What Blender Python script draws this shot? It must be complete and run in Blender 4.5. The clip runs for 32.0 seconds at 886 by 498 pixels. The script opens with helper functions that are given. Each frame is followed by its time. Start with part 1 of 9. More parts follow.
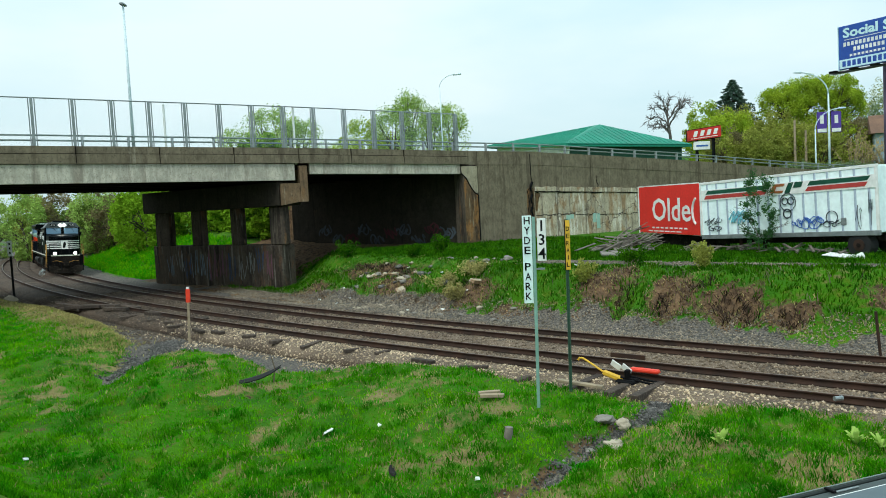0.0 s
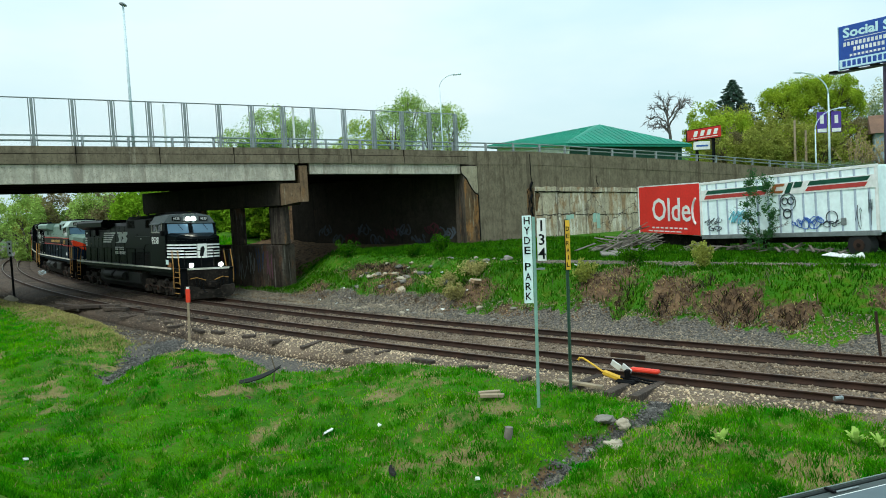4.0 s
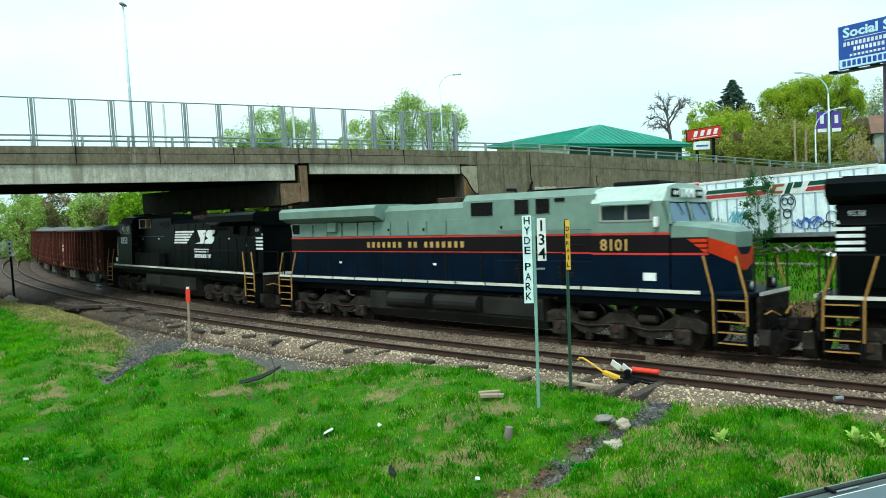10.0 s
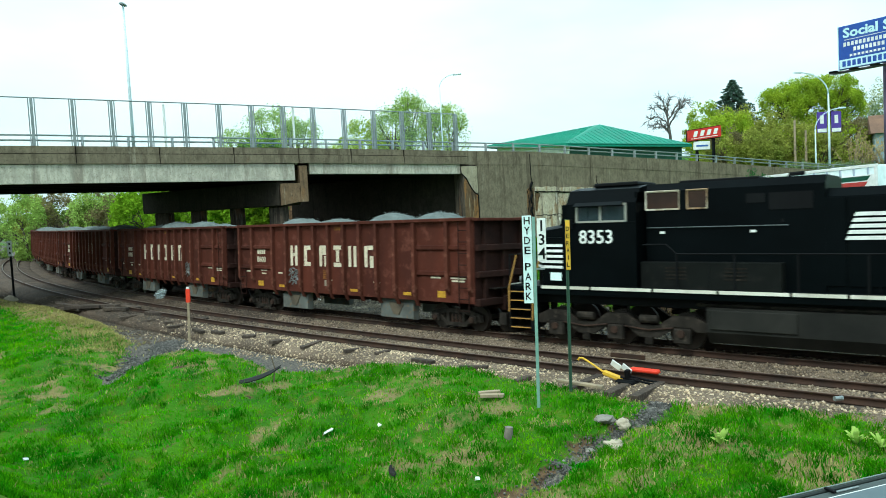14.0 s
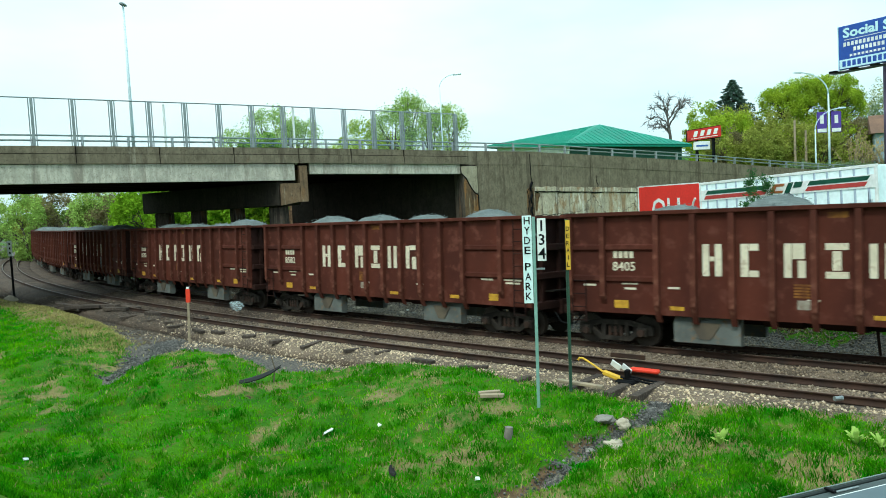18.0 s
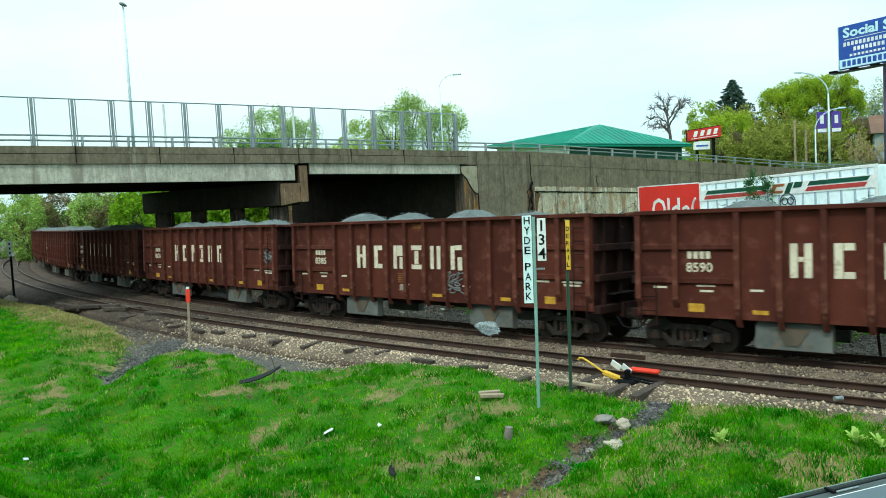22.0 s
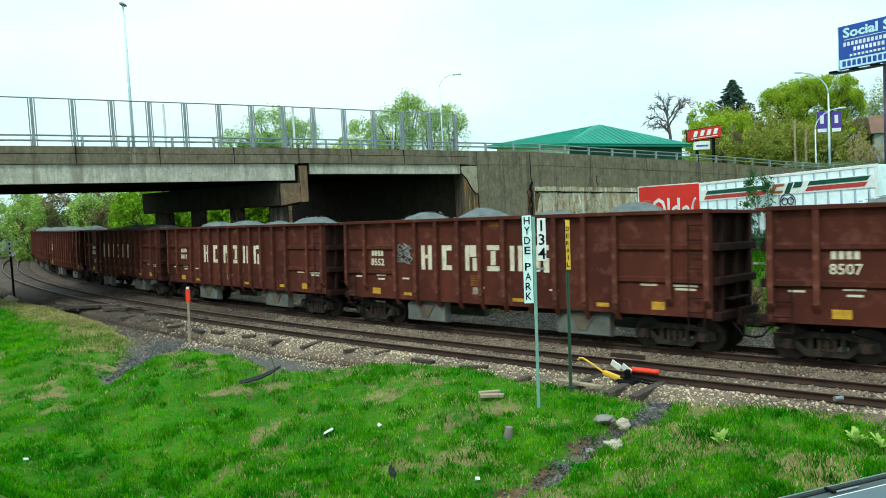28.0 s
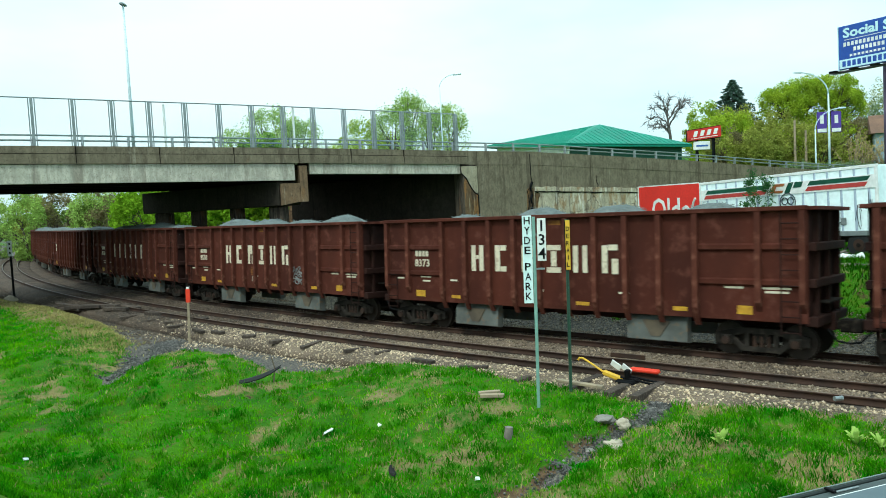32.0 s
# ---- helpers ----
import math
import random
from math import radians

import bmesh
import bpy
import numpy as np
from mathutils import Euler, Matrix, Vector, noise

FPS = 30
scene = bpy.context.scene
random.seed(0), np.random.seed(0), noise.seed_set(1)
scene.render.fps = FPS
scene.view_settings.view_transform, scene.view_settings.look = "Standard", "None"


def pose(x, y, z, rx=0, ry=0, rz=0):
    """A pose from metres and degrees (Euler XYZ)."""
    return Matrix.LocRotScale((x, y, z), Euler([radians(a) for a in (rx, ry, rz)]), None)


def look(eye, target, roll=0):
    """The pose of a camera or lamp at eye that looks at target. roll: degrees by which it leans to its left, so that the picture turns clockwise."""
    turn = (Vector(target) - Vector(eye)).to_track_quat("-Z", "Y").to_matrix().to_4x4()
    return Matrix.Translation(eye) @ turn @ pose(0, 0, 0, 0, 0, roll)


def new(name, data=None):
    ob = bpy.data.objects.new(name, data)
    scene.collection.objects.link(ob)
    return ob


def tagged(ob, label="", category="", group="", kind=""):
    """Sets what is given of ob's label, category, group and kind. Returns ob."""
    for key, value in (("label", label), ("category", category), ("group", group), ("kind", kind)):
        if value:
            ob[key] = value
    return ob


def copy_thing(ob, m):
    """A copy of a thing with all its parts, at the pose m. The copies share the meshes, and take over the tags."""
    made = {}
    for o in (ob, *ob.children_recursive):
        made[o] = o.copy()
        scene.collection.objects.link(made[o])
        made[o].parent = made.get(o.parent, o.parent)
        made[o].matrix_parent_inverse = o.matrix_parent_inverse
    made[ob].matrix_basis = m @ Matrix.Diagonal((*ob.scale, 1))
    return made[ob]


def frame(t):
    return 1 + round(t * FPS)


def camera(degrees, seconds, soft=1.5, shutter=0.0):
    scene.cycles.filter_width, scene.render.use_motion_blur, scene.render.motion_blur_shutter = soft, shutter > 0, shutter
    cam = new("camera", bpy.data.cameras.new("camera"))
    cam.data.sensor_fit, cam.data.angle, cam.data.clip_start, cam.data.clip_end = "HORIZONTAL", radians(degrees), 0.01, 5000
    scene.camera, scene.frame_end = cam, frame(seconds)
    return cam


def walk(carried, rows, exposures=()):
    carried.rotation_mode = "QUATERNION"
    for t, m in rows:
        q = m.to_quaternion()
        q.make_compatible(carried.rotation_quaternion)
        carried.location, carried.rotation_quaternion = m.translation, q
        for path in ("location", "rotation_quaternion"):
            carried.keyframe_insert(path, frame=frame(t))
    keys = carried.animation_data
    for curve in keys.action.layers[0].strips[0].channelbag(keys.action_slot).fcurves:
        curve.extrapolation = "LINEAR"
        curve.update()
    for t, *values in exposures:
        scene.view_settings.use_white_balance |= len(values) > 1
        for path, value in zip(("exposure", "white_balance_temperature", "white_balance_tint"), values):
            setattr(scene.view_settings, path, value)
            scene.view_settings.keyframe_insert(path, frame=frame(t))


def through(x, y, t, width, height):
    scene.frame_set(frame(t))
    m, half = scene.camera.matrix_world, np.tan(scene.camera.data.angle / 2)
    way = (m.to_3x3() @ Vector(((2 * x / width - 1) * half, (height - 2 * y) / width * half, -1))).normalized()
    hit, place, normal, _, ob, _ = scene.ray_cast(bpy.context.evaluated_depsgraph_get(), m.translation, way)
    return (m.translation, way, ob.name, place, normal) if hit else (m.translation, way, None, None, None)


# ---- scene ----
cam = camera(61.17, 32.0, soft=0.95, shutter=0.25)
EYE = (0.0, 0.0, 4.574)
VIEW = look(EYE, (0.0, 10.0, 4.574 - 10 * math.tan(0.0597)), roll=-2.99)
walk(cam, [(0.0, VIEW), (32.0, VIEW)], exposures=[(t, e, 6030 - 19 * min(t, 11), 1 - 0.65 * min(t, 11)) for t, e in ((0.0, 0.5), (6.5, 0.52), (8.0, 0.62), (10.3, 0.82), (13.0, 0.88), (16.5, 0.81), (19.0, 0.77), (32.0, 0.77))])

# ---- light: bright overcast spring day ----
world = bpy.data.worlds.new("overcast_sky")
scene.world = world
world.use_nodes = True
wn, wl = world.node_tree.nodes, world.node_tree.links
wn.clear()
w_out, w_bg = wn.new("ShaderNodeOutputWorld"), wn.new("ShaderNodeBackground")
w_sky, w_add = wn.new("ShaderNodeTexSky"), wn.new("ShaderNodeMix")
w_sky.sky_type, w_sky.sun_disc = "NISHITA", False
w_sky.sun_elevation, w_sky.sun_rotation = radians(52), radians(202)
w_coord, w_map, w_noise, w_ramp = (wn.new("ShaderNodeTexCoord"), wn.new("ShaderNodeMapping"), wn.new("ShaderNodeTexNoise"), wn.new("ShaderNodeValToRGB"))
w_map.inputs["Scale"].default_value = (1.0, 1.0, 3.2)
w_noise.inputs["Scale"].default_value, w_noise.inputs["Detail"].default_value = 1.7, 5.0
w_ramp.color_ramp.elements[0].position, w_ramp.color_ramp.elements[0].color = 0.38, (0.63, 0.79, 0.83, 1)
w_ramp.color_ramp.elements[1].position, w_ramp.color_ramp.elements[1].color = 0.66, (0.86, 0.92, 0.92, 1)
w_add.data_type, w_add.blend_type = "RGBA", "ADD"
w_add.inputs[0].default_value = 0.012
wl.new(w_coord.outputs["Generated"], w_map.inputs["Vector"])
wl.new(w_map.outputs["Vector"], w_noise.inputs["Vector"])
w_sep, w_tilt, w_sum = wn.new("ShaderNodeSeparateXYZ"), wn.new("ShaderNodeMath"), wn.new("ShaderNodeMath")
wl.new(w_coord.outputs["Generated"], w_sep.inputs[0])
w_tilt.operation, w_tilt.inputs[1].default_value = "MULTIPLY", -0.16
w_sum.operation = "ADD"
wl.new(w_sep.outputs["X"], w_tilt.inputs[0])
wl.new(w_tilt.outputs[0], w_sum.inputs[0])
wl.new(w_noise.outputs["Fac"], w_sum.inputs[1])
wl.new(w_sum.outputs[0], w_ramp.inputs["Fac"])
wl.new(w_ramp.outputs["Color"], w_add.inputs[6])
wl.new(w_sky.outputs["Color"], w_add.inputs[7])
# an overcast sky is dimmest at the horizon
w_up, w_gain, w_mul = wn.new("ShaderNodeMath"), wn.new("ShaderNodeMath"), wn.new("ShaderNodeVectorMath")
w_up.operation, w_up.inputs[1].default_value = "MAXIMUM", 0.0
w_gain.operation, w_gain.inputs[1].default_value, w_gain.inputs[2].default_value = "MULTIPLY_ADD", 0.6, 0.74
w_mul.operation = "MULTIPLY"
wl.new(w_sep.outputs["Z"], w_up.inputs[0])
wl.new(w_up.outputs[0], w_gain.inputs[0])
wl.new(w_add.outputs[2], w_mul.inputs[0])
wl.new(w_gain.outputs[0], w_mul.inputs[1])
wl.new(w_mul.outputs[0], w_bg.inputs["Color"])
w_bg.inputs["Strength"].default_value = 0.85
wl.new(w_bg.outputs["Background"], w_out.inputs["Surface"])

sun = new("sun", bpy.data.lights.new("sun", "SUN"))
sun.data.energy, sun.data.angle, sun.data.color = 1.2, radians(14), (1.0, 0.96, 0.9)
sun.matrix_basis = look((-14, -34, 47), (0, 0, 0))


# ---- materials ----
def mat(name, a, b=None, rough=0.8, metal=0.0, fine=8.0, coarse=0.7, bump=0.3, c=None, depth=0.02, spec=0.3, rand=0.0, streak=False, lo=0.35, hi=0.65):
    """Two-scale procedural surface: a and b mix by coarse noise, c comes in as stains, fine noise gives relief."""
    m = bpy.data.materials.new(name)
    m.use_nodes = True
    n, l = m.node_tree.nodes, m.node_tree.links
    p = n["Principled BSDF"]
    b = b or tuple(v * 0.75 for v in a)
    geo = n.new("ShaderNodeTexCoord")
    mp = n.new("ShaderNodeMapping")
    l.new(geo.outputs["Object"], mp.inputs["Vector"])
    if streak:
        mp.inputs["Scale"].default_value = (1.0, 1.0, 0.12 if streak is True else streak)
    big, small = n.new("ShaderNodeTexNoise"), n.new("ShaderNodeTexNoise")
    big.inputs["Scale"].default_value, big.inputs["Detail"].default_value = coarse, 6.0
    small.inputs["Scale"].default_value, small.inputs["Detail"].default_value = fine, 4.0
    l.new(mp.outputs["Vector"], big.inputs["Vector"])
    l.new(geo.outputs["Object"], small.inputs["Vector"])
    r1 = n.new("ShaderNodeMapRange")
    r1.inputs["From Min"].default_value, r1.inputs["From Max"].default_value = lo, hi
    l.new(big.outputs["Fac"], r1.inputs["Value"])
    m1 = n.new("ShaderNodeMix")
    m1.data_type = "RGBA"
    m1.inputs[6].default_value, m1.inputs[7].default_value = (*a, 1), (*b, 1)
    l.new(r1.outputs["Result"], m1.inputs[0])
    last = m1.outputs[2]
    if c:
        r2 = n.new("ShaderNodeMapRange")
        r2.inputs["From Min"].default_value, r2.inputs["From Max"].default_value = 0.54, 0.70
        l.new(small.outputs["Fac"], r2.inputs["Value"])
        m2 = n.new("ShaderNodeMix")
        m2.data_type = "RGBA"
        m2.inputs[7].default_value = (*c, 1)
        l.new(r2.outputs["Result"], m2.inputs[0])
        l.new(last, m2.inputs[6])
        last = m2.outputs[2]
    hs = n.new("ShaderNodeHueSaturation")
    r3 = n.new("ShaderNodeMapRange")
    r3.inputs["To Min"].default_value, r3.inputs["To Max"].default_value = 0.78, 1.22
    l.new(small.outputs["Fac"], r3.inputs["Value"])
    val = r3.outputs["Result"]
    if rand:
        info = n.new("ShaderNodeNewGeometry") if rand < 0 else n.new("ShaderNodeObjectInfo")
        r4 = n.new("ShaderNodeMapRange")
        r4.inputs["To Min"].default_value, r4.inputs["To Max"].default_value = 1 - abs(rand), 1 + abs(rand)
        l.new(info.outputs["Random Per Island" if rand < 0 else "Random"], r4.inputs["Value"])
        mu = n.new("ShaderNodeMath")
        mu.operation = "MULTIPLY"
        l.new(val, mu.inputs[0]), l.new(r4.outputs["Result"], mu.inputs[1])
        val = mu.outputs[0]
    l.new(val, hs.inputs["Value"])
    l.new(last, hs.inputs["Color"])
    l.new(hs.outputs["Color"], p.inputs["Base Color"])
    if bump:
        bp = n.new("ShaderNodeBump")
        bp.inputs["Strength"].default_value, bp.inputs["Distance"].default_value = bump, depth
        l.new(small.outputs["Fac"], bp.inputs["Height"])
        l.new(bp.outputs["Normal"], p.inputs["Normal"])
    p.inputs["Roughness"].default_value, p.inputs["Metallic"].default_value = rough, metal
    p.inputs["Specular IOR Level"].default_value = spec
    return m


def glow(name, col, power):
    m = bpy.data.materials.new(name)
    m.use_nodes = True
    p = m.node_tree.nodes["Principled BSDF"]
    p.inputs["Base Color"].default_value = (*col, 1)
    p.inputs["Emission Color"].default_value, p.inputs["Emission Strength"].default_value = (*col, 1), power
    return m


def leafy(name, a, b, vary=0.35, through=0.45, scale=0.5):
    """Thin leaf: diffuse with light coming through."""
    m = bpy.data.materials.new(name)
    m.use_nodes = True
    n, l = m.node_tree.nodes, m.node_tree.links
    n.remove(n["Principled BSDF"])
    tc, no, geo = n.new("ShaderNodeTexCoord"), n.new("ShaderNodeTexNoise"), n.new("ShaderNodeNewGeometry")
    no.inputs["Scale"].default_value = scale
    l.new(tc.outputs["Object"], no.inputs["Vector"])
    mr, mx, hs, r2 = n.new("ShaderNodeMapRange"), n.new("ShaderNodeMix"), n.new("ShaderNodeHueSaturation"), n.new("ShaderNodeMapRange")
    mr.inputs["From Min"].default_value, mr.inputs["From Max"].default_value = 0.35, 0.65
    l.new(no.outputs["Fac"], mr.inputs["Value"])
    mx.data_type = "RGBA"
    mx.inputs[6].default_value, mx.inputs[7].default_value = (*a, 1), (*b, 1)
    l.new(mr.outputs["Result"], mx.inputs[0])
    r2.inputs["To Min"].default_value, r2.inputs["To Max"].default_value = 1 - vary, 1 + vary
    l.new(geo.outputs["Random Per Island"], r2.inputs["Value"])
    l.new(r2.outputs["Result"], hs.inputs["Value"])
    l.new(mx.outputs[2], hs.inputs["Color"])
    df, tl, sh = n.new("ShaderNodeBsdfDiffuse"), n.new("ShaderNodeBsdfTranslucent"), n.new("ShaderNodeMixShader")
    sh.inputs[0].default_value = through
    l.new(hs.outputs["Color"], df.inputs["Color"])
    l.new(hs.outputs["Color"], tl.inputs["Color"])
    l.new(df.outputs[0], sh.inputs[1])
    l.new(tl.outputs[0], sh.inputs[2])
    l.new(sh.outputs[0], n["Material Output"].inputs["Surface"])
    return m


def glassy(name, col, alpha=0.25, rough=0.06):
    m = bpy.data.materials.new(name)
    m.use_nodes = True
    p = m.node_tree.nodes["Principled BSDF"]
    p.inputs["Base Color"].default_value, p.inputs["Roughness"].default_value = (*col, 1), rough
    p.inputs["Alpha"].default_value, p.inputs["IOR"].default_value = alpha, 1.5
    return m


def aged(name, base, dark, pale, rust, rusty=0.62, pales=0.6, cracks=0.0, darks=0.5, spec=0.15, run=0.85):
    """Old cast concrete: mottled base, dark and pale runs down the face, rust blotches, hairline cracks, pitted relief."""
    m = bpy.data.materials.new(name)
    m.use_nodes = True
    n, l = m.node_tree.nodes, m.node_tree.links
    p = n["Principled BSDF"]
    tc = n.new("ShaderNodeTexCoord")

    def noi(scale, sz=1.0, detail=6.0, off=0.0):
        mp, t = n.new("ShaderNodeMapping"), n.new("ShaderNodeTexNoise")
        mp.inputs["Scale"].default_value, mp.inputs["Location"].default_value = (1, 1, sz), (off, off, off)
        t.inputs["Scale"].default_value, t.inputs["Detail"].default_value, t.inputs["Roughness"].default_value = scale, detail, 0.62
        l.new(tc.outputs["Object"], mp.inputs["Vector"])
        l.new(mp.outputs["Vector"], t.inputs["Vector"])
        return t.outputs["Fac"]

    def ramp(f, lo, hi, top=1.0):
        r = n.new("ShaderNodeMapRange")
        r.inputs["From Min"].default_value, r.inputs["From Max"].default_value, r.inputs["To Max"].default_value = lo, hi, top
        l.new(f, r.inputs["Value"])
        return r.outputs["Result"]

    def mix(f, x, y, how="MIX"):
        k = n.new("ShaderNodeMix")
        k.data_type, k.blend_type = "RGBA", how
        for sock, v in ((k.inputs[0], f), (k.inputs[6], x), (k.inputs[7], y)):
            if isinstance(v, tuple):
                sock.default_value = (*v, 1)
            else:
                l.new(v, sock)
        return k.outputs[2]

    fine = noi(16.0)
    mid = noi(6.0, 0.5, off=5.0)
    col = mix(ramp(noi(1.3), 0.35, 0.65), base, tuple(v * 0.68 for v in base))
    col = mix(ramp(noi(2.2, 0.07, off=7.0), darks, darks + 0.14, run), col, dark)
    col = mix(ramp(noi(3.6, 0.1, off=3.0), pales, pales + 0.1, 0.88 * run), col, pale)
    col = mix(ramp(noi(1.7, 0.35, off=11.0), rusty, rusty + 0.1, 0.85), col, rust)
    col = mix(ramp(mid, 0.52, 0.72, 0.55), col, tuple(v * 0.5 for v in base))
    col = mix(ramp(mid, 0.5, 0.3, 0.35), col, tuple(min(1.0, v * 1.45) for v in base))
    col = mix(ramp(fine, 0.3, 0.46), dark, col)
    if cracks:
        vo, wob, mp = n.new("ShaderNodeTexVoronoi"), n.new("ShaderNodeVectorMath"), n.new("ShaderNodeTexNoise")
        vo.feature = "DISTANCE_TO_EDGE"
        vo.inputs["Scale"].default_value = cracks
        mp.inputs["Scale"].default_value = 2.5
        l.new(tc.outputs["Object"], mp.inputs["Vector"])
        wob.operation = "MULTIPLY_ADD"
        wob.inputs[1].default_value = (0.7, 0.7, 0.7)
        l.new(mp.outputs["Color"], wob.inputs[0])
        l.new(tc.outputs["Object"], wob.inputs[2])
        l.new(wob.outputs[0], vo.inputs["Vector"])
        col = mix(ramp(vo.outputs["Distance"], 0.0, 0.016), dark, col)
    l.new(col, p.inputs["Base Color"])
    bp = n.new("ShaderNodeBump")
    bp.inputs["Strength"].default_value, bp.inputs["Distance"].default_value = 0.5, 0.03
    l.new(fine, bp.inputs["Height"])
    l.new(bp.outputs["Normal"], p.inputs["Normal"])
    p.inputs["Roughness"].default_value, p.inputs["Specular IOR Level"].default_value = 0.93, spec
    return m


M_CONC = aged("weathered_concrete", (0.2, 0.165, 0.112), (0.06, 0.047, 0.033), (0.34, 0.305, 0.23), (0.16, 0.105, 0.06), rusty=0.64, pales=0.6, darks=0.51, run=0.6)
M_CONC_DARK = aged("dark_stained_concrete", (0.085, 0.066, 0.05), (0.016, 0.0135, 0.012), (0.2, 0.18, 0.15), (0.11, 0.06, 0.035), rusty=0.56, pales=0.575, darks=0.47, spec=0.08)
# stained concrete with a base dark enough to carry the under-deck shade
M_CONC_ABUT = aged("shade_darkened_concrete", (0.038, 0.031, 0.023), (0.008, 0.007, 0.006), (0.12, 0.105, 0.082), (0.1, 0.066, 0.04), rusty=0.66, pales=0.66, darks=0.54, run=0.6)
M_CORBEL = aged("brown_corbel_concrete", (0.21, 0.138, 0.08), (0.05, 0.036, 0.025), (0.42, 0.37, 0.28), (0.19, 0.105, 0.05), rusty=0.56, pales=0.6, darks=0.56, run=0.7)
M_PALEBLOCK = aged("pale_block_concrete", (0.38, 0.33, 0.23), (0.12, 0.09, 0.06), (0.5, 0.46, 0.36), (0.25, 0.16, 0.08), rusty=0.62, pales=0.58, darks=0.6, run=0.5)
M_CONC_PALE = aged("pale_spalled_concrete", (0.5, 0.43, 0.31), (0.1, 0.075, 0.055), (0.78, 0.74, 0.64), (0.27, 0.155, 0.07), rusty=0.5, pales=0.54, cracks=0.3, darks=0.53)
M_PILLAR = aged("rust_brown_concrete", (0.11, 0.088, 0.066), (0.025, 0.02, 0.017), (0.2, 0.17, 0.13), (0.19, 0.1, 0.042), rusty=0.58, pales=0.6, darks=0.46)
M_RUSTSTAIN = aged("rust_streak", (0.15, 0.095, 0.05), (0.03, 0.022, 0.017), (0.4, 0.34, 0.24), (0.27, 0.135, 0.045), rusty=0.52, pales=0.56, darks=0.47)
M_GIRDER = aged("pale_painted_girder", (0.52, 0.48, 0.39), (0.2, 0.17, 0.13), (0.62, 0.58, 0.48), (0.2, 0.11, 0.055), rusty=0.66, pales=0.56, darks=0.5, run=0.7)
# near-black base holds the shade under the deck; also used for joint lines
M_SOFFIT = mat("underside_shade_and_joints", (0.014, 0.01, 0.0075), (0.008, 0.006, 0.005), rough=0.95, spec=0.05)
M_GALV = mat("galvanised_steel", (0.32, 0.34, 0.34), (0.22, 0.24, 0.24), rough=0.45, metal=0.6, fine=20, coarse=3, bump=0.08)
M_RAIL_PAINT = mat("grey_green_rail", (0.2, 0.24, 0.22), (0.15, 0.18, 0.16), rough=0.6, bump=0.1)

M_RUST = mat("rusty_rail_side", (0.045, 0.021, 0.012), (0.022, 0.012, 0.008), rough=0.85, fine=12, coarse=1.5)
M_RAILTOP = mat("worn_rail_head", (0.13, 0.08, 0.055), (0.07, 0.045, 0.033), rough=0.42, metal=0.0, fine=9, coarse=1.2, bump=0.03, spec=0.5)
M_TIE = mat("creosoted_tie", (0.07, 0.05, 0.038), (0.04, 0.03, 0.024), rough=0.95, fine=14, coarse=2, c=(0.12, 0.095, 0.075), rand=0.3)
M_WOOD = mat("weathered_wood", (0.36, 0.28, 0.18), (0.24, 0.19, 0.13), rough=0.9, fine=18, coarse=3)
M_OLDWOOD = mat("grey_old_wood", (0.2, 0.17, 0.14), (0.11, 0.095, 0.08), rough=0.95, fine=18, coarse=3, rand=0.35)
M_STONE = mat("ballast_stone", (0.25, 0.185, 0.125), (0.115, 0.083, 0.056), rough=0.95, fine=9, coarse=0.35, rand=-0.5, c=(0.36, 0.285, 0.205))
M_STONE_PALE = mat("clean_ballast_stone", (0.56, 0.43, 0.28), (0.33, 0.245, 0.16), rough=0.95, fine=9, coarse=0.5, rand=-0.45, c=(0.64, 0.53, 0.39))
M_BALLAST = mat("ballast_bed", (0.2, 0.145, 0.1), (0.085, 0.06, 0.042), rough=0.97, fine=24, coarse=0.5, bump=1.0, depth=0.06, c=(0.34, 0.27, 0.2))
M_BALLAST_OLD = mat("old_ballast_bed", (0.1, 0.068, 0.046), (0.045, 0.031, 0.023), rough=0.97, fine=24, coarse=0.5, bump=1.0, depth=0.06, c=(0.17, 0.13, 0.1))
M_STONE_OLD = mat("old_ballast_stone", (0.13, 0.095, 0.066), (0.055, 0.04, 0.03), rough=0.95, fine=9, coarse=0.35, rand=-0.5, c=(0.19, 0.15, 0.11))
M_BLACK = mat("locomotive_black", (0.0022, 0.0034, 0.004), (0.0014, 0.0021, 0.0025), rough=0.36, fine=3, coarse=0.6, bump=0.02, spec=0.035)
M_GRIME = mat("running_gear_grime", (0.02, 0.0165, 0.0135), (0.009, 0.0075, 0.0065), rough=0.9, fine=7, coarse=1.5, c=(0.036, 0.028, 0.021), spec=0.06)
M_FRAME = mat("dusty_truck_frame", (0.034, 0.028, 0.023), (0.014, 0.012, 0.01), rough=0.9, fine=5, coarse=1.6, c=(0.052, 0.041, 0.032), spec=0.06)
M_TANK = mat("dusty_tank", (0.024, 0.0225, 0.019), (0.0125, 0.012, 0.0105), rough=0.65, fine=5, coarse=0.9, spec=0.12)
M_WHITE = mat("white_paint", (0.8, 0.8, 0.77), (0.68, 0.68, 0.64), rough=0.55, fine=6, coarse=1, bump=0.06)
M_CREAM = mat("cream_lettering", (0.68, 0.6, 0.44), (0.56, 0.48, 0.35), rough=0.75, fine=7, coarse=1.5, c=(0.42, 0.33, 0.24))
M_SILL = mat("grimy_white_stripe", (0.7, 0.67, 0.57), (0.5, 0.47, 0.39), rough=0.65, fine=5, coarse=0.9, bump=0.04)
M_WINFRAME = mat("pale_window_frame", (0.3, 0.29, 0.25), (0.22, 0.21, 0.18), rough=0.6, bump=0.04)
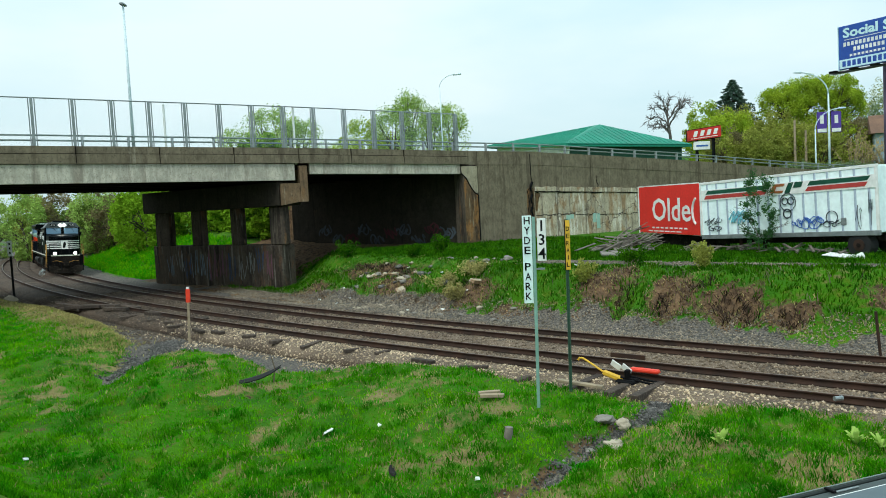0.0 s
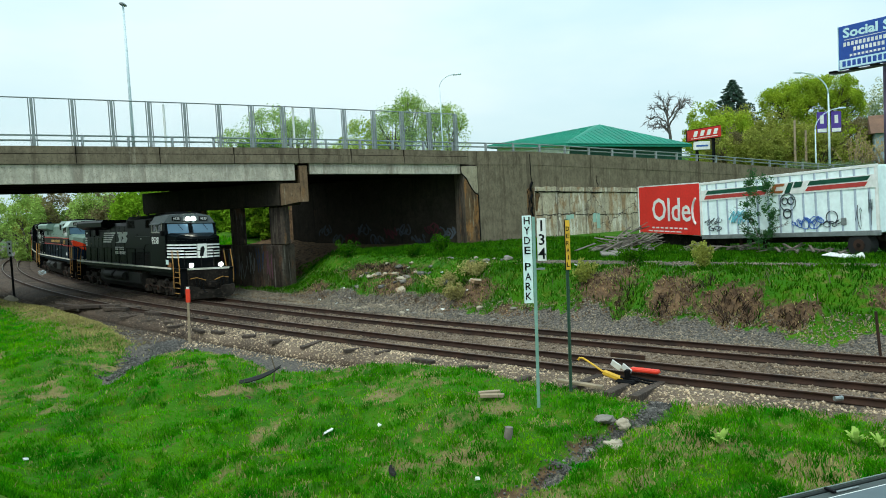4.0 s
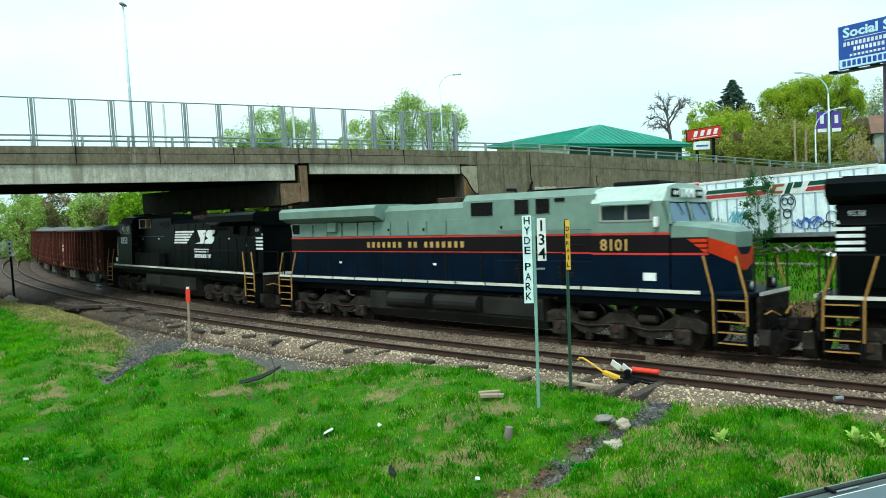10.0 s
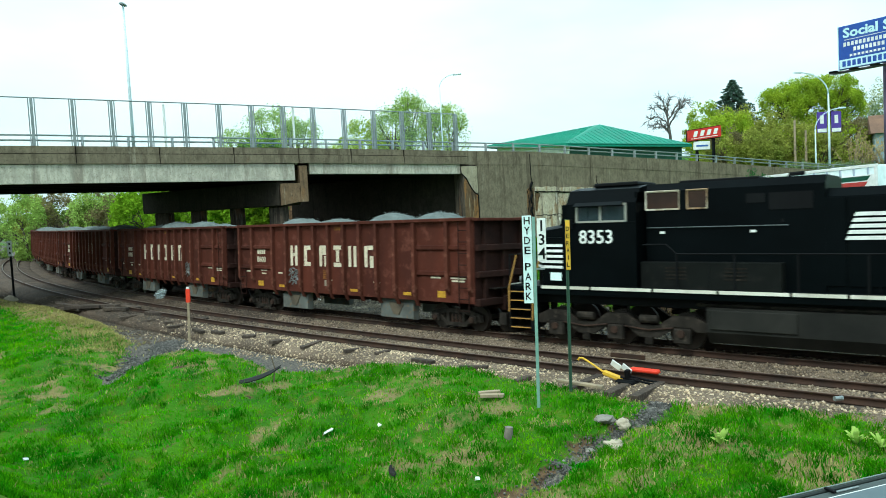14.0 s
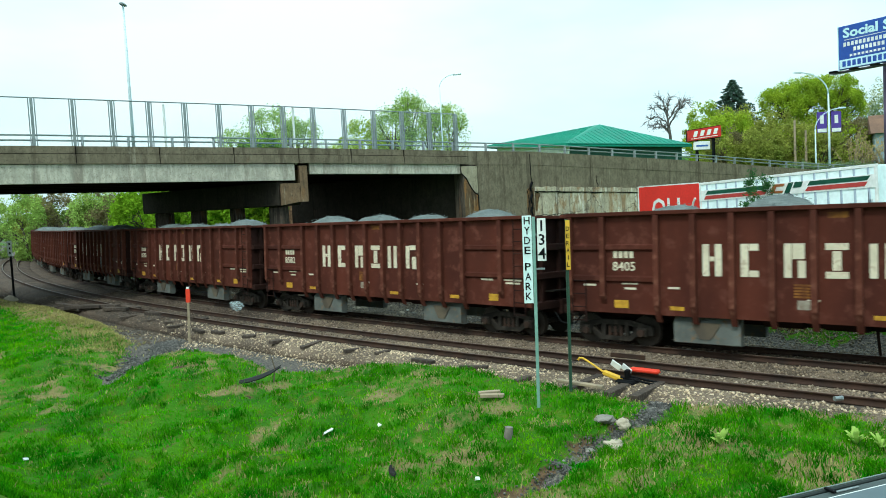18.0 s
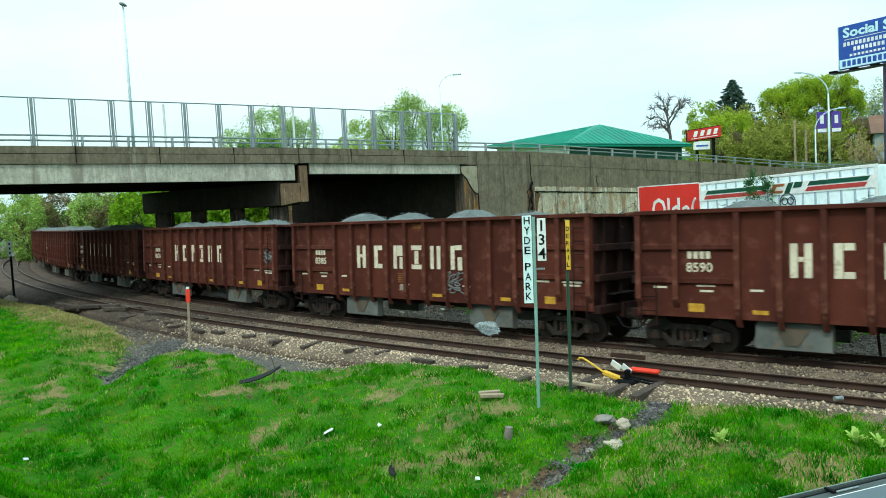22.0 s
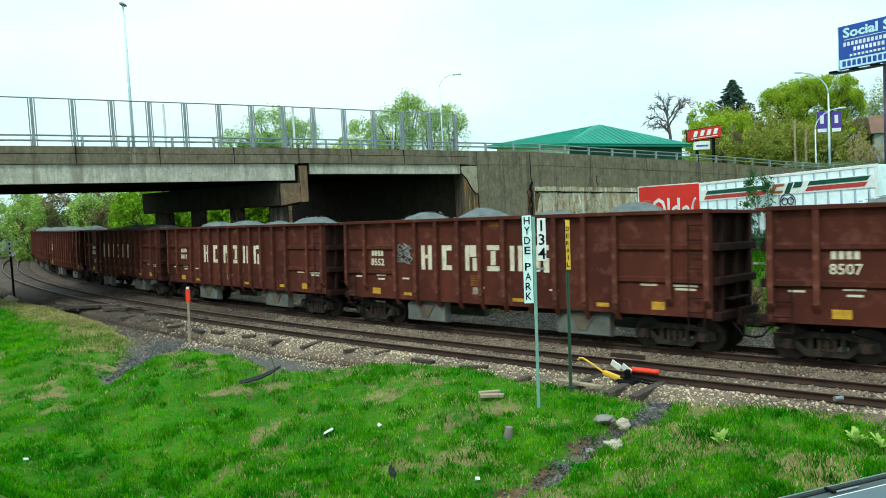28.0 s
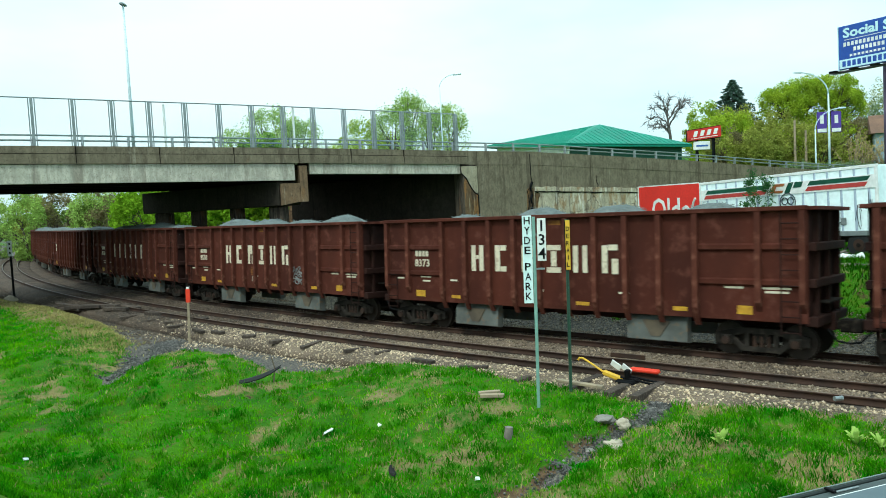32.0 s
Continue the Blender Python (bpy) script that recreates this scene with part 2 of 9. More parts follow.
M_ROOFGREY = mat("grey_cab_roof", (0.12, 0.135, 0.135), (0.08, 0.092, 0.094), rough=0.5)
M_SAGE = mat("pale_sage_paint", (0.17, 0.245, 0.195), (0.135, 0.198, 0.158), rough=0.42, fine=3, coarse=0.6, bump=0.04)
M_SAGE_ROOF = mat("light_sage_roof", (0.5, 0.58, 0.52), (0.4, 0.48, 0.42), rough=0.45)
M_NAVY = mat("navy_paint", (0.0026, 0.0084, 0.0204), (0.0019, 0.0056, 0.0122), rough=0.42, fine=3, coarse=0.7, bump=0.02, spec=0.04)
M_MAROONBLACK = mat("brown_black_band", (0.009, 0.006, 0.007), (0.006, 0.0045, 0.005), rough=0.45, spec=0.08)
M_RED = mat("red_paint", (0.55, 0.03, 0.02), (0.45, 0.025, 0.02), rough=0.4)
M_ORANGE = mat("orange_red_paint", (0.5, 0.034, 0.006), (0.42, 0.028, 0.005), rough=0.4, spec=0.12)
M_CABINET = mat("dusty_black_cabinet", (0.0085, 0.0095, 0.0085), (0.0055, 0.006, 0.0055), rough=0.7, fine=3, coarse=0.8, c=(0.0125, 0.012, 0.0105), spec=0.06)
M_ORANGE_DULL = mat("dull_orange", (0.3, 0.13, 0.04), (0.22, 0.09, 0.03), rough=0.7)
M_GOLD = mat("gold_lettering", (0.5, 0.3, 0.09), (0.42, 0.25, 0.07), rough=0.5)
M_YELLOW = mat("yellow_paint", (0.75, 0.45, 0.04), (0.6, 0.36, 0.03), rough=0.5)
M_GRAB = mat("tan_handrail_paint", (0.42, 0.22, 0.05), (0.3, 0.16, 0.045), rough=0.6, spec=0.15)
M_CAR = mat("oxide_brown_carside", (0.085, 0.0225, 0.0135), (0.05, 0.0145, 0.0095), rough=0.8, fine=3, coarse=0.6, c=(0.093, 0.031, 0.021), bump=0.1, rand=0.14, spec=0.1, streak=0.3)
# lighter than the side plates: the highlight on rib faces is in the colour
M_RIB = mat("highlit_brown_rib", (0.105, 0.032, 0.02), (0.06, 0.018, 0.012), rough=0.8, fine=4, coarse=1.2, c=(0.13, 0.05, 0.032), bump=0.12, rand=0.14, spec=0.1, streak=0.3)
M_REFLECTOR = mat("dirty_amber_plate", (0.56, 0.31, 0.025), (0.34, 0.17, 0.02), rough=0.7, fine=14, coarse=4, bump=0.1, spec=0.2)
M_STENCIL_PALE = mat("faded_data_plate", (0.36, 0.32, 0.25), (0.2, 0.15, 0.11), rough=0.8, fine=14, coarse=4, bump=0.1)
M_STENCIL = mat("worn_orange_stencil", (0.24, 0.1, 0.022), (0.12, 0.045, 0.016), rough=0.8, fine=16, coarse=5, bump=0.1, spec=0.1)
# darkened copy of the car brown: shade painted into floor, ends and fittings
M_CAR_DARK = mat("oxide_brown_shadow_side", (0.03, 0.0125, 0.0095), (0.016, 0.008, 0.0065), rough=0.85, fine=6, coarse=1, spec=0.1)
M_CHUTE = mat("dusty_grey_chute", (0.14, 0.145, 0.13), (0.085, 0.085, 0.075), rough=0.85, fine=6, coarse=1.3, c=(0.15, 0.1, 0.06))
M_CHUTE_STAIN = mat("stained_chute", (0.13, 0.1, 0.065), (0.08, 0.062, 0.045), rough=0.9, fine=6, coarse=1.3)
M_LOAD = mat("crushed_stone_load", (0.165, 0.185, 0.175), (0.11, 0.125, 0.118), rough=0.97, fine=11, coarse=2, bump=1.0, depth=0.1, rand=-0.35, c=(0.09, 0.1, 0.095))
M_WHEEL = mat("wheel_steel", (0.04, 0.029, 0.023), (0.02, 0.015, 0.012), rough=0.6, metal=0.5, fine=6, coarse=2)

M_GLASS = glassy("cab_glass", (0.02, 0.035, 0.04), 0.75, 0.12)
M_GLASS.node_tree.nodes["Principled BSDF"].inputs["Specular IOR Level"].default_value = 0.15
# bright blue base stands in for sky reflected in the panes
M_WINDSCREEN = glassy("sky_tinted_windscreen", (0.11, 0.19, 0.27), 0.85, 0.08)
M_LAMP = glow("lit_lamp", (1.0, 0.93, 0.78), 40)
M_REDPOST = mat("red_reflective_paint", (0.72, 0.05, 0.02), (0.6, 0.04, 0.02), rough=0.5)
M_GREENPOST = mat("green_steel_post", (0.035, 0.08, 0.05), (0.025, 0.055, 0.036), rough=0.6)
M_PALEGREENPOST = mat("pale_green_sign_post", (0.22, 0.36, 0.3), (0.17, 0.29, 0.24), rough=0.55)
M_SIGNWHITE = mat("sign_face_white", (0.72, 0.85, 0.82), (0.65, 0.78, 0.76), rough=0.5, bump=0.03)
M_INK = mat("black_ink", (0.006, 0.0065, 0.007), (0.0045, 0.0045, 0.005), rough=0.6, bump=0, spec=0.08)
M_TRAILER = mat("dingy_white_trailer", (0.84, 0.93, 0.92), (0.76, 0.87, 0.87), rough=0.5, fine=4, coarse=0.9, streak=True, bump=0.06)
# ribs get a darker trailer white, so their shading is in the colour
M_TRAILER_RIB = mat("trailer_rib_shade", (0.4, 0.46, 0.54), (0.34, 0.4, 0.47), rough=0.5)
M_BANNER = mat("red_vinyl_banner", (0.7, 0.03, 0.02), (0.62, 0.026, 0.018), rough=0.55, coarse=0.5, bump=0.05)
M_STRIPE_GREEN = mat("dark_green_stripe", (0.01, 0.075, 0.04), (0.01, 0.06, 0.035), rough=0.5)
M_STRIPE_RED = mat("dull_red_stripe", (0.42, 0.05, 0.04), (0.34, 0.04, 0.035), rough=0.5)
M_RUBBER = mat("tyre_rubber", (0.02, 0.02, 0.02), (0.013, 0.013, 0.013), rough=0.85)
M_GREENROOF = mat("green_metal_roof", (0.02, 0.24, 0.15), (0.016, 0.19, 0.12), rough=0.5, fine=3, coarse=0.3, bump=0.08)
M_BARK = mat("bark", (0.09, 0.07, 0.055), (0.055, 0.042, 0.034), rough=0.95)
M_LEAF = leafy("spring_leaf", (0.4, 0.5, 0.04), (0.29, 0.4, 0.034))
M_LEAF_BRIGHT = leafy("bright_spring_leaf", (0.26, 0.42, 0.025), (0.17, 0.3, 0.018))
M_LEAF_OLIVE = leafy("olive_bud_leaf", (0.36, 0.37, 0.075), (0.26, 0.29, 0.06))
M_LEAF_DARK = leafy("conifer_needles", (0.085, 0.135, 0.1), (0.06, 0.1, 0.072), through=0.15)
M_LEAF_GREY = leafy("grey_green_shrub_leaf", (0.22, 0.28, 0.13), (0.16, 0.22, 0.09))
M_GRASS = leafy("grass_blades", (0.175, 0.41, 0.003), (0.038, 0.3, 0.002), vary=0.26, through=0.4, scale=1.1)
M_GRASS_DARK = leafy("lush_clump_blades", (0.08, 0.27, 0.003), (0.025, 0.16, 0.002), vary=0.32, through=0.4, scale=1.1)
M_STRAW = leafy("dry_grass_blades", (0.42, 0.36, 0.14), (0.28, 0.26, 0.09), vary=0.35, through=0.3)
M_TWIG = mat("dead_stems", (0.16, 0.12, 0.085), (0.09, 0.07, 0.05), rough=0.95, rand=-0.4)
M_ROCK = mat("grey_rock", (0.25, 0.225, 0.19), (0.14, 0.125, 0.108), rough=0.95, fine=9, coarse=2, bump=0.6)
M_BAG = glassy("thin_clear_plastic", (0.5, 0.58, 0.58), 0.32, 0.25)


# ---- mesh helpers ----
def part(name, bm, material, parent=None, label="", smooth=False):
    """Links a bmesh as one mesh object."""
    me = bpy.data.meshes.new(name)
    bm.to_mesh(me)
    bm.free()
    me.materials.append(material)
    if smooth:
        me.shade_smooth()
    ob = new(name, me)
    if parent:
        ob.parent = parent
    if label:
        ob["label"] = label
    return ob


def share(name, ob, m, parent=None, label=""):
    """Another object on ob's mesh, at pose m."""
    o = new(name, ob.data)
    o.parent, o.matrix_basis = parent, m
    if label:
        o["label"] = label
    return o


def empty(name, m=None):
    ob = new(name)
    ob.empty_display_size = 0.3
    if m:
        ob.matrix_basis = m
    return ob


def box(bm, x0, x1, y0, y1, z0, z1, bevel=0.0):
    vs = bmesh.ops.create_cube(bm, size=1.0)["verts"]
    for v in vs:
        v.co = Vector(((x0 + x1) / 2 + v.co.x * (x1 - x0), (y0 + y1) / 2 + v.co.y * (y1 - y0), (z0 + z1) / 2 + v.co.z * (z1 - z0)))
    if bevel:
        es = list({e for v in vs for e in v.link_edges})
        bmesh.ops.bevel(bm, geom=es, offset=bevel, segments=1, affect="EDGES")
    return bm


def B(*a, bevel=0.0):
    return box(bmesh.new(), *a, bevel=bevel)


def prism(bm, pts, axis, a, b):
    """Extrudes a polygon along an axis. pts are the two other coordinates, in x, y, z order."""
    def put(u, v, w):
        return {"x": (w, u, v), "y": (u, w, v), "z": (u, v, w)}[axis]
    lo = [bm.verts.new(put(u, v, a)) for u, v in pts]
    hi = [bm.verts.new(put(u, v, b)) for u, v in pts]
    bm.faces.new(lo), bm.faces.new(hi[::-1])
    for i in range(len(pts)):
        j = (i + 1) % len(pts)
        bm.faces.new((lo[i], hi[i], hi[j], lo[j]))
    bmesh.ops.recalc_face_normals(bm, faces=bm.faces)
    return bm


def rod(bm, p, q, r, n=8, r2=None):
    """A round bar from p to q."""
    p, q = Vector(p), Vector(q)
    d = q - p
    vs = bmesh.ops.create_cone(bm, cap_ends=True, segments=n, radius1=r, radius2=r if r2 is None else r2, depth=d.length)["verts"]
    m = Matrix.Translation((p + q) / 2) @ d.to_track_quat("Z", "Y").to_matrix().to_4x4()
    for v in vs:
        v.co = m @ v.co
    return bm


def rods(pts, r, n=6):
    """One round bar bent along pts."""
    bm = bmesh.new()
    pts = [Vector(p) for p in pts]
    t = [(pts[min(i + 1, len(pts) - 1)] - pts[max(i - 1, 0)]).normalized() for i in range(len(pts))]
    u = t[0].orthogonal().normalized()
    rings = []
    for p, d in zip(pts, t):
        u = (u - d * u.dot(d)).normalized() if (u - d * u.dot(d)).length > 1e-4 else d.orthogonal().normalized()
        v = d.cross(u)
        rings.append([bm.verts.new(p + (u * math.cos(6.28319 * k / n) + v * math.sin(6.28319 * k / n)) * r) for k in range(n)])
    for a, b in zip(rings, rings[1:]):
        for k in range(n):
            bm.faces.new((a[k], a[(k + 1) % n], b[(k + 1) % n], b[k]))
    bm.faces.new(rings[0][::-1]), bm.faces.new(rings[-1])
    return bm


def quads(name, V, F, material, parent=None, smooth=False):
    """A large mesh from numpy arrays; all faces have as many corners."""
    me = bpy.data.meshes.new(name)
    k = F.shape[1]
    me.vertices.add(len(V)), me.loops.add(F.size), me.polygons.add(len(F))
    me.vertices.foreach_set("co", V.astype(np.float32).ravel())
    me.loops.foreach_set("vertex_index", F.astype(np.int32).ravel())
    me.polygons.foreach_set("loop_start", np.arange(0, F.size, k, dtype=np.int32))
    me.update(calc_edges=True)
    me.validate()
    me.materials.append(material)
    if smooth:
        me.shade_smooth()
    ob = new(name, me)
    ob.parent = parent
    return ob


TEXTS = {}


def lettering(text, height, width=None, bold=0.0):
    """The mesh data of a line of letters, centred, in the xz plane facing -y; x runs to the right."""
    key = (text, height, width)
    if key not in TEXTS:
        cu = bpy.data.curves.new("letters", "FONT")
        cu.body, cu.align_x, cu.align_y, cu.size, cu.extrude = text, "CENTER", "CENTER", 1.0, 0.006
        cu.resolution_u = 2
        cu.offset = 0.012 * float(bold)
        tmp = new("letters", cu)
        bpy.context.view_layer.update()
        me = bpy.data.meshes.new_from_object(tmp.evaluated_get(bpy.context.evaluated_depsgraph_get()))
        bpy.data.objects.remove(tmp)
        co = np.array([v.co for v in me.vertices])
        lo, hi = co.min(0), co.max(0)
        k = height / (hi[1] - lo[1])
        kx = width / (hi[0] - lo[0]) if width else k
        for v in me.vertices:
            v.co = Vector(((v.co.x - (lo[0] + hi[0]) / 2) * kx, -v.co.z, (v.co.y - (lo[1] + hi[1]) / 2) * k))
        TEXTS[key] = me
    return TEXTS[key]


def letters(name, text, height, m, material, parent=None, width=None, label="", bold=False):
    me = lettering(text, height, width, bold)
    if not me.materials:
        me.materials.append(material)
    ob = new(name, me)
    ob.parent, ob.matrix_basis = parent, m
    if label:
        ob["label"] = label
    return ob


# ---- the line of the far track: arc length s grows away from the camera ----
DS = 0.5
S = np.arange(-260.0, 340.0, DS)
KAPPA = np.interp(S, [-60, -25, 0, 25, 50, 75, 100, 125, 170, 330], [0, -0.004, -0.00473, -0.00453, -0.0044, -0.00412, -0.00338, -0.00264, -0.00191, -0.00191])
I0 = int(round(260 / DS))
TH = np.concatenate([[0], np.cumsum((KAPPA[1:] + KAPPA[:-1]) / 2 * DS)])
TH += 2.5377 - TH[I0]
TX = np.concatenate([[0], np.cumsum((np.cos(TH[1:]) + np.cos(TH[:-1])) / 2 * DS)])
TY = np.concatenate([[0], np.cumsum((np.sin(TH[1:]) + np.sin(TH[:-1])) / 2 * DS)])
TX += 24.0103 - TX[I0]
TY += 9.2893 - TY[I0]
GAP = 3.884
CANT = 0.0464


def on_track(s, l=0.0, z=0.0):
    """Place at arc length s, l metres towards the camera's side, z above the rails."""
    x, y, th = np.interp(s, S, TX), np.interp(s, S, TY), np.interp(s, S, TH)
    return Vector((x - math.sin(th) * l, y + math.cos(th) * l, z - 0.00064 * s))


def lateral(x, y):
    """Arc length and side distance of places on the ground, as arrays."""
    x, y = np.atleast_1d(np.asarray(x, float)), np.atleast_1d(np.asarray(y, float))
    s, l = np.empty_like(x), np.empty_like(x)
    tx, ty, tn, ts = TX[::4], TY[::4], TH[::4], S[::4]
    for i in range(0, len(x), 4000):
        a, b = x[i:i + 4000], y[i:i + 4000]
        k = ((a[:, None] - tx) ** 2 + (b[:, None] - ty) ** 2).argmin(1)
        dx, dy, c, d = a - tx[k], b - ty[k], np.cos(tn[k]), np.sin(tn[k])
        s[i:i + 4000], l[i:i + 4000] = ts[k] + dx * c + dy * d, -dx * d + dy * c
    return s, l


# ---- the line of the road on its bridge and wall: q behind its near edge, w along it ----
RP, RD = np.array((2.6, 54.6)), np.array((math.cos(radians(29.5)), math.sin(radians(29.5))))
RN = np.array((-RD[1], RD[0]))


def road_top(w):
    """Height of the parapet's top along the road."""
    return np.interp(w, [-80, -29.6, -13.2, 0, 5, 20.7, 38.4, 70, 130], [9.0, 8.89, 8.63, 8.3, 8.2, 7.33, 6.11, 4.6, 4.2])


def along(w, q=0.0, z=0.0):
    return Vector((RP[0] + RD[0] * w + RN[0] * q, RP[1] + RD[1] * w + RN[1] * q, z))


# ---- ground ----
def smooth01(v, a, b):
    t = np.clip((v - a) / (b - a), 0, 1)
    return t * t * (3 - 2 * t)


def waves(x, y):
    return (np.sin(x * 0.9 + 1.3 * np.sin(y * 0.55)) * np.sin(y * 0.8 + 0.7) * 0.6 + np.sin(x * 2.1 + y * 1.1 + 2) * 0.22 + np.sin(x * 1.3 - y * 2.6) * 0.22 + np.sin(x * 5.1 + 2.2 * np.sin(y * 3.3)) * np.sin(y * 4.7 + 1) * 0.16)


def trail(y):
    """The trodden path through the grass."""
    return np.interp(y, [9.0, 12.6, 13.8, 14.6, 15.15, 17.3], [-2.2, 1.37, 2.42, 3.34, 4.0, 5.3]) + 0.06 * np.sin(y * 3.0)


def verge(s):
    """Where the grass begins beside the near track."""
    return np.interp(s, [10, 15.5, 17, 19, 20.5, 22.5, 25, 26.5, 28, 28.8, 29.4, 32, 34.5, 36, 37.5, 38.5, 40, 46, 55, 64, 72], [4.9, 5.07, 5.25, 5.9, 6.06, 5.9, 5.3, 5.5, 6.2, 7.9, 8.8, 8.24, 7.7, 8.2, 9.3, 9.3, 8.24, 6.95, 6.5, 7.6, 10])


# the eroded bank: bare patches and washed-out hollows, as places along the line and beside it with their half-lengths
PATCHES = ((33.9, -4.6, 1.5, 1.0, 1.0), (43.2, -6.9, 3.2, 0.8, 0.9), (26.7, -5.1, 1.2, 1.2, 0.9), (23.6, -4.7, 1.1, 0.8, 0.9), (21.4, -4.4, 1.2, 0.7, 0.95), (19.5, -4.1, 1.1, 0.5, 0.9), (40.0, -5.7, 1.8, 0.9, 0.8), (30.5, -3.6, 1.2, 0.5, 0.6), (37.0, -4.2, 1.4, 0.5, 0.6), (16.0, -4.8, 1.2, 0.6, 0.6), (46.5, -5.0, 1.6, 1.0, 0.6))
HOLLOWS = ((44.9, -7.1, 0.8, 0.45, 0.55), (43.2, -7.2, 0.6, 0.4, 0.5), (41.5, -7.0, 0.9, 0.45, 0.6), (25.6, -4.4, 0.3, 0.75, 0.4), (21.5, -4.3, 0.4, 0.5, 0.5), (20.7, -4.2, 0.3, 0.5, 0.4), (19.3, -4.0, 0.5, 0.3, 0.4), (22.8, -5.2, 0.5, 0.35, 0.35), (24.0, -4.3, 0.3, 0.5, 0.3), (34.8, -5.6, 0.6, 0.3, 0.3))


def spots(s, l, places):
    out = np.zeros_like(s)
    for s0, l0, a, b, k in places:
        out = np.maximum(out, k * np.exp(-((s - s0) / a) ** 2 - ((l - l0) / b) ** 2))
    return out


def pad(x, y):
    """The level patch on which the car is parked."""
    return smooth01(-np.hypot((x - 3.9) / 3.6, (y - 6.2) / 2.2), -1.5, -1.0)


def ground_height(x, y):
    x, y = np.atleast_1d(np.asarray(x, float)), np.atleast_1d(np.asarray(y, float))
    s, l = lateral(x, y)
    q, w = (x - RP[0]) * RN[0] + (y - RP[1]) * RN[1], (x - RP[0]) * RD[0] + (y - RP[1]) * RD[1]
    wv = waves(x, y)
    # camera's side: shoulder, rough grass mounds, then the bank on which the camera stands
    lip = verge(s)
    near = -0.38 + smooth01(l, lip - 0.35, lip + 0.35) * 0.36 + smooth01(l, lip, lip + 1.2) * (0.17 * wv + 0.12 * waves(x * 2.7, y * 2.7) + 0.05 * waves(x * 4.3 + 1, y * 4.3))
    near = near + 0.32 * np.exp(-((x + 7.5) / 2.6) ** 2 - ((y - 21.6) / 2.0) ** 2) - 0.25 * np.exp(-((x + 10.5 + 0.1 * (y - 24)) / 0.9) ** 2) * smooth01(y, 18, 22) * smooth01(-y, -29, -26)
    near = near - smooth01(l, lip + 2.5, lip + 6.5) * 0.3
    near = near - 0.22 * np.exp(-((x - trail(y)) / 0.4) ** 2) * smooth01(-y, -15.6, -14.5)
    near = near + smooth01(l, 15.5, 21.5) * 3.3
    near = near * (1 - pad(x, y)) + 0.0 * pad(x, y)
    # far side: cutting slope up to the terrace
    foot = np.interp(s, [30, 44, 50, 56, 70, 85], [-2.6, -3.0, -4.8, -8.0, -6.0, -3.5])
    reach = np.interp(s, [15, 30, 40, 50, 70, 90], [3.2, 3.6, 6.0, 5.0, 9.0, 12.0])
    top = np.interp(s, [30, 60, 80, 120], [1.95, 2.0, 3.0, 3.6])
    far = -0.35 + smooth01(-l, -foot, -foot + reach) * (top + 0.0 * wv) + smooth01(-l, -foot, -foot + 1.5) * (0.2 * wv + 0.15 * waves(x * 2.4 + 1, y * 2.4)) * (1 - smooth01(-l, -foot + reach, -foot + reach + 2))
    far = far - spots(s, l, HOLLOWS) + 0.07 * waves(x * 3.7 + 2, y * 3.7) * smooth01(-l, 3.0, 4.0) * smooth01(l, -9.5, -8.0)
    z = np.where(l > 2, near, far)
    z = np.where((l > 2) & (s > 60), near + smooth01(l, 7.0, 16.0) * 1.2 * smooth01(s, 70, 95), z)
    # behind the retaining wall and the abutment the fill rises to the road, then a hill
    fill = (q > 1.6) & (w > 1.2 - np.clip(q, 0, 17) * 0.52)
    hill = road_top(w) - 1.0 + smooth01(q, 30, 140) * 14 * smooth01(w, 10, 60)
    z = np.where(fill, hill, z)
    return z


def axis_steps(fine_lo, fine_hi, step, far):
    a = [fine_lo]
    d = step
    while a[-1] > -far:
        d *= 1.22
        a.append(a[-1] - d)
    b = [fine_hi]
    d = step
    while b[-1] < far:
        d *= 1.22
        b.append(b[-1] + d)
    return np.array(a[::-1][:-1] + list(np.arange(fine_lo, fine_hi, step)) + b)


GX = axis_steps(-34, 34, 0.28, 2200)
GY = axis_steps(5, 46, 0.28, 2200)
GY = np.concatenate([GY[GY < 46], np.arange(46, 100, 0.9), GY[GY > 101]])
gx, gy = np.meshgrid(GX, GY)
GV = np.stack([gx.ravel(), gy.ravel(), ground_height(gx.ravel(), gy.ravel())], 1)
nx, ny = len(GX), len(GY)
gi = (np.arange(ny - 1)[:, None] * nx + np.arange(nx - 1)[None, :]).ravel()
GF = np.stack([gi, gi + 1, gi + nx + 1, gi + nx], 1)


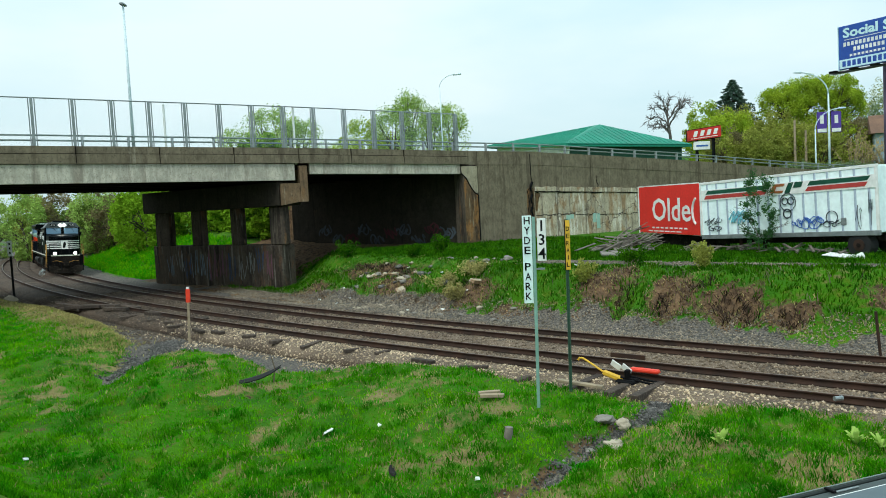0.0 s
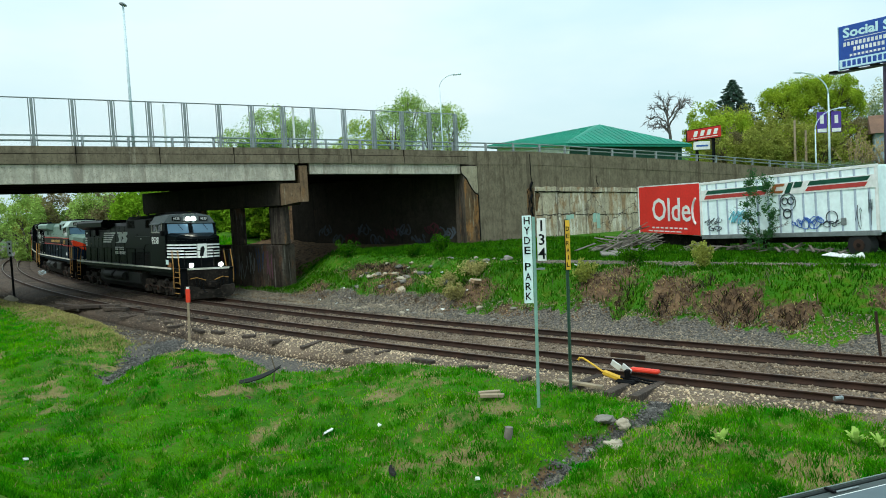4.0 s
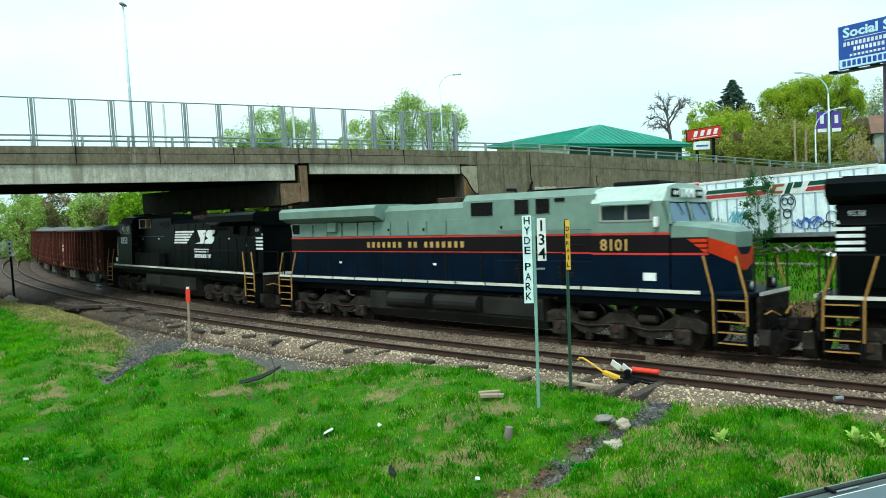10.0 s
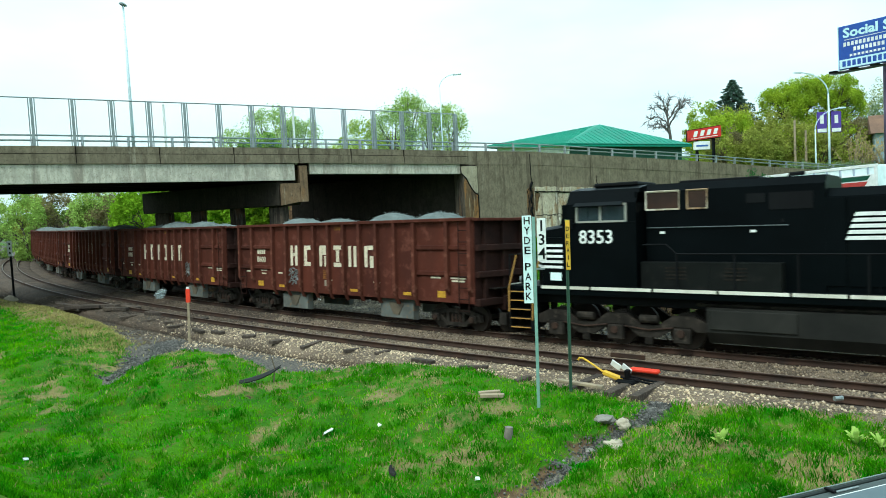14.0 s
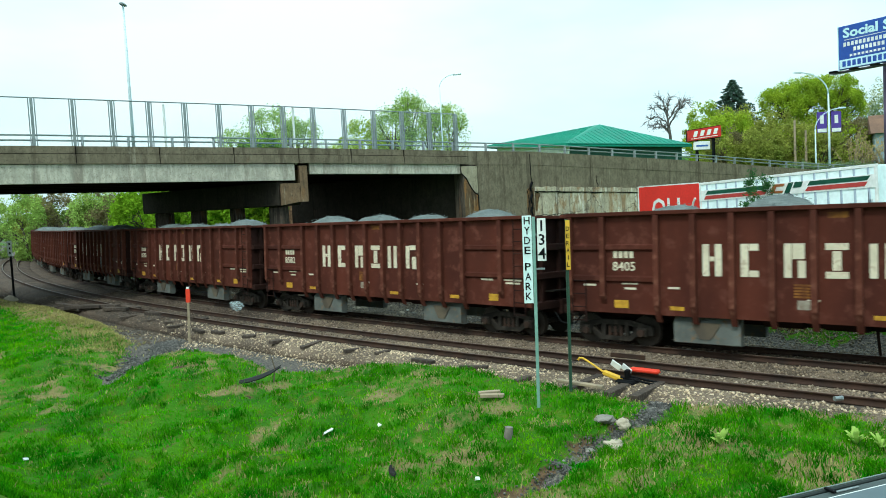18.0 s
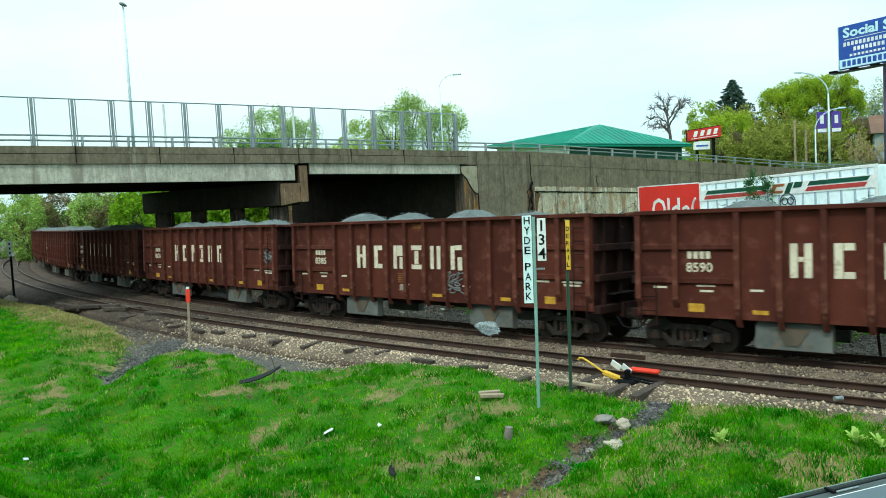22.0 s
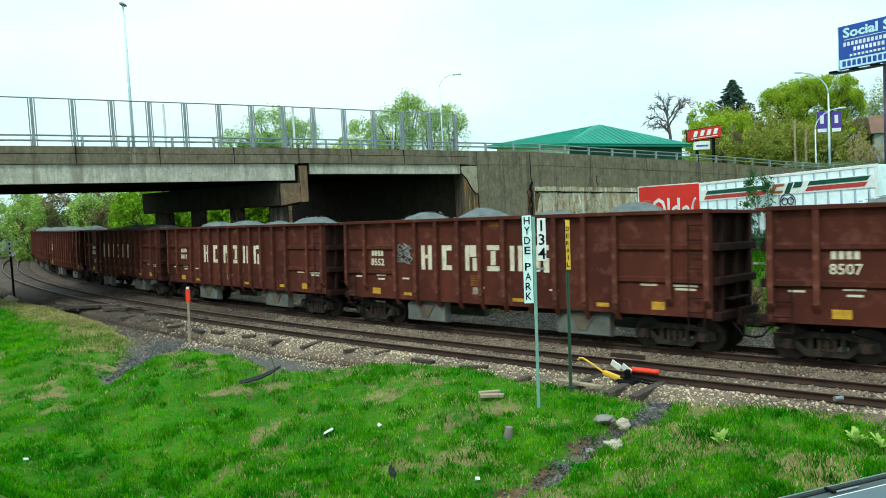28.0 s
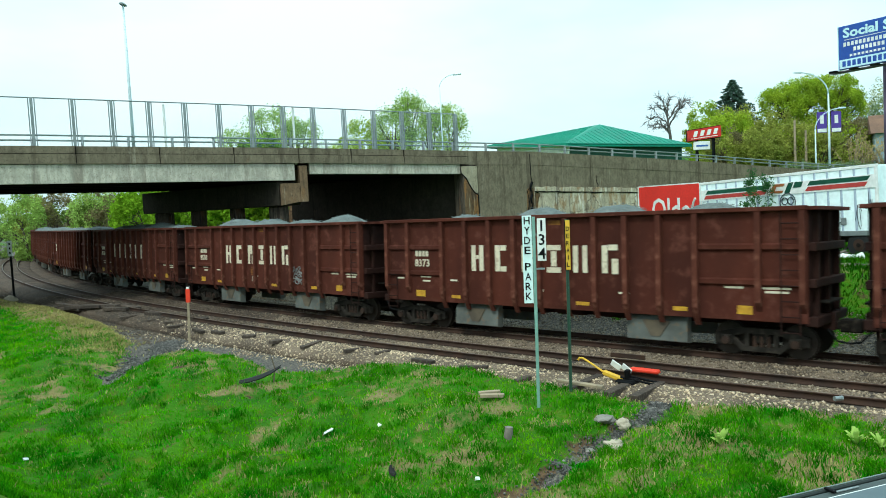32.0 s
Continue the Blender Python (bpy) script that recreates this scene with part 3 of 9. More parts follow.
def ground_material():
    m = bpy.data.materials.new("grassy_ground")
    m.use_nodes = True
    n, l = m.node_tree.nodes, m.node_tree.links
    p = n["Principled BSDF"]
    tc = n.new("ShaderNodeTexCoord")
    zone = n.new("ShaderNodeAttribute")
    zone.attribute_name = "cover"
    sep = n.new("ShaderNodeSeparateColor")
    l.new(zone.outputs["Color"], sep.inputs["Color"])

    def noi(scale, detail=5.0):
        t = n.new("ShaderNodeTexNoise")
        t.inputs["Scale"].default_value, t.inputs["Detail"].default_value = scale, detail
        l.new(tc.outputs["Object"], t.inputs["Vector"])
        return t.outputs["Fac"]

    def ramp(f, lo, hi):
        r = n.new("ShaderNodeMapRange")
        r.inputs["From Min"].default_value, r.inputs["From Max"].default_value = lo, hi
        l.new(f, r.inputs["Value"])
        return r.outputs["Result"]

    def mix(f, a, b):
        x = n.new("ShaderNodeMix")
        x.data_type = "RGBA"
        for sock, v in ((x.inputs[0], f), (x.inputs[6], a), (x.inputs[7], b)):
            if isinstance(v, tuple):
                sock.default_value = (*v, 1)
            else:
                l.new(v, sock)
        return x.outputs[2]

    def edge(chan, wob):
        a = n.new("ShaderNodeMath")
        a.operation = "ADD"
        l.new(chan, a.inputs[0])
        w = n.new("ShaderNodeMapRange")
        w.inputs["To Min"].default_value, w.inputs["To Max"].default_value = -0.5, 0.5
        l.new(wob, w.inputs["Value"])
        l.new(w.outputs["Result"], a.inputs[1])
        return ramp(a.outputs[0], 0.4, 0.6)

    n1, n2, n3 = noi(0.6), noi(3.5), noi(14.0)
    green = mix(ramp(n1, 0.35, 0.65), (0.055, 0.16, 0.001), (0.026, 0.1, 0.001))
    green = mix(ramp(n2, 0.5, 0.75), green, (0.1, 0.12, 0.006))
    dry = mix(ramp(n2, 0.35, 0.65), (0.26, 0.2, 0.085), (0.16, 0.135, 0.055))
    dirt = mix(ramp(n2, 0.35, 0.65), (0.17, 0.105, 0.056), (0.055, 0.034, 0.02))
    gravel = mix(ramp(n3, 0.4, 0.62), (0.05, 0.047, 0.043), (0.17, 0.145, 0.12))
    col = mix(edge(sep.outputs["Green"], n2), green, dry)
    col = mix(edge(sep.outputs["Red"], n2), col, dirt)
    col = mix(edge(sep.outputs["Blue"], n2), col, gravel)
    l.new(col, p.inputs["Base Color"])
    p.inputs["Roughness"].default_value = 0.97
    p.inputs["Specular IOR Level"].default_value = 0.2
    bp = n.new("ShaderNodeBump")
    bp.inputs["Strength"].default_value, bp.inputs["Distance"].default_value = 0.9, 0.06
    l.new(n3, bp.inputs["Height"])
    l.new(bp.outputs["Normal"], p.inputs["Normal"])
    return m


def cover(x, y):
    """Bare earth, dry grass and gravel on the ground, each 0 to 1."""
    s, l = lateral(x, y)
    wv = waves(x * 0.7 + 3, y * 0.7)
    earth, straw, grav = np.zeros_like(x), np.zeros_like(x), np.zeros_like(x)
    # slope of the cutting: bare earth in its lower half, green above
    slope = (l < -2.4) & (l > -9) & (s < 53)
    foot_ = (s > 43.5) & (l > -4.6)
    earth = np.where(slope, 1.15 * spots(s, l, PATCHES) + 0.22 * waves(x * 2.1, y * 2.1) + 0.12 + 0.55 * foot_, earth)
    straw = np.where(slope, 0.16 + 0.36 * waves(x + 9, y), straw)
    # gravel beside the tracks, the dirt lane on the terrace, side paths
    lip = verge(s)
    grav = np.where((l > -3.5 - 0.6 * wv) & (l < lip - 0.15), 1.0, grav)
    grav = np.where((s > 34) & (s < 60) & (l > -4.7 - 0.4 * wv) & (l < 0), 1.0, grav)
    grav = np.where((s < 33) & (np.abs(l + 8.3 + 0.25 * wv) < 0.75), 0.85, grav)
    grav = np.where((np.abs(x + 10.5 + 0.1 * (y - 24) + 0.15 * wv) < 0.4) & (y > 22.6) & (y < 28.5), 0.85, grav)
    grav = np.where((np.abs(x - trail(y) + 0.12 * waves(x * 4, y * 4)) < 0.26) & (y > 10.5) & (y < 16.6), 0.62 + 0.3 * waves(x * 3, y * 3), grav)
    straw = np.where((l > lip - 0.3) & (s > 42) & (s < 66) & (l < lip + 2.2), 0.85, straw)
    rough = (l > lip - 0.3) & (l < 16) & (s < 42)
    straw = np.where(rough, 0.3 + 0.42 * waves(x * 1.5, y * 1.5) + 0.45 * (np.abs(l - lip) < 0.35), straw)
    straw = np.where((l > lip) & (x < -4.5) & (y < 19), 0.1, straw)
    straw = np.where(rough & (x > trail(y)), straw + 0.1, straw)
    earth = np.where(rough, 0.6 * waves(x * 2.3 + 4, y * 2.3) - 0.03 + 0.5 * (np.abs(x - trail(y)) < 0.45) * (y < 16.5), earth)
    w, q = (x - RP[0]) * RD[0] + (y - RP[1]) * RD[1], (x - RP[0]) * RN[0] + (y - RP[1]) * RN[1]
    earth = np.where((((s >= 53) & (s <= 72) & (l < -3) & (w < 1) & (q > 3)) | ((w < -1.5) & (q > 3) & (s > 40) & (l <= -9))) & (l > -30), 0.8, earth)
    earth = np.where((s > 72) & (l < -3.4), 0.15 + 0.3 * wv, earth)
    grav = np.where((s > 60) & (l >= lip - 0.15) & (l < 12), 0.7, grav)
    return np.stack([earth, straw, grav, np.ones_like(x)], 1)


M_GROUND = ground_material()
ground = quads("ground", GV, GF, M_GROUND, smooth=True)
ground.data.attributes.new("cover", "FLOAT_COLOR", "POINT")
ground.data.attributes["cover"].data.foreach_set("color", cover(GV[:, 0], GV[:, 1]).astype(np.float32).ravel())
tagged(ground, "rough green spring grass with bare earth and gravel patches", "ground", kind="structure")


# ---- the two tracks ----
def ribbon(sec, s0, s1, step, l0, lift, tilt):
    """Sweeps a closed section of (side, up) points along the track."""
    ss = np.arange(s0, s1 + 0.01, step)
    k = len(sec)
    V = []
    for s in ss:
        for a, b in sec:
            V.append(on_track(s, l0 + a, b + lift + a * tilt))
    m = len(ss)
    F = [(i * k + j, i * k + (j + 1) % k, (i + 1) * k + (j + 1) % k, (i + 1) * k + j) for i in range(m - 1) for j in range(k)]
    return np.array(V), np.array(F)


BASE, HEAD = [(-0.07, -0.17), (0.07, -0.17), (0.07, -0.155), (0.012, -0.13), (0.012, -0.045), (0.036, -0.035), (0.036, -0.006), (-0.036, -0.006), (-0.036, -0.035), (-0.012, -0.045), (-0.012, -0.13), (-0.07, -0.155)], [(-0.034, -0.005), (0.034, -0.005), (0.026, 0.0), (-0.026, 0.0)]
for tname, off, lift, tilt in (("far_track", 0.0, 0.0, 0.0464), ("near_track", GAP, 0.1675, 0.0405)):
    track = tagged(empty(tname, pose(0, 0, 0)), "rusty brown steel rails on dark timber ties in ballast", "railway track", "tracks", "structure")
    for side in (-0.75, 0.75):
        V, F = ribbon(BASE, -80, 250, 1.0, off + side, lift + side * tilt, tilt)
        rail = quads("rail", V, F, M_RUST, track)
        V, F = ribbon(HEAD, -80, 250, 1.0, off + side, lift + side * tilt, tilt)
        quads("rail_head", V, F, M_RAILTOP, rail)
    for s0, s1, mm in ((-80, 40, M_BALLAST), (40, 250, M_BALLAST_OLD)):
        V, F = ribbon([(-2.4, -0.6), (2.2, -0.6), (1.9, -0.33), (1.35, -0.19), (-1.35, -0.19), (-2.0, -0.3)], s0, s1, 2.0, off, lift, tilt)
        quads("ballast_bed", V, F, mm, track)
    tie_mesh = None
    count = 0
    for s in np.arange(-20, 130, 0.52):
        th = np.interp(s, S, TH)
        c = on_track(s, off, lift - 0.18)
        m = Matrix.Translation(c) @ Matrix.Rotation(th + random.uniform(-0.02, 0.02), 4, "Z") @ Matrix.Rotation(math.atan(tilt), 4, "X") @ pose(0, random.uniform(-0.06, 0.06), random.uniform(-0.03, 0.0))
        if tie_mesh is None:
            tie_mesh = part("tie", B(-0.115, 0.115, -1.3, 1.3, -0.17, 0.0, bevel=0.012), M_TIE, track)
            tie_mesh.matrix_basis = m
        elif count < 290:
            share("tie", tie_mesh, m, track)
        count += 1

# ---- the road bridge ----
bridge = tagged(empty("road_bridge", Matrix.Identity(4)), "weathered concrete road bridge with pale girders on a dark pier", "bridge", kind="structure")
SK = np.array((math.cos(radians(147)), math.sin(radians(147))))


def wall_run(w0, w1, q0, q1, low, high, n=6):
    """A run along the road between two heights given as functions of w."""
    bm = bmesh.new()
    rows = []
    for i in range(n + 1):
        w = w0 + (w1 - w0) * i / n
        lo, hi = low(w), high(w)
        rows.append([bm.verts.new(along(w, a, b)) for a, b in ((q0, lo), (q1, lo), (q1, hi), (q0, hi))])
    for a, b in zip(rows, rows[1:]):
        for j in range(4):
            bm.faces.new((a[j], a[(j + 1) % 4], b[(j + 1) % 4], b[j]))
    bm.faces.new(rows[0]), bm.faces.new(rows[-1][::-1])
    bmesh.ops.recalc_face_normals(bm, faces=bm.faces)
    return bm


WP = -13.2
part("parapet", wall_run(-78, WP - 0.03, 0, 0.35, lambda w: road_top(w) - 0.98, road_top, 12), M_CONC, bridge, "grey streaked concrete parapet")
part("parapet", wall_run(WP + 0.03, -0.55, 0, 0.35, lambda w: road_top(w) - 0.95, road_top, 8), M_CONC, bridge, "grey streaked concrete parapet")
part("parapet", wall_run(-78, -1.9, 14.65, 15, lambda w: road_top(w) - 0.95, road_top, 14), M_CONC, bridge)
# deck and inner girders are coloured as if in deep shade
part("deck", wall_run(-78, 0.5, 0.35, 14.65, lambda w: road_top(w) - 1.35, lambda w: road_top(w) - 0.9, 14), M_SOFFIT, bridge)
part("girder", wall_run(-78, WP - 0.3, 0.06, 0.5, lambda w: road_top(w) - 2.05, lambda w: road_top(w) - 1.0, 12), M_GIRDER, bridge, "pale grey painted fascia girder")
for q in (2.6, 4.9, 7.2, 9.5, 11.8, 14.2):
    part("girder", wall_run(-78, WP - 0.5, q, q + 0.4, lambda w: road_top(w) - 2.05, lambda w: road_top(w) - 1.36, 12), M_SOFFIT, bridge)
part("girder", wall_run(WP + 0.7, -1.2, 0.06, 0.5, lambda w: road_top(w) - 1.65, lambda w: road_top(w) - 0.97, 8), M_GIRDER, bridge, "pale grey painted shallow fascia girder")
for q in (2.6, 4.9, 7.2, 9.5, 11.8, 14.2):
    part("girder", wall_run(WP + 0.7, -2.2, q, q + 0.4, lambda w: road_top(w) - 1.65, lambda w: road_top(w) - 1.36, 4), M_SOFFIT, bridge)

# pier: a dark stained wall with four columns and a heavy cap
PIER = pose(-10.4, 48.2, 0, 0, 0, 141.95)
part("pier_wall", B(0, 14.9, -1.15, 0, -0.9, 2.5, bevel=0.05), M_CONC_DARK, bridge, "dark stained pier wall with faded graffiti").matrix_basis = PIER
# the nearest column takes lighter concrete, its catch of daylight put into colour
for a, b in ((12.7, 14.6), (8.6, 9.9), (4.2, 5.3), (-0.3, 1.15)):
    part("column", B(a, b, -0.62, -0.1, 2.5, 5.0, bevel=0.06), M_CONC_DARK if a > 0 else M_PILLAR, bridge).matrix_basis = PIER
part("pier_cap", B(-0.5, 15.4, -1.5, 0.35, 5.0, 6.55, bevel=0.05), M_CONC_ABUT, bridge, "stained pier cap with under-deck shade in its colour").matrix_basis = PIER
part("bearing_block", wall_run(WP - 1.25, WP - 0.02, 0.03, 1.4, lambda w: 5.02 + 0.16 * (w - WP + 1.25), lambda w: 6.4, 3), M_CORBEL, bridge, "brown weathered cap end")
part("bearing_block", wall_run(WP, WP + 0.5, 0.0, 1.4, lambda w: 5.2, lambda w: 7.5, 1), M_CORBEL, bridge, "brown weathered bearing block")
# lower band and joints of the parapet, the broken pale corner over the pillar
for a, b in ((-78, WP - 0.04), (WP + 0.04, -0.57)):
    part("parapet_band", wall_run(a, b, -0.07, -0.004, lambda w: road_top(w) - 0.97, lambda w: road_top(w) - 0.44, 12), M_CONC, bridge, "slightly proud lower concrete band")
    # thin dark strip above the lower band
    part("parapet_groove", wall_run(a, b, -0.03, -0.003, lambda w: road_top(w) - 0.435, lambda w: road_top(w) - 0.405, 12), M_SOFFIT, bridge)
for w in (-30.4, -26.0, -21.6, -17.3, -9.6, -5.7):
    part("parapet_joint", wall_run(w - 0.02, w + 0.02, -0.074, -0.003, lambda v: road_top(v) - 0.97, lambda v: road_top(v) - 0.01, 1), M_SOFFIT, bridge)
bm = bmesh.new()
loop_ = [(-1.18, 7.22), (0.18, 7.22), (0.18, 5.25), (-0.05, 5.3), (-0.4, 5.75), (-0.75, 6.4), (-1.12, 6.72)]
front, back = [bm.verts.new(along(w, -0.03, z)) for w, z in loop_], [bm.verts.new(along(w, 0.018, z)) for w, z in loop_]
bm.faces.new(front), bm.faces.new(back[::-1])
for i in range(len(loop_)):
    j = (i + 1) % len(loop_)
    bm.faces.new((front[i], back[i], back[j], front[j]))
bmesh.ops.recalc_face_normals(bm, faces=bm.faces)
part("broken_corner", bm, M_PALEBLOCK, bridge, "pale cracked corner of the wing wall")
# faded graffiti on the pier wall
M_GRAF = mat("faded_blue_spray", (0.13, 0.17, 0.2), (0.08, 0.1, 0.12), rough=0.9)
M_GRAF2 = mat("chalky_spray", (0.2, 0.2, 0.19), (0.12, 0.12, 0.115), rough=0.9)
M_GRAF3 = mat("faded_magenta_spray", (0.13, 0.05, 0.08), (0.08, 0.035, 0.05), rough=0.9)
M_GRAF4 = mat("faded_navy_spray", (0.03, 0.05, 0.1), (0.02, 0.035, 0.07), rough=0.9)
for i, (a, z, w, hh) in enumerate(((9.4, 1.2, 1.0, 1.7), (7.4, 1.1, 0.9, 1.9), (5.3, 1.0, 0.8, 1.6), (3.2, 1.3, 0.7, 1.1), (11.4, 1.4, 0.7, 1.2), (8.4, 1.0, 0.8, 1.5), (6.3, 1.2, 0.6, 1.6), (10.4, 0.9, 0.7, 1.2), (2.2, 1.5, 0.6, 1.3), (4.2, 0.8, 0.7, 1.0), (12.6, 1.0, 0.6, 1.2), (1.3, 1.2, 0.4, 1.5))):
    bm = bmesh.new()
    for k in range(5):
        x = a + (k - 2) * w / 4 + 0.07 * math.sin(k * 2.3 + i)
        rod(bm, (x, 0.006, z - hh / 2 + 0.2 * math.sin(k + i)), (x + 0.25 * math.sin(i * 2 + k * 1.7), 0.006, z + hh / 2 - 0.2 * math.cos(k * 1.3)), 0.035, 4)
    g = part("graffiti", bm, (M_GRAF, M_GRAF2, M_GRAF4, M_GRAF3)[(i * 3 + i // 4) % 4], bridge)
    g.matrix_basis = PIER @ Matrix.Diagonal((1, 0.15, 1, 1))

# abutment and wing
ABUT = Matrix.Translation((2.6, 54.6, 0)) @ Matrix.Rotation(radians(147), 4, "Z")
part("abutment_wall", B(0.9, 18.5, -1.4, -0.1, 0.6, 7.2, bevel=0.03), M_CONC_ABUT, bridge, "abutment wall darkened for shade, with graffiti").matrix_basis = ABUT
part("wing_pillar", wall_run(-1.0, 0.2, 0.02, 1.3, lambda w: 0.6, lambda w: road_top(w) - 1.05, 2), M_PILLAR, bridge, "brown streaked pillar with a black crack")
part("pillar_cap", wall_run(-0.52, 0.2, 0.0, 0.5, lambda w: road_top(w) - 1.0, lambda w: road_top(w), 2), M_CONC, bridge)
# retaining wall in cast bays, with a spalled lower face
wall = tagged(empty("retaining_wall", Matrix.Identity(4)), "tall stained concrete retaining wall, spalled and cracked below", "wall", kind="structure")
JOINTS = [0.25, 5.0, 10.9, 17.0, 23.2, 29.4, 35.6, 42, 50, 60, 75, 95, 120]
for a, b in zip(JOINTS, JOINTS[1:]):
    part("bay", wall_run(a, b - 0.03, 0.02, 0.9, lambda w: 0.4, lambda w: road_top(w) - 1.0, 3), M_CONC, wall)
    part("coping", wall_run(a, b - 0.03, 0.0, 0.9, lambda w: road_top(w) - 0.995, lambda w: road_top(w), 3), M_CONC, wall)
random.seed(4)
# the ledge over the spalled face falls slightly along the wall
sag = lambda w: 5.2 - 0.043 * (w - 5.2)
for a, b in ((5.25, 7.2), (7.23, 11.2), (11.23, 15.9)):
    n = 9
    bm = bmesh.new()
    top = [along(a + (b - a) * i / n, -0.03, sag(a + (b - a) * i / n) - 0.06 + random.uniform(-0.06, 0.03)) for i in range(n + 1)]
    bot = [along(a + (b - a) * i / n, -0.03, 1.3) for i in range(n + 1)]
    v = [bm.verts.new(p) for p in top], [bm.verts.new(p) for p in bot]
    for i in range(n):
        bm.faces.new((v[0][i], v[0][i + 1], v[1][i + 1], v[1][i]))
    r = bmesh.ops.extrude_face_region(bm, geom=bm.faces[:])
    for e in r["geom"]:
        if isinstance(e, bmesh.types.BMVert):
            e.co += Vector((RN[0], RN[1], 0)) * 0.05
    bmesh.ops.recalc_face_normals(bm, faces=bm.faces)
    part("spalled_patch", bm, M_CONC_PALE, wall, "pale spalled concrete face")
# black rods draw the ledge's shadow along with the broken gap
for a, b, w0 in ((5.3, 8.2, 0.07), (8.2, 11.5, 0.045), (11.5, 15.8, 0.03)):
    n = 12
    bm = bmesh.new()
    pts = [along(a + (b - a) * i / n, -0.045, sag(a + (b - a) * i / n) - 0.05 + random.uniform(-0.05, 0.05)) for i in range(n + 1)]
    for p, q in zip(pts, pts[1:]):
        rod(bm, p, q, w0 * random.uniform(0.6, 1.2), 5)
    part("broken_edge", bm, M_INK, wall, "jagged dark line for the gap and shade below the ledge")
for a, b in ((5.3, 8.1), (8.13, 11.4), (11.43, 15.8)):
    part("ledge", wall_run(a, b, -0.1, 0.03, sag, lambda w: sag(w) + 0.34 + 0.05 * math.sin(w * 5.1) * math.sin(w * 2.3), 14), M_CONC_PALE, wall, "pale broken concrete ledge")
    part("crack", rods([along(a + (b - a) * i / 10, -0.03, sag(a + (b - a) * i / 10) * 0.93 - 1.42 + random.uniform(-0.09, 0.09)) for i in range(11)], 0.026, 5), M_INK, wall)
part("rust_streak", wall_run(5.27, 5.75, -0.036, -0.026, lambda w: 3.6 + max(0.0, w - 5.35) * 3.0 + 0.2 * math.sin(w * 17), lambda w: sag(w) - 0.14, 10), M_RUSTSTAIN, wall)
for k in range(9):
    z0 = 3.0 + k * 0.32
    part("broken_edge", rods([along(4.93 + 0.1 * math.sin(k * 2.3), -0.035, z0), along(4.98 + 0.1 * math.sin(k * 2.3 + 1.5), -0.035, z0 + 0.34)], 0.045 + 0.03 * (k % 3), 6), M_INK, wall)
M_MINT = mat("mint_drips", (0.34, 0.5, 0.42), (0.28, 0.42, 0.35), rough=0.9)
for w, z0, z1 in ((8.2, 2.6, 3.2), (10.9, 2.5, 3.25), (11.3, 2.0, 3.2), (8.6, 2.9, 3.25)):
    part("paint_drip", wall_run(w, w + 0.35, -0.045, -0.034, lambda v: z0, lambda v: z1, 1), M_MINT, wall)
part("rust_streak", wall_run(4.55, 5.2, 0.0, 0.08, lambda w: 2.2, lambda w: 5.6 - abs(w - 4.9) * 0.8, 5), M_RUSTSTAIN, wall)
part("rust_streak", wall_run(-0.95, 0.17, 0.0, 0.05, lambda w: 1.6, lambda w: 6.3 - max(0.0, w + 0.6) * 1.6, 4), M_RUSTSTAIN, bridge)
for pts in ([(4.95, 8.0), (4.97, 6.4), (5.05, 6.0), (4.9, 5.6), (4.6, 5.2), (4.75, 4.4), (4.55, 3.6)], [(11.5, 6.15), (11.45, 5.7), (11.62, 5.45), (11.4, 5.25)]):
    part("crack", rods([along(w, -0.02, z) for w, z in pts], 0.028, 5), M_INK, wall)
part("crack", rods([along(w, 0.0, z) for w, z in ((-1.2, 6.74), (-0.78, 6.36), (-0.42, 5.72), (-0.05, 5.26), (0.2, 5.1), (0.22, 1.8))], 0.05, 5), M_INK, bridge)

# railing on parapet and wall
railing = tagged(empty("roadside_railing", Matrix.Identity(4)), "two-bar grey metal railing on the parapet", "railing", kind="structure")
for dz in (0.32, 0.6):
    for q in (0.25, 14.8):
        for a, b, n in ((-78, 0, 8), (0, 70, 14)):
            if q < 1 or b <= 0:
                part("rail_bar", rods([along(a + (b - a) * i / n, q, float(road_top(a + (b - a) * i / n)) + dz) for i in range(n + 1)], 0.05, 6), M_RAIL_PAINT, railing)
post = part("rail_post", B(-0.07, 0.07, -0.09, 0.09, -0.02, 0.64, bevel=0.02), M_GALV, railing)
post.matrix_basis = Matrix.Translation(along(-40, 0.25, float(road_top(-40)))) @ Matrix.Rotation(radians(29.5), 4, "Z")
for w in list(np.arange(-37.6, 0, 2.4)) + list(np.arange(1.2, 66, 2.45)):
    share("rail_post", post, Matrix.Translation(along(w, 0.25, float(road_top(w)))) @ Matrix.Rotation(radians(29.5), 4, "Z"), railing)
for w in np.arange(-37.6, -2, 2.4):
    share("rail_post", post, Matrix.Translation(along(w, 14.8, float(road_top(w)))) @ Matrix.Rotation(radians(29.5), 4, "Z"), railing)

# tall screen fence on the bridge
fence = tagged(empty("bridge_screen_fence", Matrix.Identity(4)), "tall grey metal screen fence with clear bays", "fence", kind="structure")
fpost = part("fence_post", B(-0.075, 0.075, -0.05, 0.05, 0, 2.62, bevel=0.015), M_GALV, fence)
fw = [-1.4 - 2.13 * min(i, 5) - 1.99 * max(i - 5, 0) for i in range(30)]
fpost.matrix_basis = Matrix.Translation(along(fw[0], 0.1, float(road_top(fw[0])))) @ Matrix.Rotation(radians(29.5), 4, "Z")
for w in fw[1:]:
    share("fence_post", fpost, Matrix.Translation(along(w, 0.1, float(road_top(w)))) @ Matrix.Rotation(radians(29.5), 4, "Z"), fence)
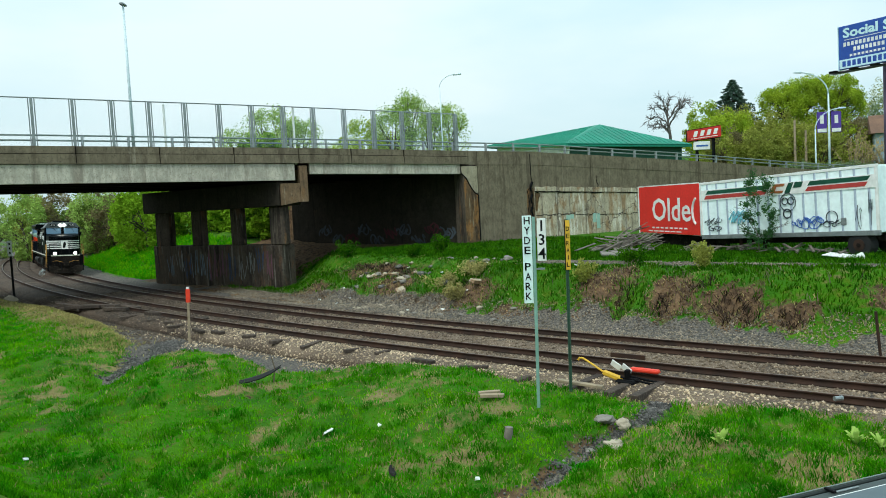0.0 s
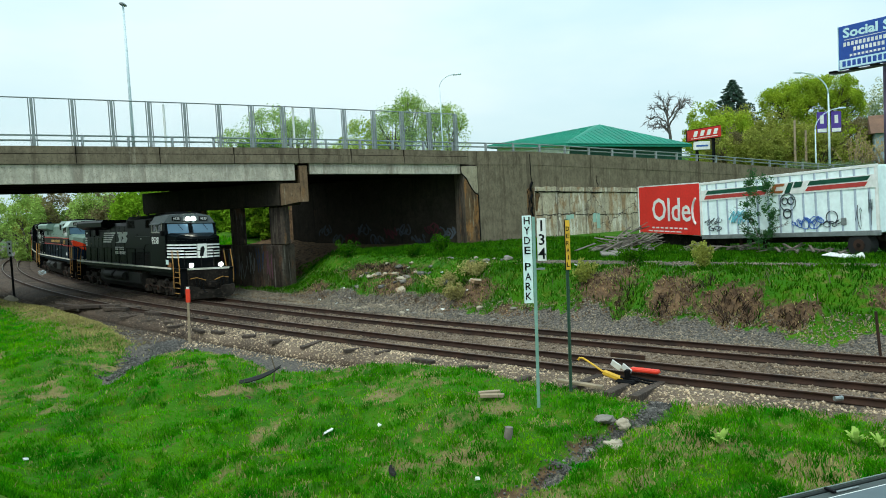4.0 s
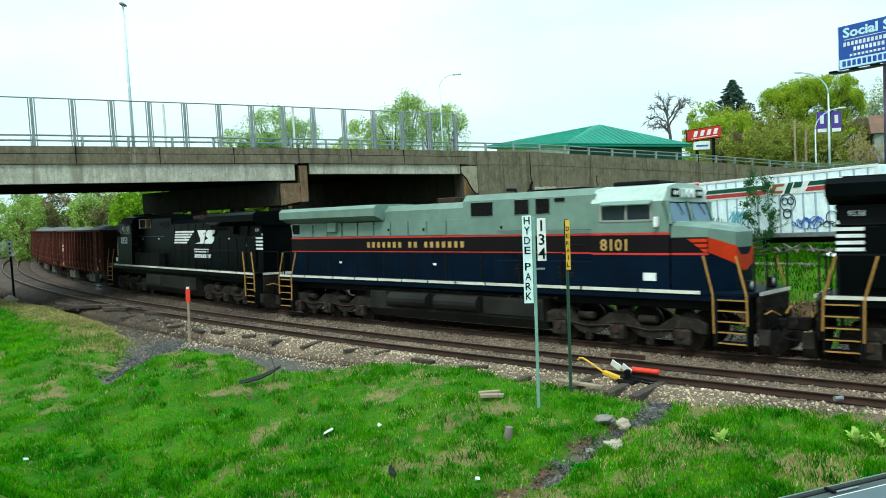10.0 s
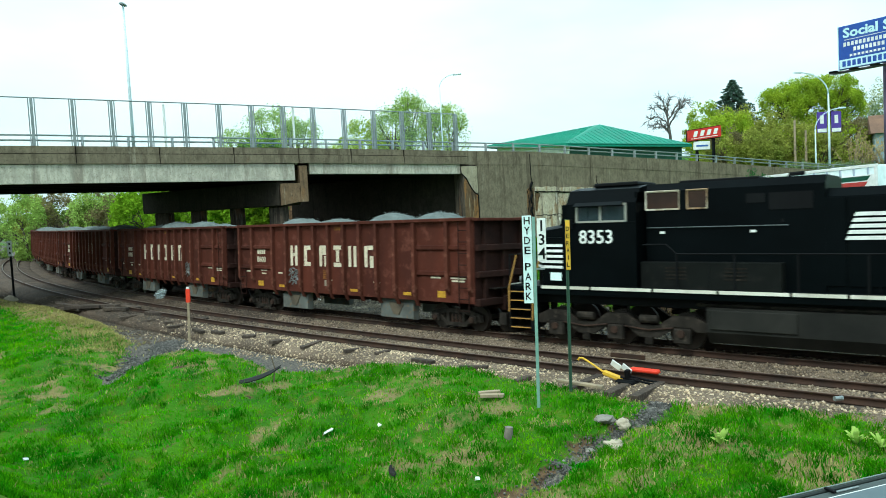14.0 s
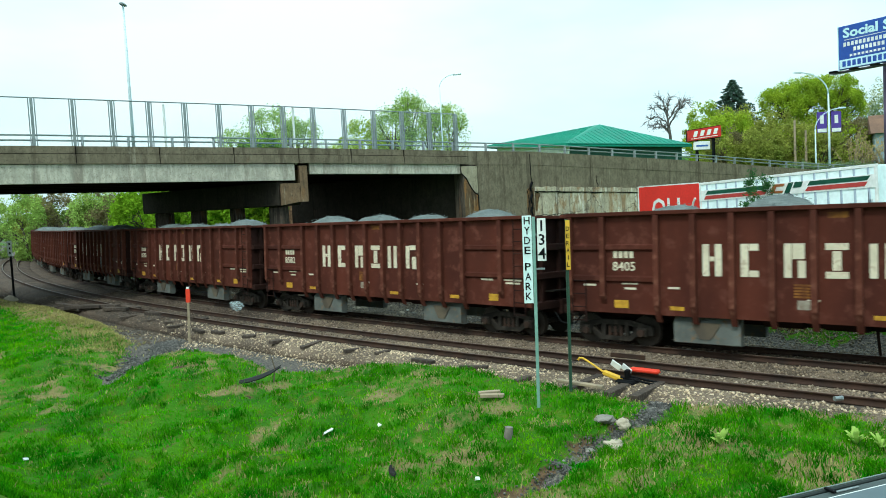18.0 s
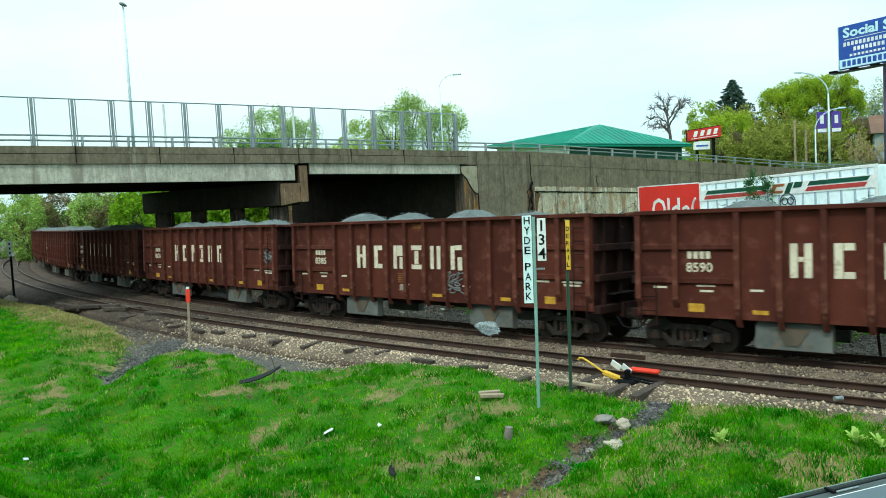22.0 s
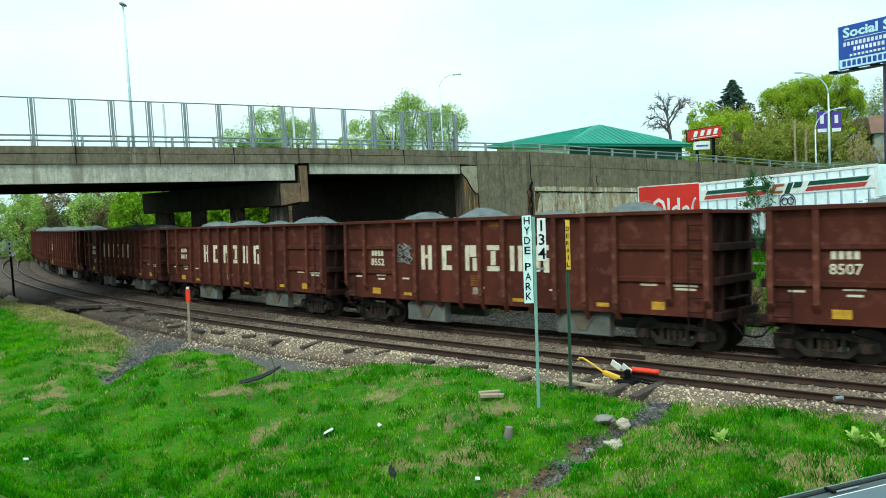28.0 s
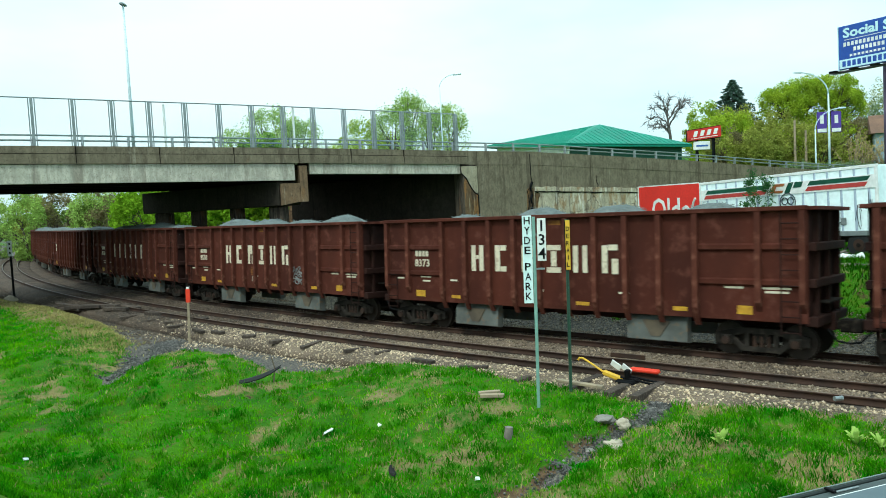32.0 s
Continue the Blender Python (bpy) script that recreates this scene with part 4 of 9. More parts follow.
thin = part("stile", B(-0.03, 0.03, -0.02, 0.02, 0, 2.58), M_GALV, fence)
thin.matrix_basis = Matrix.Translation(along(fw[0] - 0.15, 0.1, float(road_top(fw[0])))) @ Matrix.Rotation(radians(29.5), 4, "Z")
for w in fw:
    for d in (0.15, -0.15):
        share("stile", thin, Matrix.Translation(along(w + d, 0.1, float(road_top(w + d)))) @ Matrix.Rotation(radians(29.5), 4, "Z"), fence)
for a, b in zip(fw, fw[1:]):
    part("top_bar", rods([along(a, 0.1, float(road_top(a)) + 2.6), along(b, 0.1, float(road_top(b)) + 2.6)], 0.035, 6), M_GALV, fence)
M_CLEAR = glassy("clear_screen_panel", (0.6, 0.75, 0.78), 0.035, 0.1)
for a, b in zip(fw[:18], fw[1:]):
    pn = part("panel", wall_run(b + 0.2, a - 0.2, 0.095, 0.105, lambda w: float(road_top(w)) + 0.05, lambda w: float(road_top(w)) + 2.55, 1), M_CLEAR, fence)
    pn.visible_shadow = False


def street_lamp(name, base, height, arm, lean, label, r=0.11):
    """A tapered pole with a curved arm and a small head."""
    e = tagged(empty(name, Matrix.Translation(base)), label, "street lamp", "street lamps")
    bm = bmesh.new()
    rod(bm, (0, 0, 0), (0, 0, height), r, 10, r * 0.55)
    part("pole", bm, M_LAMPPOLE, e, smooth=True)
    if arm:
        d = Vector((math.cos(lean), math.sin(lean), 0)) * arm
        pts = [Vector((0, 0, height - 0.05)) + d * (1 - math.cos(a)) + Vector((0, 0, 1)) * abs(arm) * 0.75 * math.sin(a) for a in np.linspace(0, 1.45, 8)]
        part("arm", rods(pts, r * 0.5, 8), M_LAMPPOLE, e, smooth=True)
        bm = bmesh.new()
        t = d.normalized()
        rod(bm, pts[-1], pts[-1] + t * 0.8 + Vector((0, 0, 0.02)), 0.12, 8, 0.08)
        part("lamp_head", bm, M_LAMPPOLE, e, smooth=True)
    else:
        part("lamp_head", B(-0.12, 0.12, -0.3, 0.3, height, height + 0.12, bevel=0.03), M_GALV, e)
    part("base_plate", B(-0.22, 0.22, -0.22, 0.22, 0, 0.12, bevel=0.02), M_GALV, e)
    return e


M_LAMPPOLE = mat("pale_blue_grey_pole", (0.66, 0.76, 0.8), (0.56, 0.65, 0.69), rough=0.45, bump=0.03)
rt = math.atan2(RD[1], RD[0])
street_lamp("street_lamp", along(-22.9, 0.55, float(road_top(-22.9)) - 0.9), 9.0, 0, 0, "tall slender pale metal lamp pole on the bridge", 0.1)
street_lamp("street_lamp", Vector((0.5, 75.2, 6.9)), 9.3, 1.6, 0.0, "curved-arm grey street lamp beyond the bridge", 0.075)
street_lamp("street_lamp", Vector((42.6, 82, 4.9)), 9.45, 3.3, math.pi, "tall pale curved-arm street lamp beside the road", 0.14)
flagpole = street_lamp("street_lamp", Vector((42.1, 84, 5.0)), 5.75, 3.0, 0.0, "curved street lamp carrying two purple banners", 0.11)
M_PURPLE = mat("purple_banner", (0.09, 0.05, 0.3), (0.07, 0.04, 0.24), rough=0.7)
for x in (0.75, 2.35):
    ban = part("banner", B(x - 0.55, x + 0.55, -0.03, 0.03, 5.3, 7.6, bevel=0.01), M_PURPLE, flagpole, "purple street banner with a pale emblem")
    part("emblem", B(x - 0.2, x + 0.2, -0.05, -0.032, 6.3, 7.2, bevel=0.008), M_WHITE, ban)
    part("footer", B(x - 0.5, x + 0.5, -0.05, -0.032, 5.35, 5.75, bevel=0.008), M_WHITE, ban)
for base, top in (((47.35, 100, 5.2), (47.4, 100, 13.2)), ((48.8, 100, 5.2), (48.85, 100, 11.85))):
    bm = bmesh.new()
    rod(bm, base, top, 0.2, 8, 0.14)
    tagged(part("utility_pole", bm, M_WOOD), "weathered wooden utility pole", "utility pole", "utility poles")


for w in (-21.15, -13.3):
    pole = part("thin_pole", rod(bmesh.new(), along(w, 0.3, 7.6), along(w, 0.3, 11.25), 0.07, 8), M_WHITE)
    tagged(pole, "thin white pole standing behind the screen fence", "pole", "thin white poles")


# ---- trailers and rubbish on the terrace ----
def frame_from(o, x_to, up=Vector((0, 0, 1))):
    """A pose at o whose x axis runs to x_to and whose y axis points away from the camera."""
    x = (Vector(x_to) - Vector(o)).normalized()
    y = up.cross(x).normalized()
    z = x.cross(y)
    m = Matrix((x, y, z)).transposed().to_4x4()
    m.translation = o
    return m


tr = tagged(empty("semi_trailer", frame_from((13.08, 37.7, 2.24), (17.2, 29.4, 2.56))), "ribbed white box trailer with green and red stripes and graffiti", "trailer", "trailers")
TL = 9.27
part("box_body", B(0, TL, 0, 2.45, 0.0, 2.68, bevel=0.03), M_TRAILER, tr)
part("bottom_rail", B(0, TL, -0.035, 0.1, -0.1, 0.1, bevel=0.01), M_GALV, tr)
part("top_rail", B(0, TL, -0.03, 0.1, 2.6, 2.72, bevel=0.01), M_WHITE, tr)
for x in (0.0, TL - 0.12):
    part("corner_post", B(x, x + 0.12, -0.03, 0.08, 0.1, 2.6, bevel=0.01), M_WHITE, tr)
r0 = part("rib", prism(bmesh.new(), [(-0.055, 0), (-0.03, -0.035), (0.03, -0.035), (0.055, 0)], "z", 0.1, 1.8), M_TRAILER_RIB, tr)
r1 = part("rib", prism(bmesh.new(), [(-0.055, 0), (-0.03, -0.035), (0.03, -0.035), (0.055, 0)], "z", 2.32, 2.6), M_TRAILER_RIB, tr)
r0.matrix_basis = r1.matrix_basis = pose(0.5, 0, 0)
for i in range(1, 15):
    share("rib", r0, pose(0.5 + i * 0.6, 0, 0), tr)
    share("rib", r1, pose(0.5 + i * 0.6, 0, 0), tr)
part("stripe_panel", B(0.12, TL - 0.12, -0.04, 0.0, 1.8, 2.32), M_WHITE, tr)
for a, b in ((0.3, 4.1), (6.05, 8.9)):
    for z, mm in ((2.1, M_STRIPE_GREEN), (1.87, M_STRIPE_RED)):
        k = 0.12 if z > 2 else 0.0
        part("stripe", prism(bmesh.new(), [(a + k, z), (b - 0.15 + k, z), (b + k, z + 0.18), (a + 0.15 + k, z + 0.18)], "y", -0.052, -0.04), mm, tr)
# plain emblem shapes between the stripes
M_EMBLEM = mat("brown_orange_emblem", (0.35, 0.13, 0.04), (0.3, 0.1, 0.035), rough=0.5)
part("emblem", prism(bmesh.new(), [(4.25, 1.9), (4.45, 2.28), (5.05, 2.28), (5.0, 2.17), (4.62, 2.17), (4.5, 1.98), (4.95, 1.98), (4.9, 1.87)], "y", -0.055, -0.042), M_EMBLEM, tr)
part("emblem", prism(bmesh.new(), [(5.0, 1.85), (5.24, 2.3), (5.5, 2.3), (5.26, 1.85)], "y", -0.055, -0.042), M_STRIPE_GREEN, tr)
part("emblem", prism(bmesh.new(), [(5.45, 2.06), (5.57, 2.3), (5.98, 2.3), (5.86, 2.06)], "y", -0.055, -0.042), M_STRIPE_GREEN, tr)
M_SPRAY_BLUE, M_SPRAY_BLACK = mat("blue_spray", (0.05, 0.13, 0.42), (0.04, 0.1, 0.33), rough=0.8), mat("black_spray", (0.04, 0.05, 0.06), (0.03, 0.04, 0.05), rough=0.8)
M_SPRAY_CYAN = mat("cyan_spray", (0.25, 0.62, 0.72), (0.2, 0.52, 0.62), rough=0.8)
random.seed(11)


def scribble(cx, cz, w, h, n, mm, parent, r=0.018, y=-0.045):
    k, ph = random.uniform(0.9, 1.6), random.uniform(0, 6)
    m = n * 4
    pts = [(cx + w * (i / m - 0.5) + 0.16 * w * math.sin(k * i * 0.9 + ph), y, cz + h * (0.34 * math.sin(i * 0.9 + ph) + 0.2 * math.sin(i * 0.37 * k + 1))) for i in range(m + 1)]
    return part("graffiti", rods(pts, r, 4), mm, parent)


def ring(cx, cz, r, mm, parent, w=0.02, y=-0.045):
    return part("graffiti", rods([(cx + r * math.cos(a), y, cz + r * math.sin(a)) for a in np.linspace(0, 2 * math.pi, 15)], w, 4), mm, parent)


scribble(6.3, 0.55, 1.0, 0.6, 12, M_SPRAY_BLUE, tr, 0.02)
scribble(5.6, 0.5, 0.5, 0.4, 6, M_SPRAY_BLUE, tr, 0.018)
ring(7.25, 0.7, 0.26, M_SPRAY_BLACK, tr), scribble(7.2, 0.45, 0.8, 0.3, 8, M_SPRAY_BLACK, tr)
for cx, cz in ((5.0, 1.5), (5.3, 1.5)):
    ring(cx, cz, 0.15, M_SPRAY_BLACK, tr, 0.025)
ring(5.15, 1.45, 0.4, M_SPRAY_BLACK, tr, 0.02), ring(5.1, 0.95, 0.2, M_SPRAY_BLACK, tr, 0.03)
scribble(0.8, 0.75, 0.9, 0.35, 10, M_SPRAY_BLACK, tr, 0.015), scribble(8.45, 0.7, 0.25, 1.0, 3, M_SPRAY_BLACK, tr, 0.012), scribble(8.95, 1.0, 0.16, 1.3, 4, M_SPRAY_BLACK, tr, 0.01)
scribble(2.4, 0.9, 0.9, 0.6, 12, M_SPRAY_CYAN, tr, 0.03)
scribble(0.9, 0.4, 0.8, 0.25, 6, M_SPRAY_BLACK, tr, 0.02)
part("vent_plate", B(7.65, 7.9, -0.06, -0.03, 0.35, 0.65, bevel=0.015), M_GALV, tr)
part("chassis", B(0.3, TL - 0.2, 0.6, 1.85, -0.38, -0.12, bevel=0.02), M_GRIME, tr)
for y in (0.02, 1.95):
    for x in (8.35,):
        tyre = part("tyre", rod(bmesh.new(), (x, y, -0.48), (x, y + 0.5, -0.48), 0.5, 24), M_RUBBER, tr)
        part("rim", rod(bmesh.new(), (x, y - 0.02, -0.48), (x, y + 0.1, -0.48), 0.24, 16), M_RUST, tyre)
        part("hub", rod(bmesh.new(), (x, y - 0.07, -0.48), (x, y, -0.48), 0.08, 10), M_GRIME, tyre)
for y in (0.4, 2.0):
    part("landing_leg", B(1.95, 2.1, y, y + 0.12, -0.85, -0.12, bevel=0.01), M_RUST, tr)

rt2 = tagged(empty("banner_trailer", frame_from((11.8, 44.8, 2.27), (13.2, 38.3, 2.27))), "trailer hung with a large red vinyl banner", "trailer", "trailers")
part("box_body", B(0, 6.6, 0.03, 2.5, 0, 2.7, bevel=0.03), M_TRAILER, rt2)
part("banner", B(0.12, 6.62, -0.01, 0.025, 0.02, 2.68, bevel=0.004), M_BANNER, rt2, "red vinyl banner with white ornate lettering")
part("banner_edge", B(-0.02, 0.115, -0.012, 0.025, 0.0, 2.7), M_WHITE, rt2)
part("banner_edge", B(0.12, 6.62, -0.012, 0.02, 2.685, 2.74), M_WHITE, rt2)
part("chassis", B(0.3, 6.4, 0.6, 1.85, -0.75, -0.1, bevel=0.02), M_GRIME, rt2)
M_DIMTAG = mat("dim_old_spray", (0.075, 0.085, 0.1), (0.045, 0.05, 0.06), rough=0.95, spec=0.05)
M_DIMRED = mat("dim_red_spray", (0.09, 0.03, 0.035), (0.06, 0.02, 0.025), rough=0.95, spec=0.05)
for i in range(10):
    g = scribble(2.6 + i * 1.35, 1.9 + 0.5 * math.sin(i * 2.3) + 0.5, 1.2, 0.9, 6, (M_DIMTAG, M_DIMRED, M_DIMTAG)[i % 3], bridge, 0.07, 0.0)
    g.matrix_basis = ABUT @ pose(0, -0.085, 0) @ Matrix.Diagonal((1, 0.2, 1, 1))
# white banner word and the curve of the next letter
letters("word", "Olde", 1.3, pose(3.75, -0.02, 1.36), M_WHITE, rt2, width=4.1, label="white ornate word", bold=True)
part("flourish", rods([(6.5 + 0.5 * math.cos(a), -0.02, 1.25 + 0.72 * math.sin(a)) for a in np.linspace(1.9, 4.3, 7)], 0.07, 6), M_WHITE, rt2)
for k in range(8):
    part("text_bar", B(1.6 + k * 0.5, 1.6 + k * 0.5 + 0.32, -0.016, -0.008, 0.3, 0.38), M_WHITE, rt2)
for k in range(6):
    part("text_bar", B(1.2 + k * 0.62, 1.2 + k * 0.62 + 0.5, -0.016, -0.008, 0.12, 0.18), M_WHITE, rt2)

random.seed(5)
for i in range(70):
    x, y = random.gauss(9.6, 0.95), random.gauss(39.3, 0.9)
    L = random.uniform(0.5, 1.9)
    ob = part("broken_plank", B(-L / 2, L / 2, -random.uniform(0.03, 0.09), 0.04, -0.014, 0.02), M_OLDWOOD)
    z = float(ground_height(x, y)[0]) + 0.03 + 1.05 * math.exp(-((x - 10.2) ** 2 + (y - 39.6) ** 2) / 1.3) * random.uniform(0.3, 1.0)
    ob.matrix_basis = pose(x, y, z + L * 0.15, random.uniform(-25, 25), random.choice((-28, -22, -18, -10, 12)) + random.uniform(-8, 8), random.choice((-30, 0, 10, 25, 70)) + random.uniform(-22, 22))
    tagged(ob, "grey broken plank in a heap of demolition timber", "plank", "heap of broken planks")
for i in range(5):
    x, y = 8.0 + i * 0.55, 36.1 + 0.45 * i
    ob = part("slab", B(-0.4, 0.4, -0.3, 0.3, -0.05, 0.05, bevel=0.01), M_ROCK)
    ob.matrix_basis = pose(x, y, float(ground_height(x, y)[0]) + 0.14, 12, 8, 30 * i)
    tagged(ob, "flat grey broken concrete slab on the grass", "slab", "broken slabs")
for i in range(40):
    x, y = random.uniform(12.6, 16.5), 0
    t = random.random()
    x, y = 12.3 + 4.2 * t + random.uniform(-0.5, 0.5), 38.2 - 7.6 * t + random.uniform(-0.8, 0.6)
    L = random.uniform(0.4, 1.5)
    ob = part("scrap_wood", B(-L / 2, L / 2, -0.05, 0.05, -0.02, 0.03), M_OLDWOOD)
    ob.matrix_basis = pose(x, y, float(ground_height(x, y)[0]) + random.uniform(0.04, 0.3), random.uniform(-15, 15), random.uniform(-20, 20), random.uniform(0, 180))
    tagged(ob, "scrap of weathered wood under the trailer", "scrap wood", "scrap under the trailers")
ob = part("white_sheet", B(-0.75, 0.75, -0.35, 0.35, -0.02, 0.02, bevel=0.008), M_WHITE)
ob.matrix_basis = pose(15.9, 29.6, float(ground_height(15.9, 29.6)[0]) + 0.1, 4, 5, -55)
tagged(ob, "white painted board lying flat on the grass", "board")
bm = bmesh.new()
bmesh.ops.create_icosphere(bm, subdivisions=2, radius=0.16)
for v in bm.verts:
    v.co *= 1 + 0.4 * noise.noise(v.co * 9)
ob = part("litter_bag", bm, M_WHITE)
ob.matrix_basis = pose(16.2, 29.0, float(ground_height(16.2, 29.0)[0]) + 0.1)
tagged(ob, "crumpled white litter bag on the grass", "litter")


# ---- trackside signs ----
def place(x, y, dz=0.0, rz=0.0, rx=0.0, ry=0.0):
    return pose(x, y, float(ground_height(x, y)[0]) + dz, rx, ry, rz)


ms = tagged(empty("station_sign", place(1.93, 16.33, -0.1, -4, 0, 0.9)), "white HYDE PARK board and 134 plate on pale green post", "sign")
part("post", B(-0.035, 0.035, -0.03, 0.03, 0, 4.34, bevel=0.012), M_PALEGREENPOST, ms)
bd = part("name_board", B(-0.25, -0.045, -0.045, -0.025, 2.45, 4.37, bevel=0.008), M_SIGNWHITE, ms, "tall white board with vertical black letters")
for i, ch in enumerate("HYDE PARK"):
    if ch != " ":
        letters("letter", ch, 0.165, pose(-0.148, -0.047, 4.26 - (i - 0.35 * (i > 4)) * 0.216), M_INK, bd, width=0.13, bold=True)
nb = part("number_plate_board", B(0.07, 0.26, -0.045, -0.025, 3.37, 4.3, bevel=0.008), M_WHITE, ms, "white mile plate with black numerals")
for i, ch in enumerate("134"):
    letters("numeral", ch, 0.24, pose(0.165, -0.047, 4.14 - i * 0.3), M_INK, nb, bold=True)
for z in (2.55, 3.2, 3.95):
    part("bracket", B(-0.24, 0.22 if z > 3.1 else 0.03, -0.024, 0.0, z - 0.02, z + 0.02), M_GALV, ms)

dp = tagged(empty("derail_sign", place(2.81, 17.27, -0.1, -4, 0, 0.75)), "yellow DERAIL board on a dark green steel post", "sign")
part("post", prism(bmesh.new(), [(-0.035, 0.02), (-0.035, -0.02), (-0.012, -0.02), (-0.012, 0.0), (0.012, 0.0), (0.012, -0.02), (0.035, -0.02), (0.035, 0.02)], "z", 0, 4.12), M_GREENPOST, dp)
bd = part("name_board", B(-0.03, 0.075, -0.045, -0.025, 2.95, 4.1, bevel=0.006), M_YELLOW, dp, "narrow yellow board with vertical black letters")
for i, ch in enumerate("DERAIL"):
    letters("letter", ch, 0.105, pose(0.022, -0.047, 3.9 - i * 0.165), M_INK, bd, width=0.07 if ch != "I" else 0.02, bold=True)
part("board_edge", B(-0.05, -0.03, -0.047, -0.02, 2.95, 4.1), M_INK, dp)

st = tagged(empty("survey_stake", place(-10.18, 29.32, -0.1, 0, 0, 2.2)), "wooden stake with a red reflective top", "stake")
part("shaft", B(-0.045, 0.045, -0.02, 0.02, 0, 1.75, bevel=0.008), M_WOOD, st)
part("red_top", B(-0.085, 0.085, -0.035, 0.035, 1.72, 2.25, bevel=0.015), M_REDPOST, st)
part("white_tip", B(-0.06, 0.06, -0.03, 0.03, 2.255, 2.34, bevel=0.01), M_WHITE, st)

mp = tagged(empty("milepost", place(-28.73, 49.81, 0, 10)), "black post with a white number plate in a stone base", "milepost")
part("post", B(-0.06, 0.06, -0.05, 0.05, 0, 4.05, bevel=0.01), M_INK, mp)
pl = part("plate", B(-0.15, 0.15, -0.08, -0.055, 3.0, 4.03, bevel=0.01), M_WHITE, mp)
for z in (3.22, 3.52, 3.82):
    part("bar", B(-0.045, 0.045, -0.09, -0.082, z - 0.07, z + 0.07), M_INK, pl)

# portable derail beside the near track
TN = on_track(20.75, GAP + 0.75, 0.2)
th = math.degrees(float(np.interp(20.75, S, TH)))
dr = tagged(empty("derail_device", Matrix.Translation(TN) @ Matrix.Rotation(radians(th - 180), 4, "Z")), "derail with yellow lever, white flap and red wedge on the rail", "derail")
part("wedge", B(-0.05, 0.7, -0.11, 0.07, 0.02, 0.12, bevel=0.03), M_REDPOST, dr, "red cast derail wedge on the rail head")
bm = rods([(-0.25, -0.35, -0.1), (-0.62, -0.45, 0.06), (-0.92, -0.52, 0.26), (-1.08, -0.52, 0.34), (-1.2, -0.5, 0.34), (-1.24, -0.5, 0.28)], 0.026, 8)
part("lever", bm, M_YELLOW, dr, "bent yellow throw lever")
bm = box(bmesh.new(), -0.5, 0.12, -0.5, -0.38, -0.2, -0.07, bevel=0.03)
part("lever_foot", bm, M_YELLOW, dr).matrix_basis = pose(-0.1, 0, 0.02, 0, 18, 8)
part("loose_plank", B(-1.5, -0.3, -1.25, -1.1, -0.24, -0.17, bevel=0.01), M_WOOD, dr, "pale loose plank").matrix_basis = pose(0, 0, 0.05, 0, 3, 6)
part("stand", B(-0.2, 0.3, -0.62, -0.2, -0.26, -0.08, bevel=0.05), M_INK, dr, "black operating stand")
for y0 in (-0.24, -0.48):
    part("connecting_rod", rods([(-0.1, y0, -0.04), (0.35, y0 + 0.05, -0.1), (0.75, y0 + 0.1, -0.16)], 0.03, 6), M_INK, dr)
part("stand_post", B(0.0, 0.12, -0.5, -0.35, -0.15, 0.15, bevel=0.02), M_INK, dr)
for x, a in ((-0.1, 35), (-0.38, 30)):
    part("flap", B(-0.14, 0.14, -0.015, 0.015, -0.09, 0.09, bevel=0.012), M_WHITE, dr, "white reflective flap").matrix_basis = pose(x + 0.08, -0.3, 0.13 if x > -0.2 else 0.2, 15, a, 0)
for x in (-0.9, 0.1, 0.75):
    part("long_tie", B(x - 0.11, x + 0.11, -1.55, 0.4, -0.31, -0.14, bevel=0.012), M_TIE, dr)
part("joint_plate", B(-1.35, -0.35, 1.42, 1.47, -0.02, 0.1), M_RUST, dr)


# ---- buildings and boards beyond the wall ----
hall = tagged(empty("green_roofed_hall", Matrix.Identity(4)), "low hall with a broad green metal hip roof", "building")
C0, C1, C2, C3 = Vector((14.4, 85, 10.7)), Vector((33.0, 98, 10.7)), Vector((24.5, 113, 10.9)), Vector((6.3, 98, 11.85))
P0, P1 = Vector((20.6, 95.5, 13.6)), Vector((19.6, 100.5, 13.7))
bm = bmesh.new()
v = [bm.verts.new(p) for p in (C0, C1, C2, C3, P0, P1)]
for f in ((0, 1, 4), (1, 2, 5, 4), (2, 3, 5), (3, 0, 4, 5)):
    bm.faces.new([v[i] for i in f])
r = bmesh.ops.extrude_face_region(bm, geom=bm.faces[:])
for e in r["geom"]:
    if isinstance(e, bmesh.types.BMVert):
        e.co.z -= 0.18
bmesh.ops.recalc_face_normals(bm, faces=bm.faces)
roof = part("roof", bm, M_GREENROOF, hall, "green standing-seam metal hip roof")
for a, b, pk in ((C0, C1, P0), (C3, C0, P0)):
    for i in range(1, 24):
        t = i / 24
        e0 = a.lerp(b, t)
        top = pk if False else (a.lerp(pk, min(1, 2 * t)) if t < 0.5 else b.lerp(pk, min(1, 2 * (1 - t))))
        top = e0.lerp(top, 0.9)
        part("seam", rods([e0 + Vector((0, 0, 0.02)), top + Vector((0, 0, 0.02))], 0.035, 4), M_GREENROOF, roof)
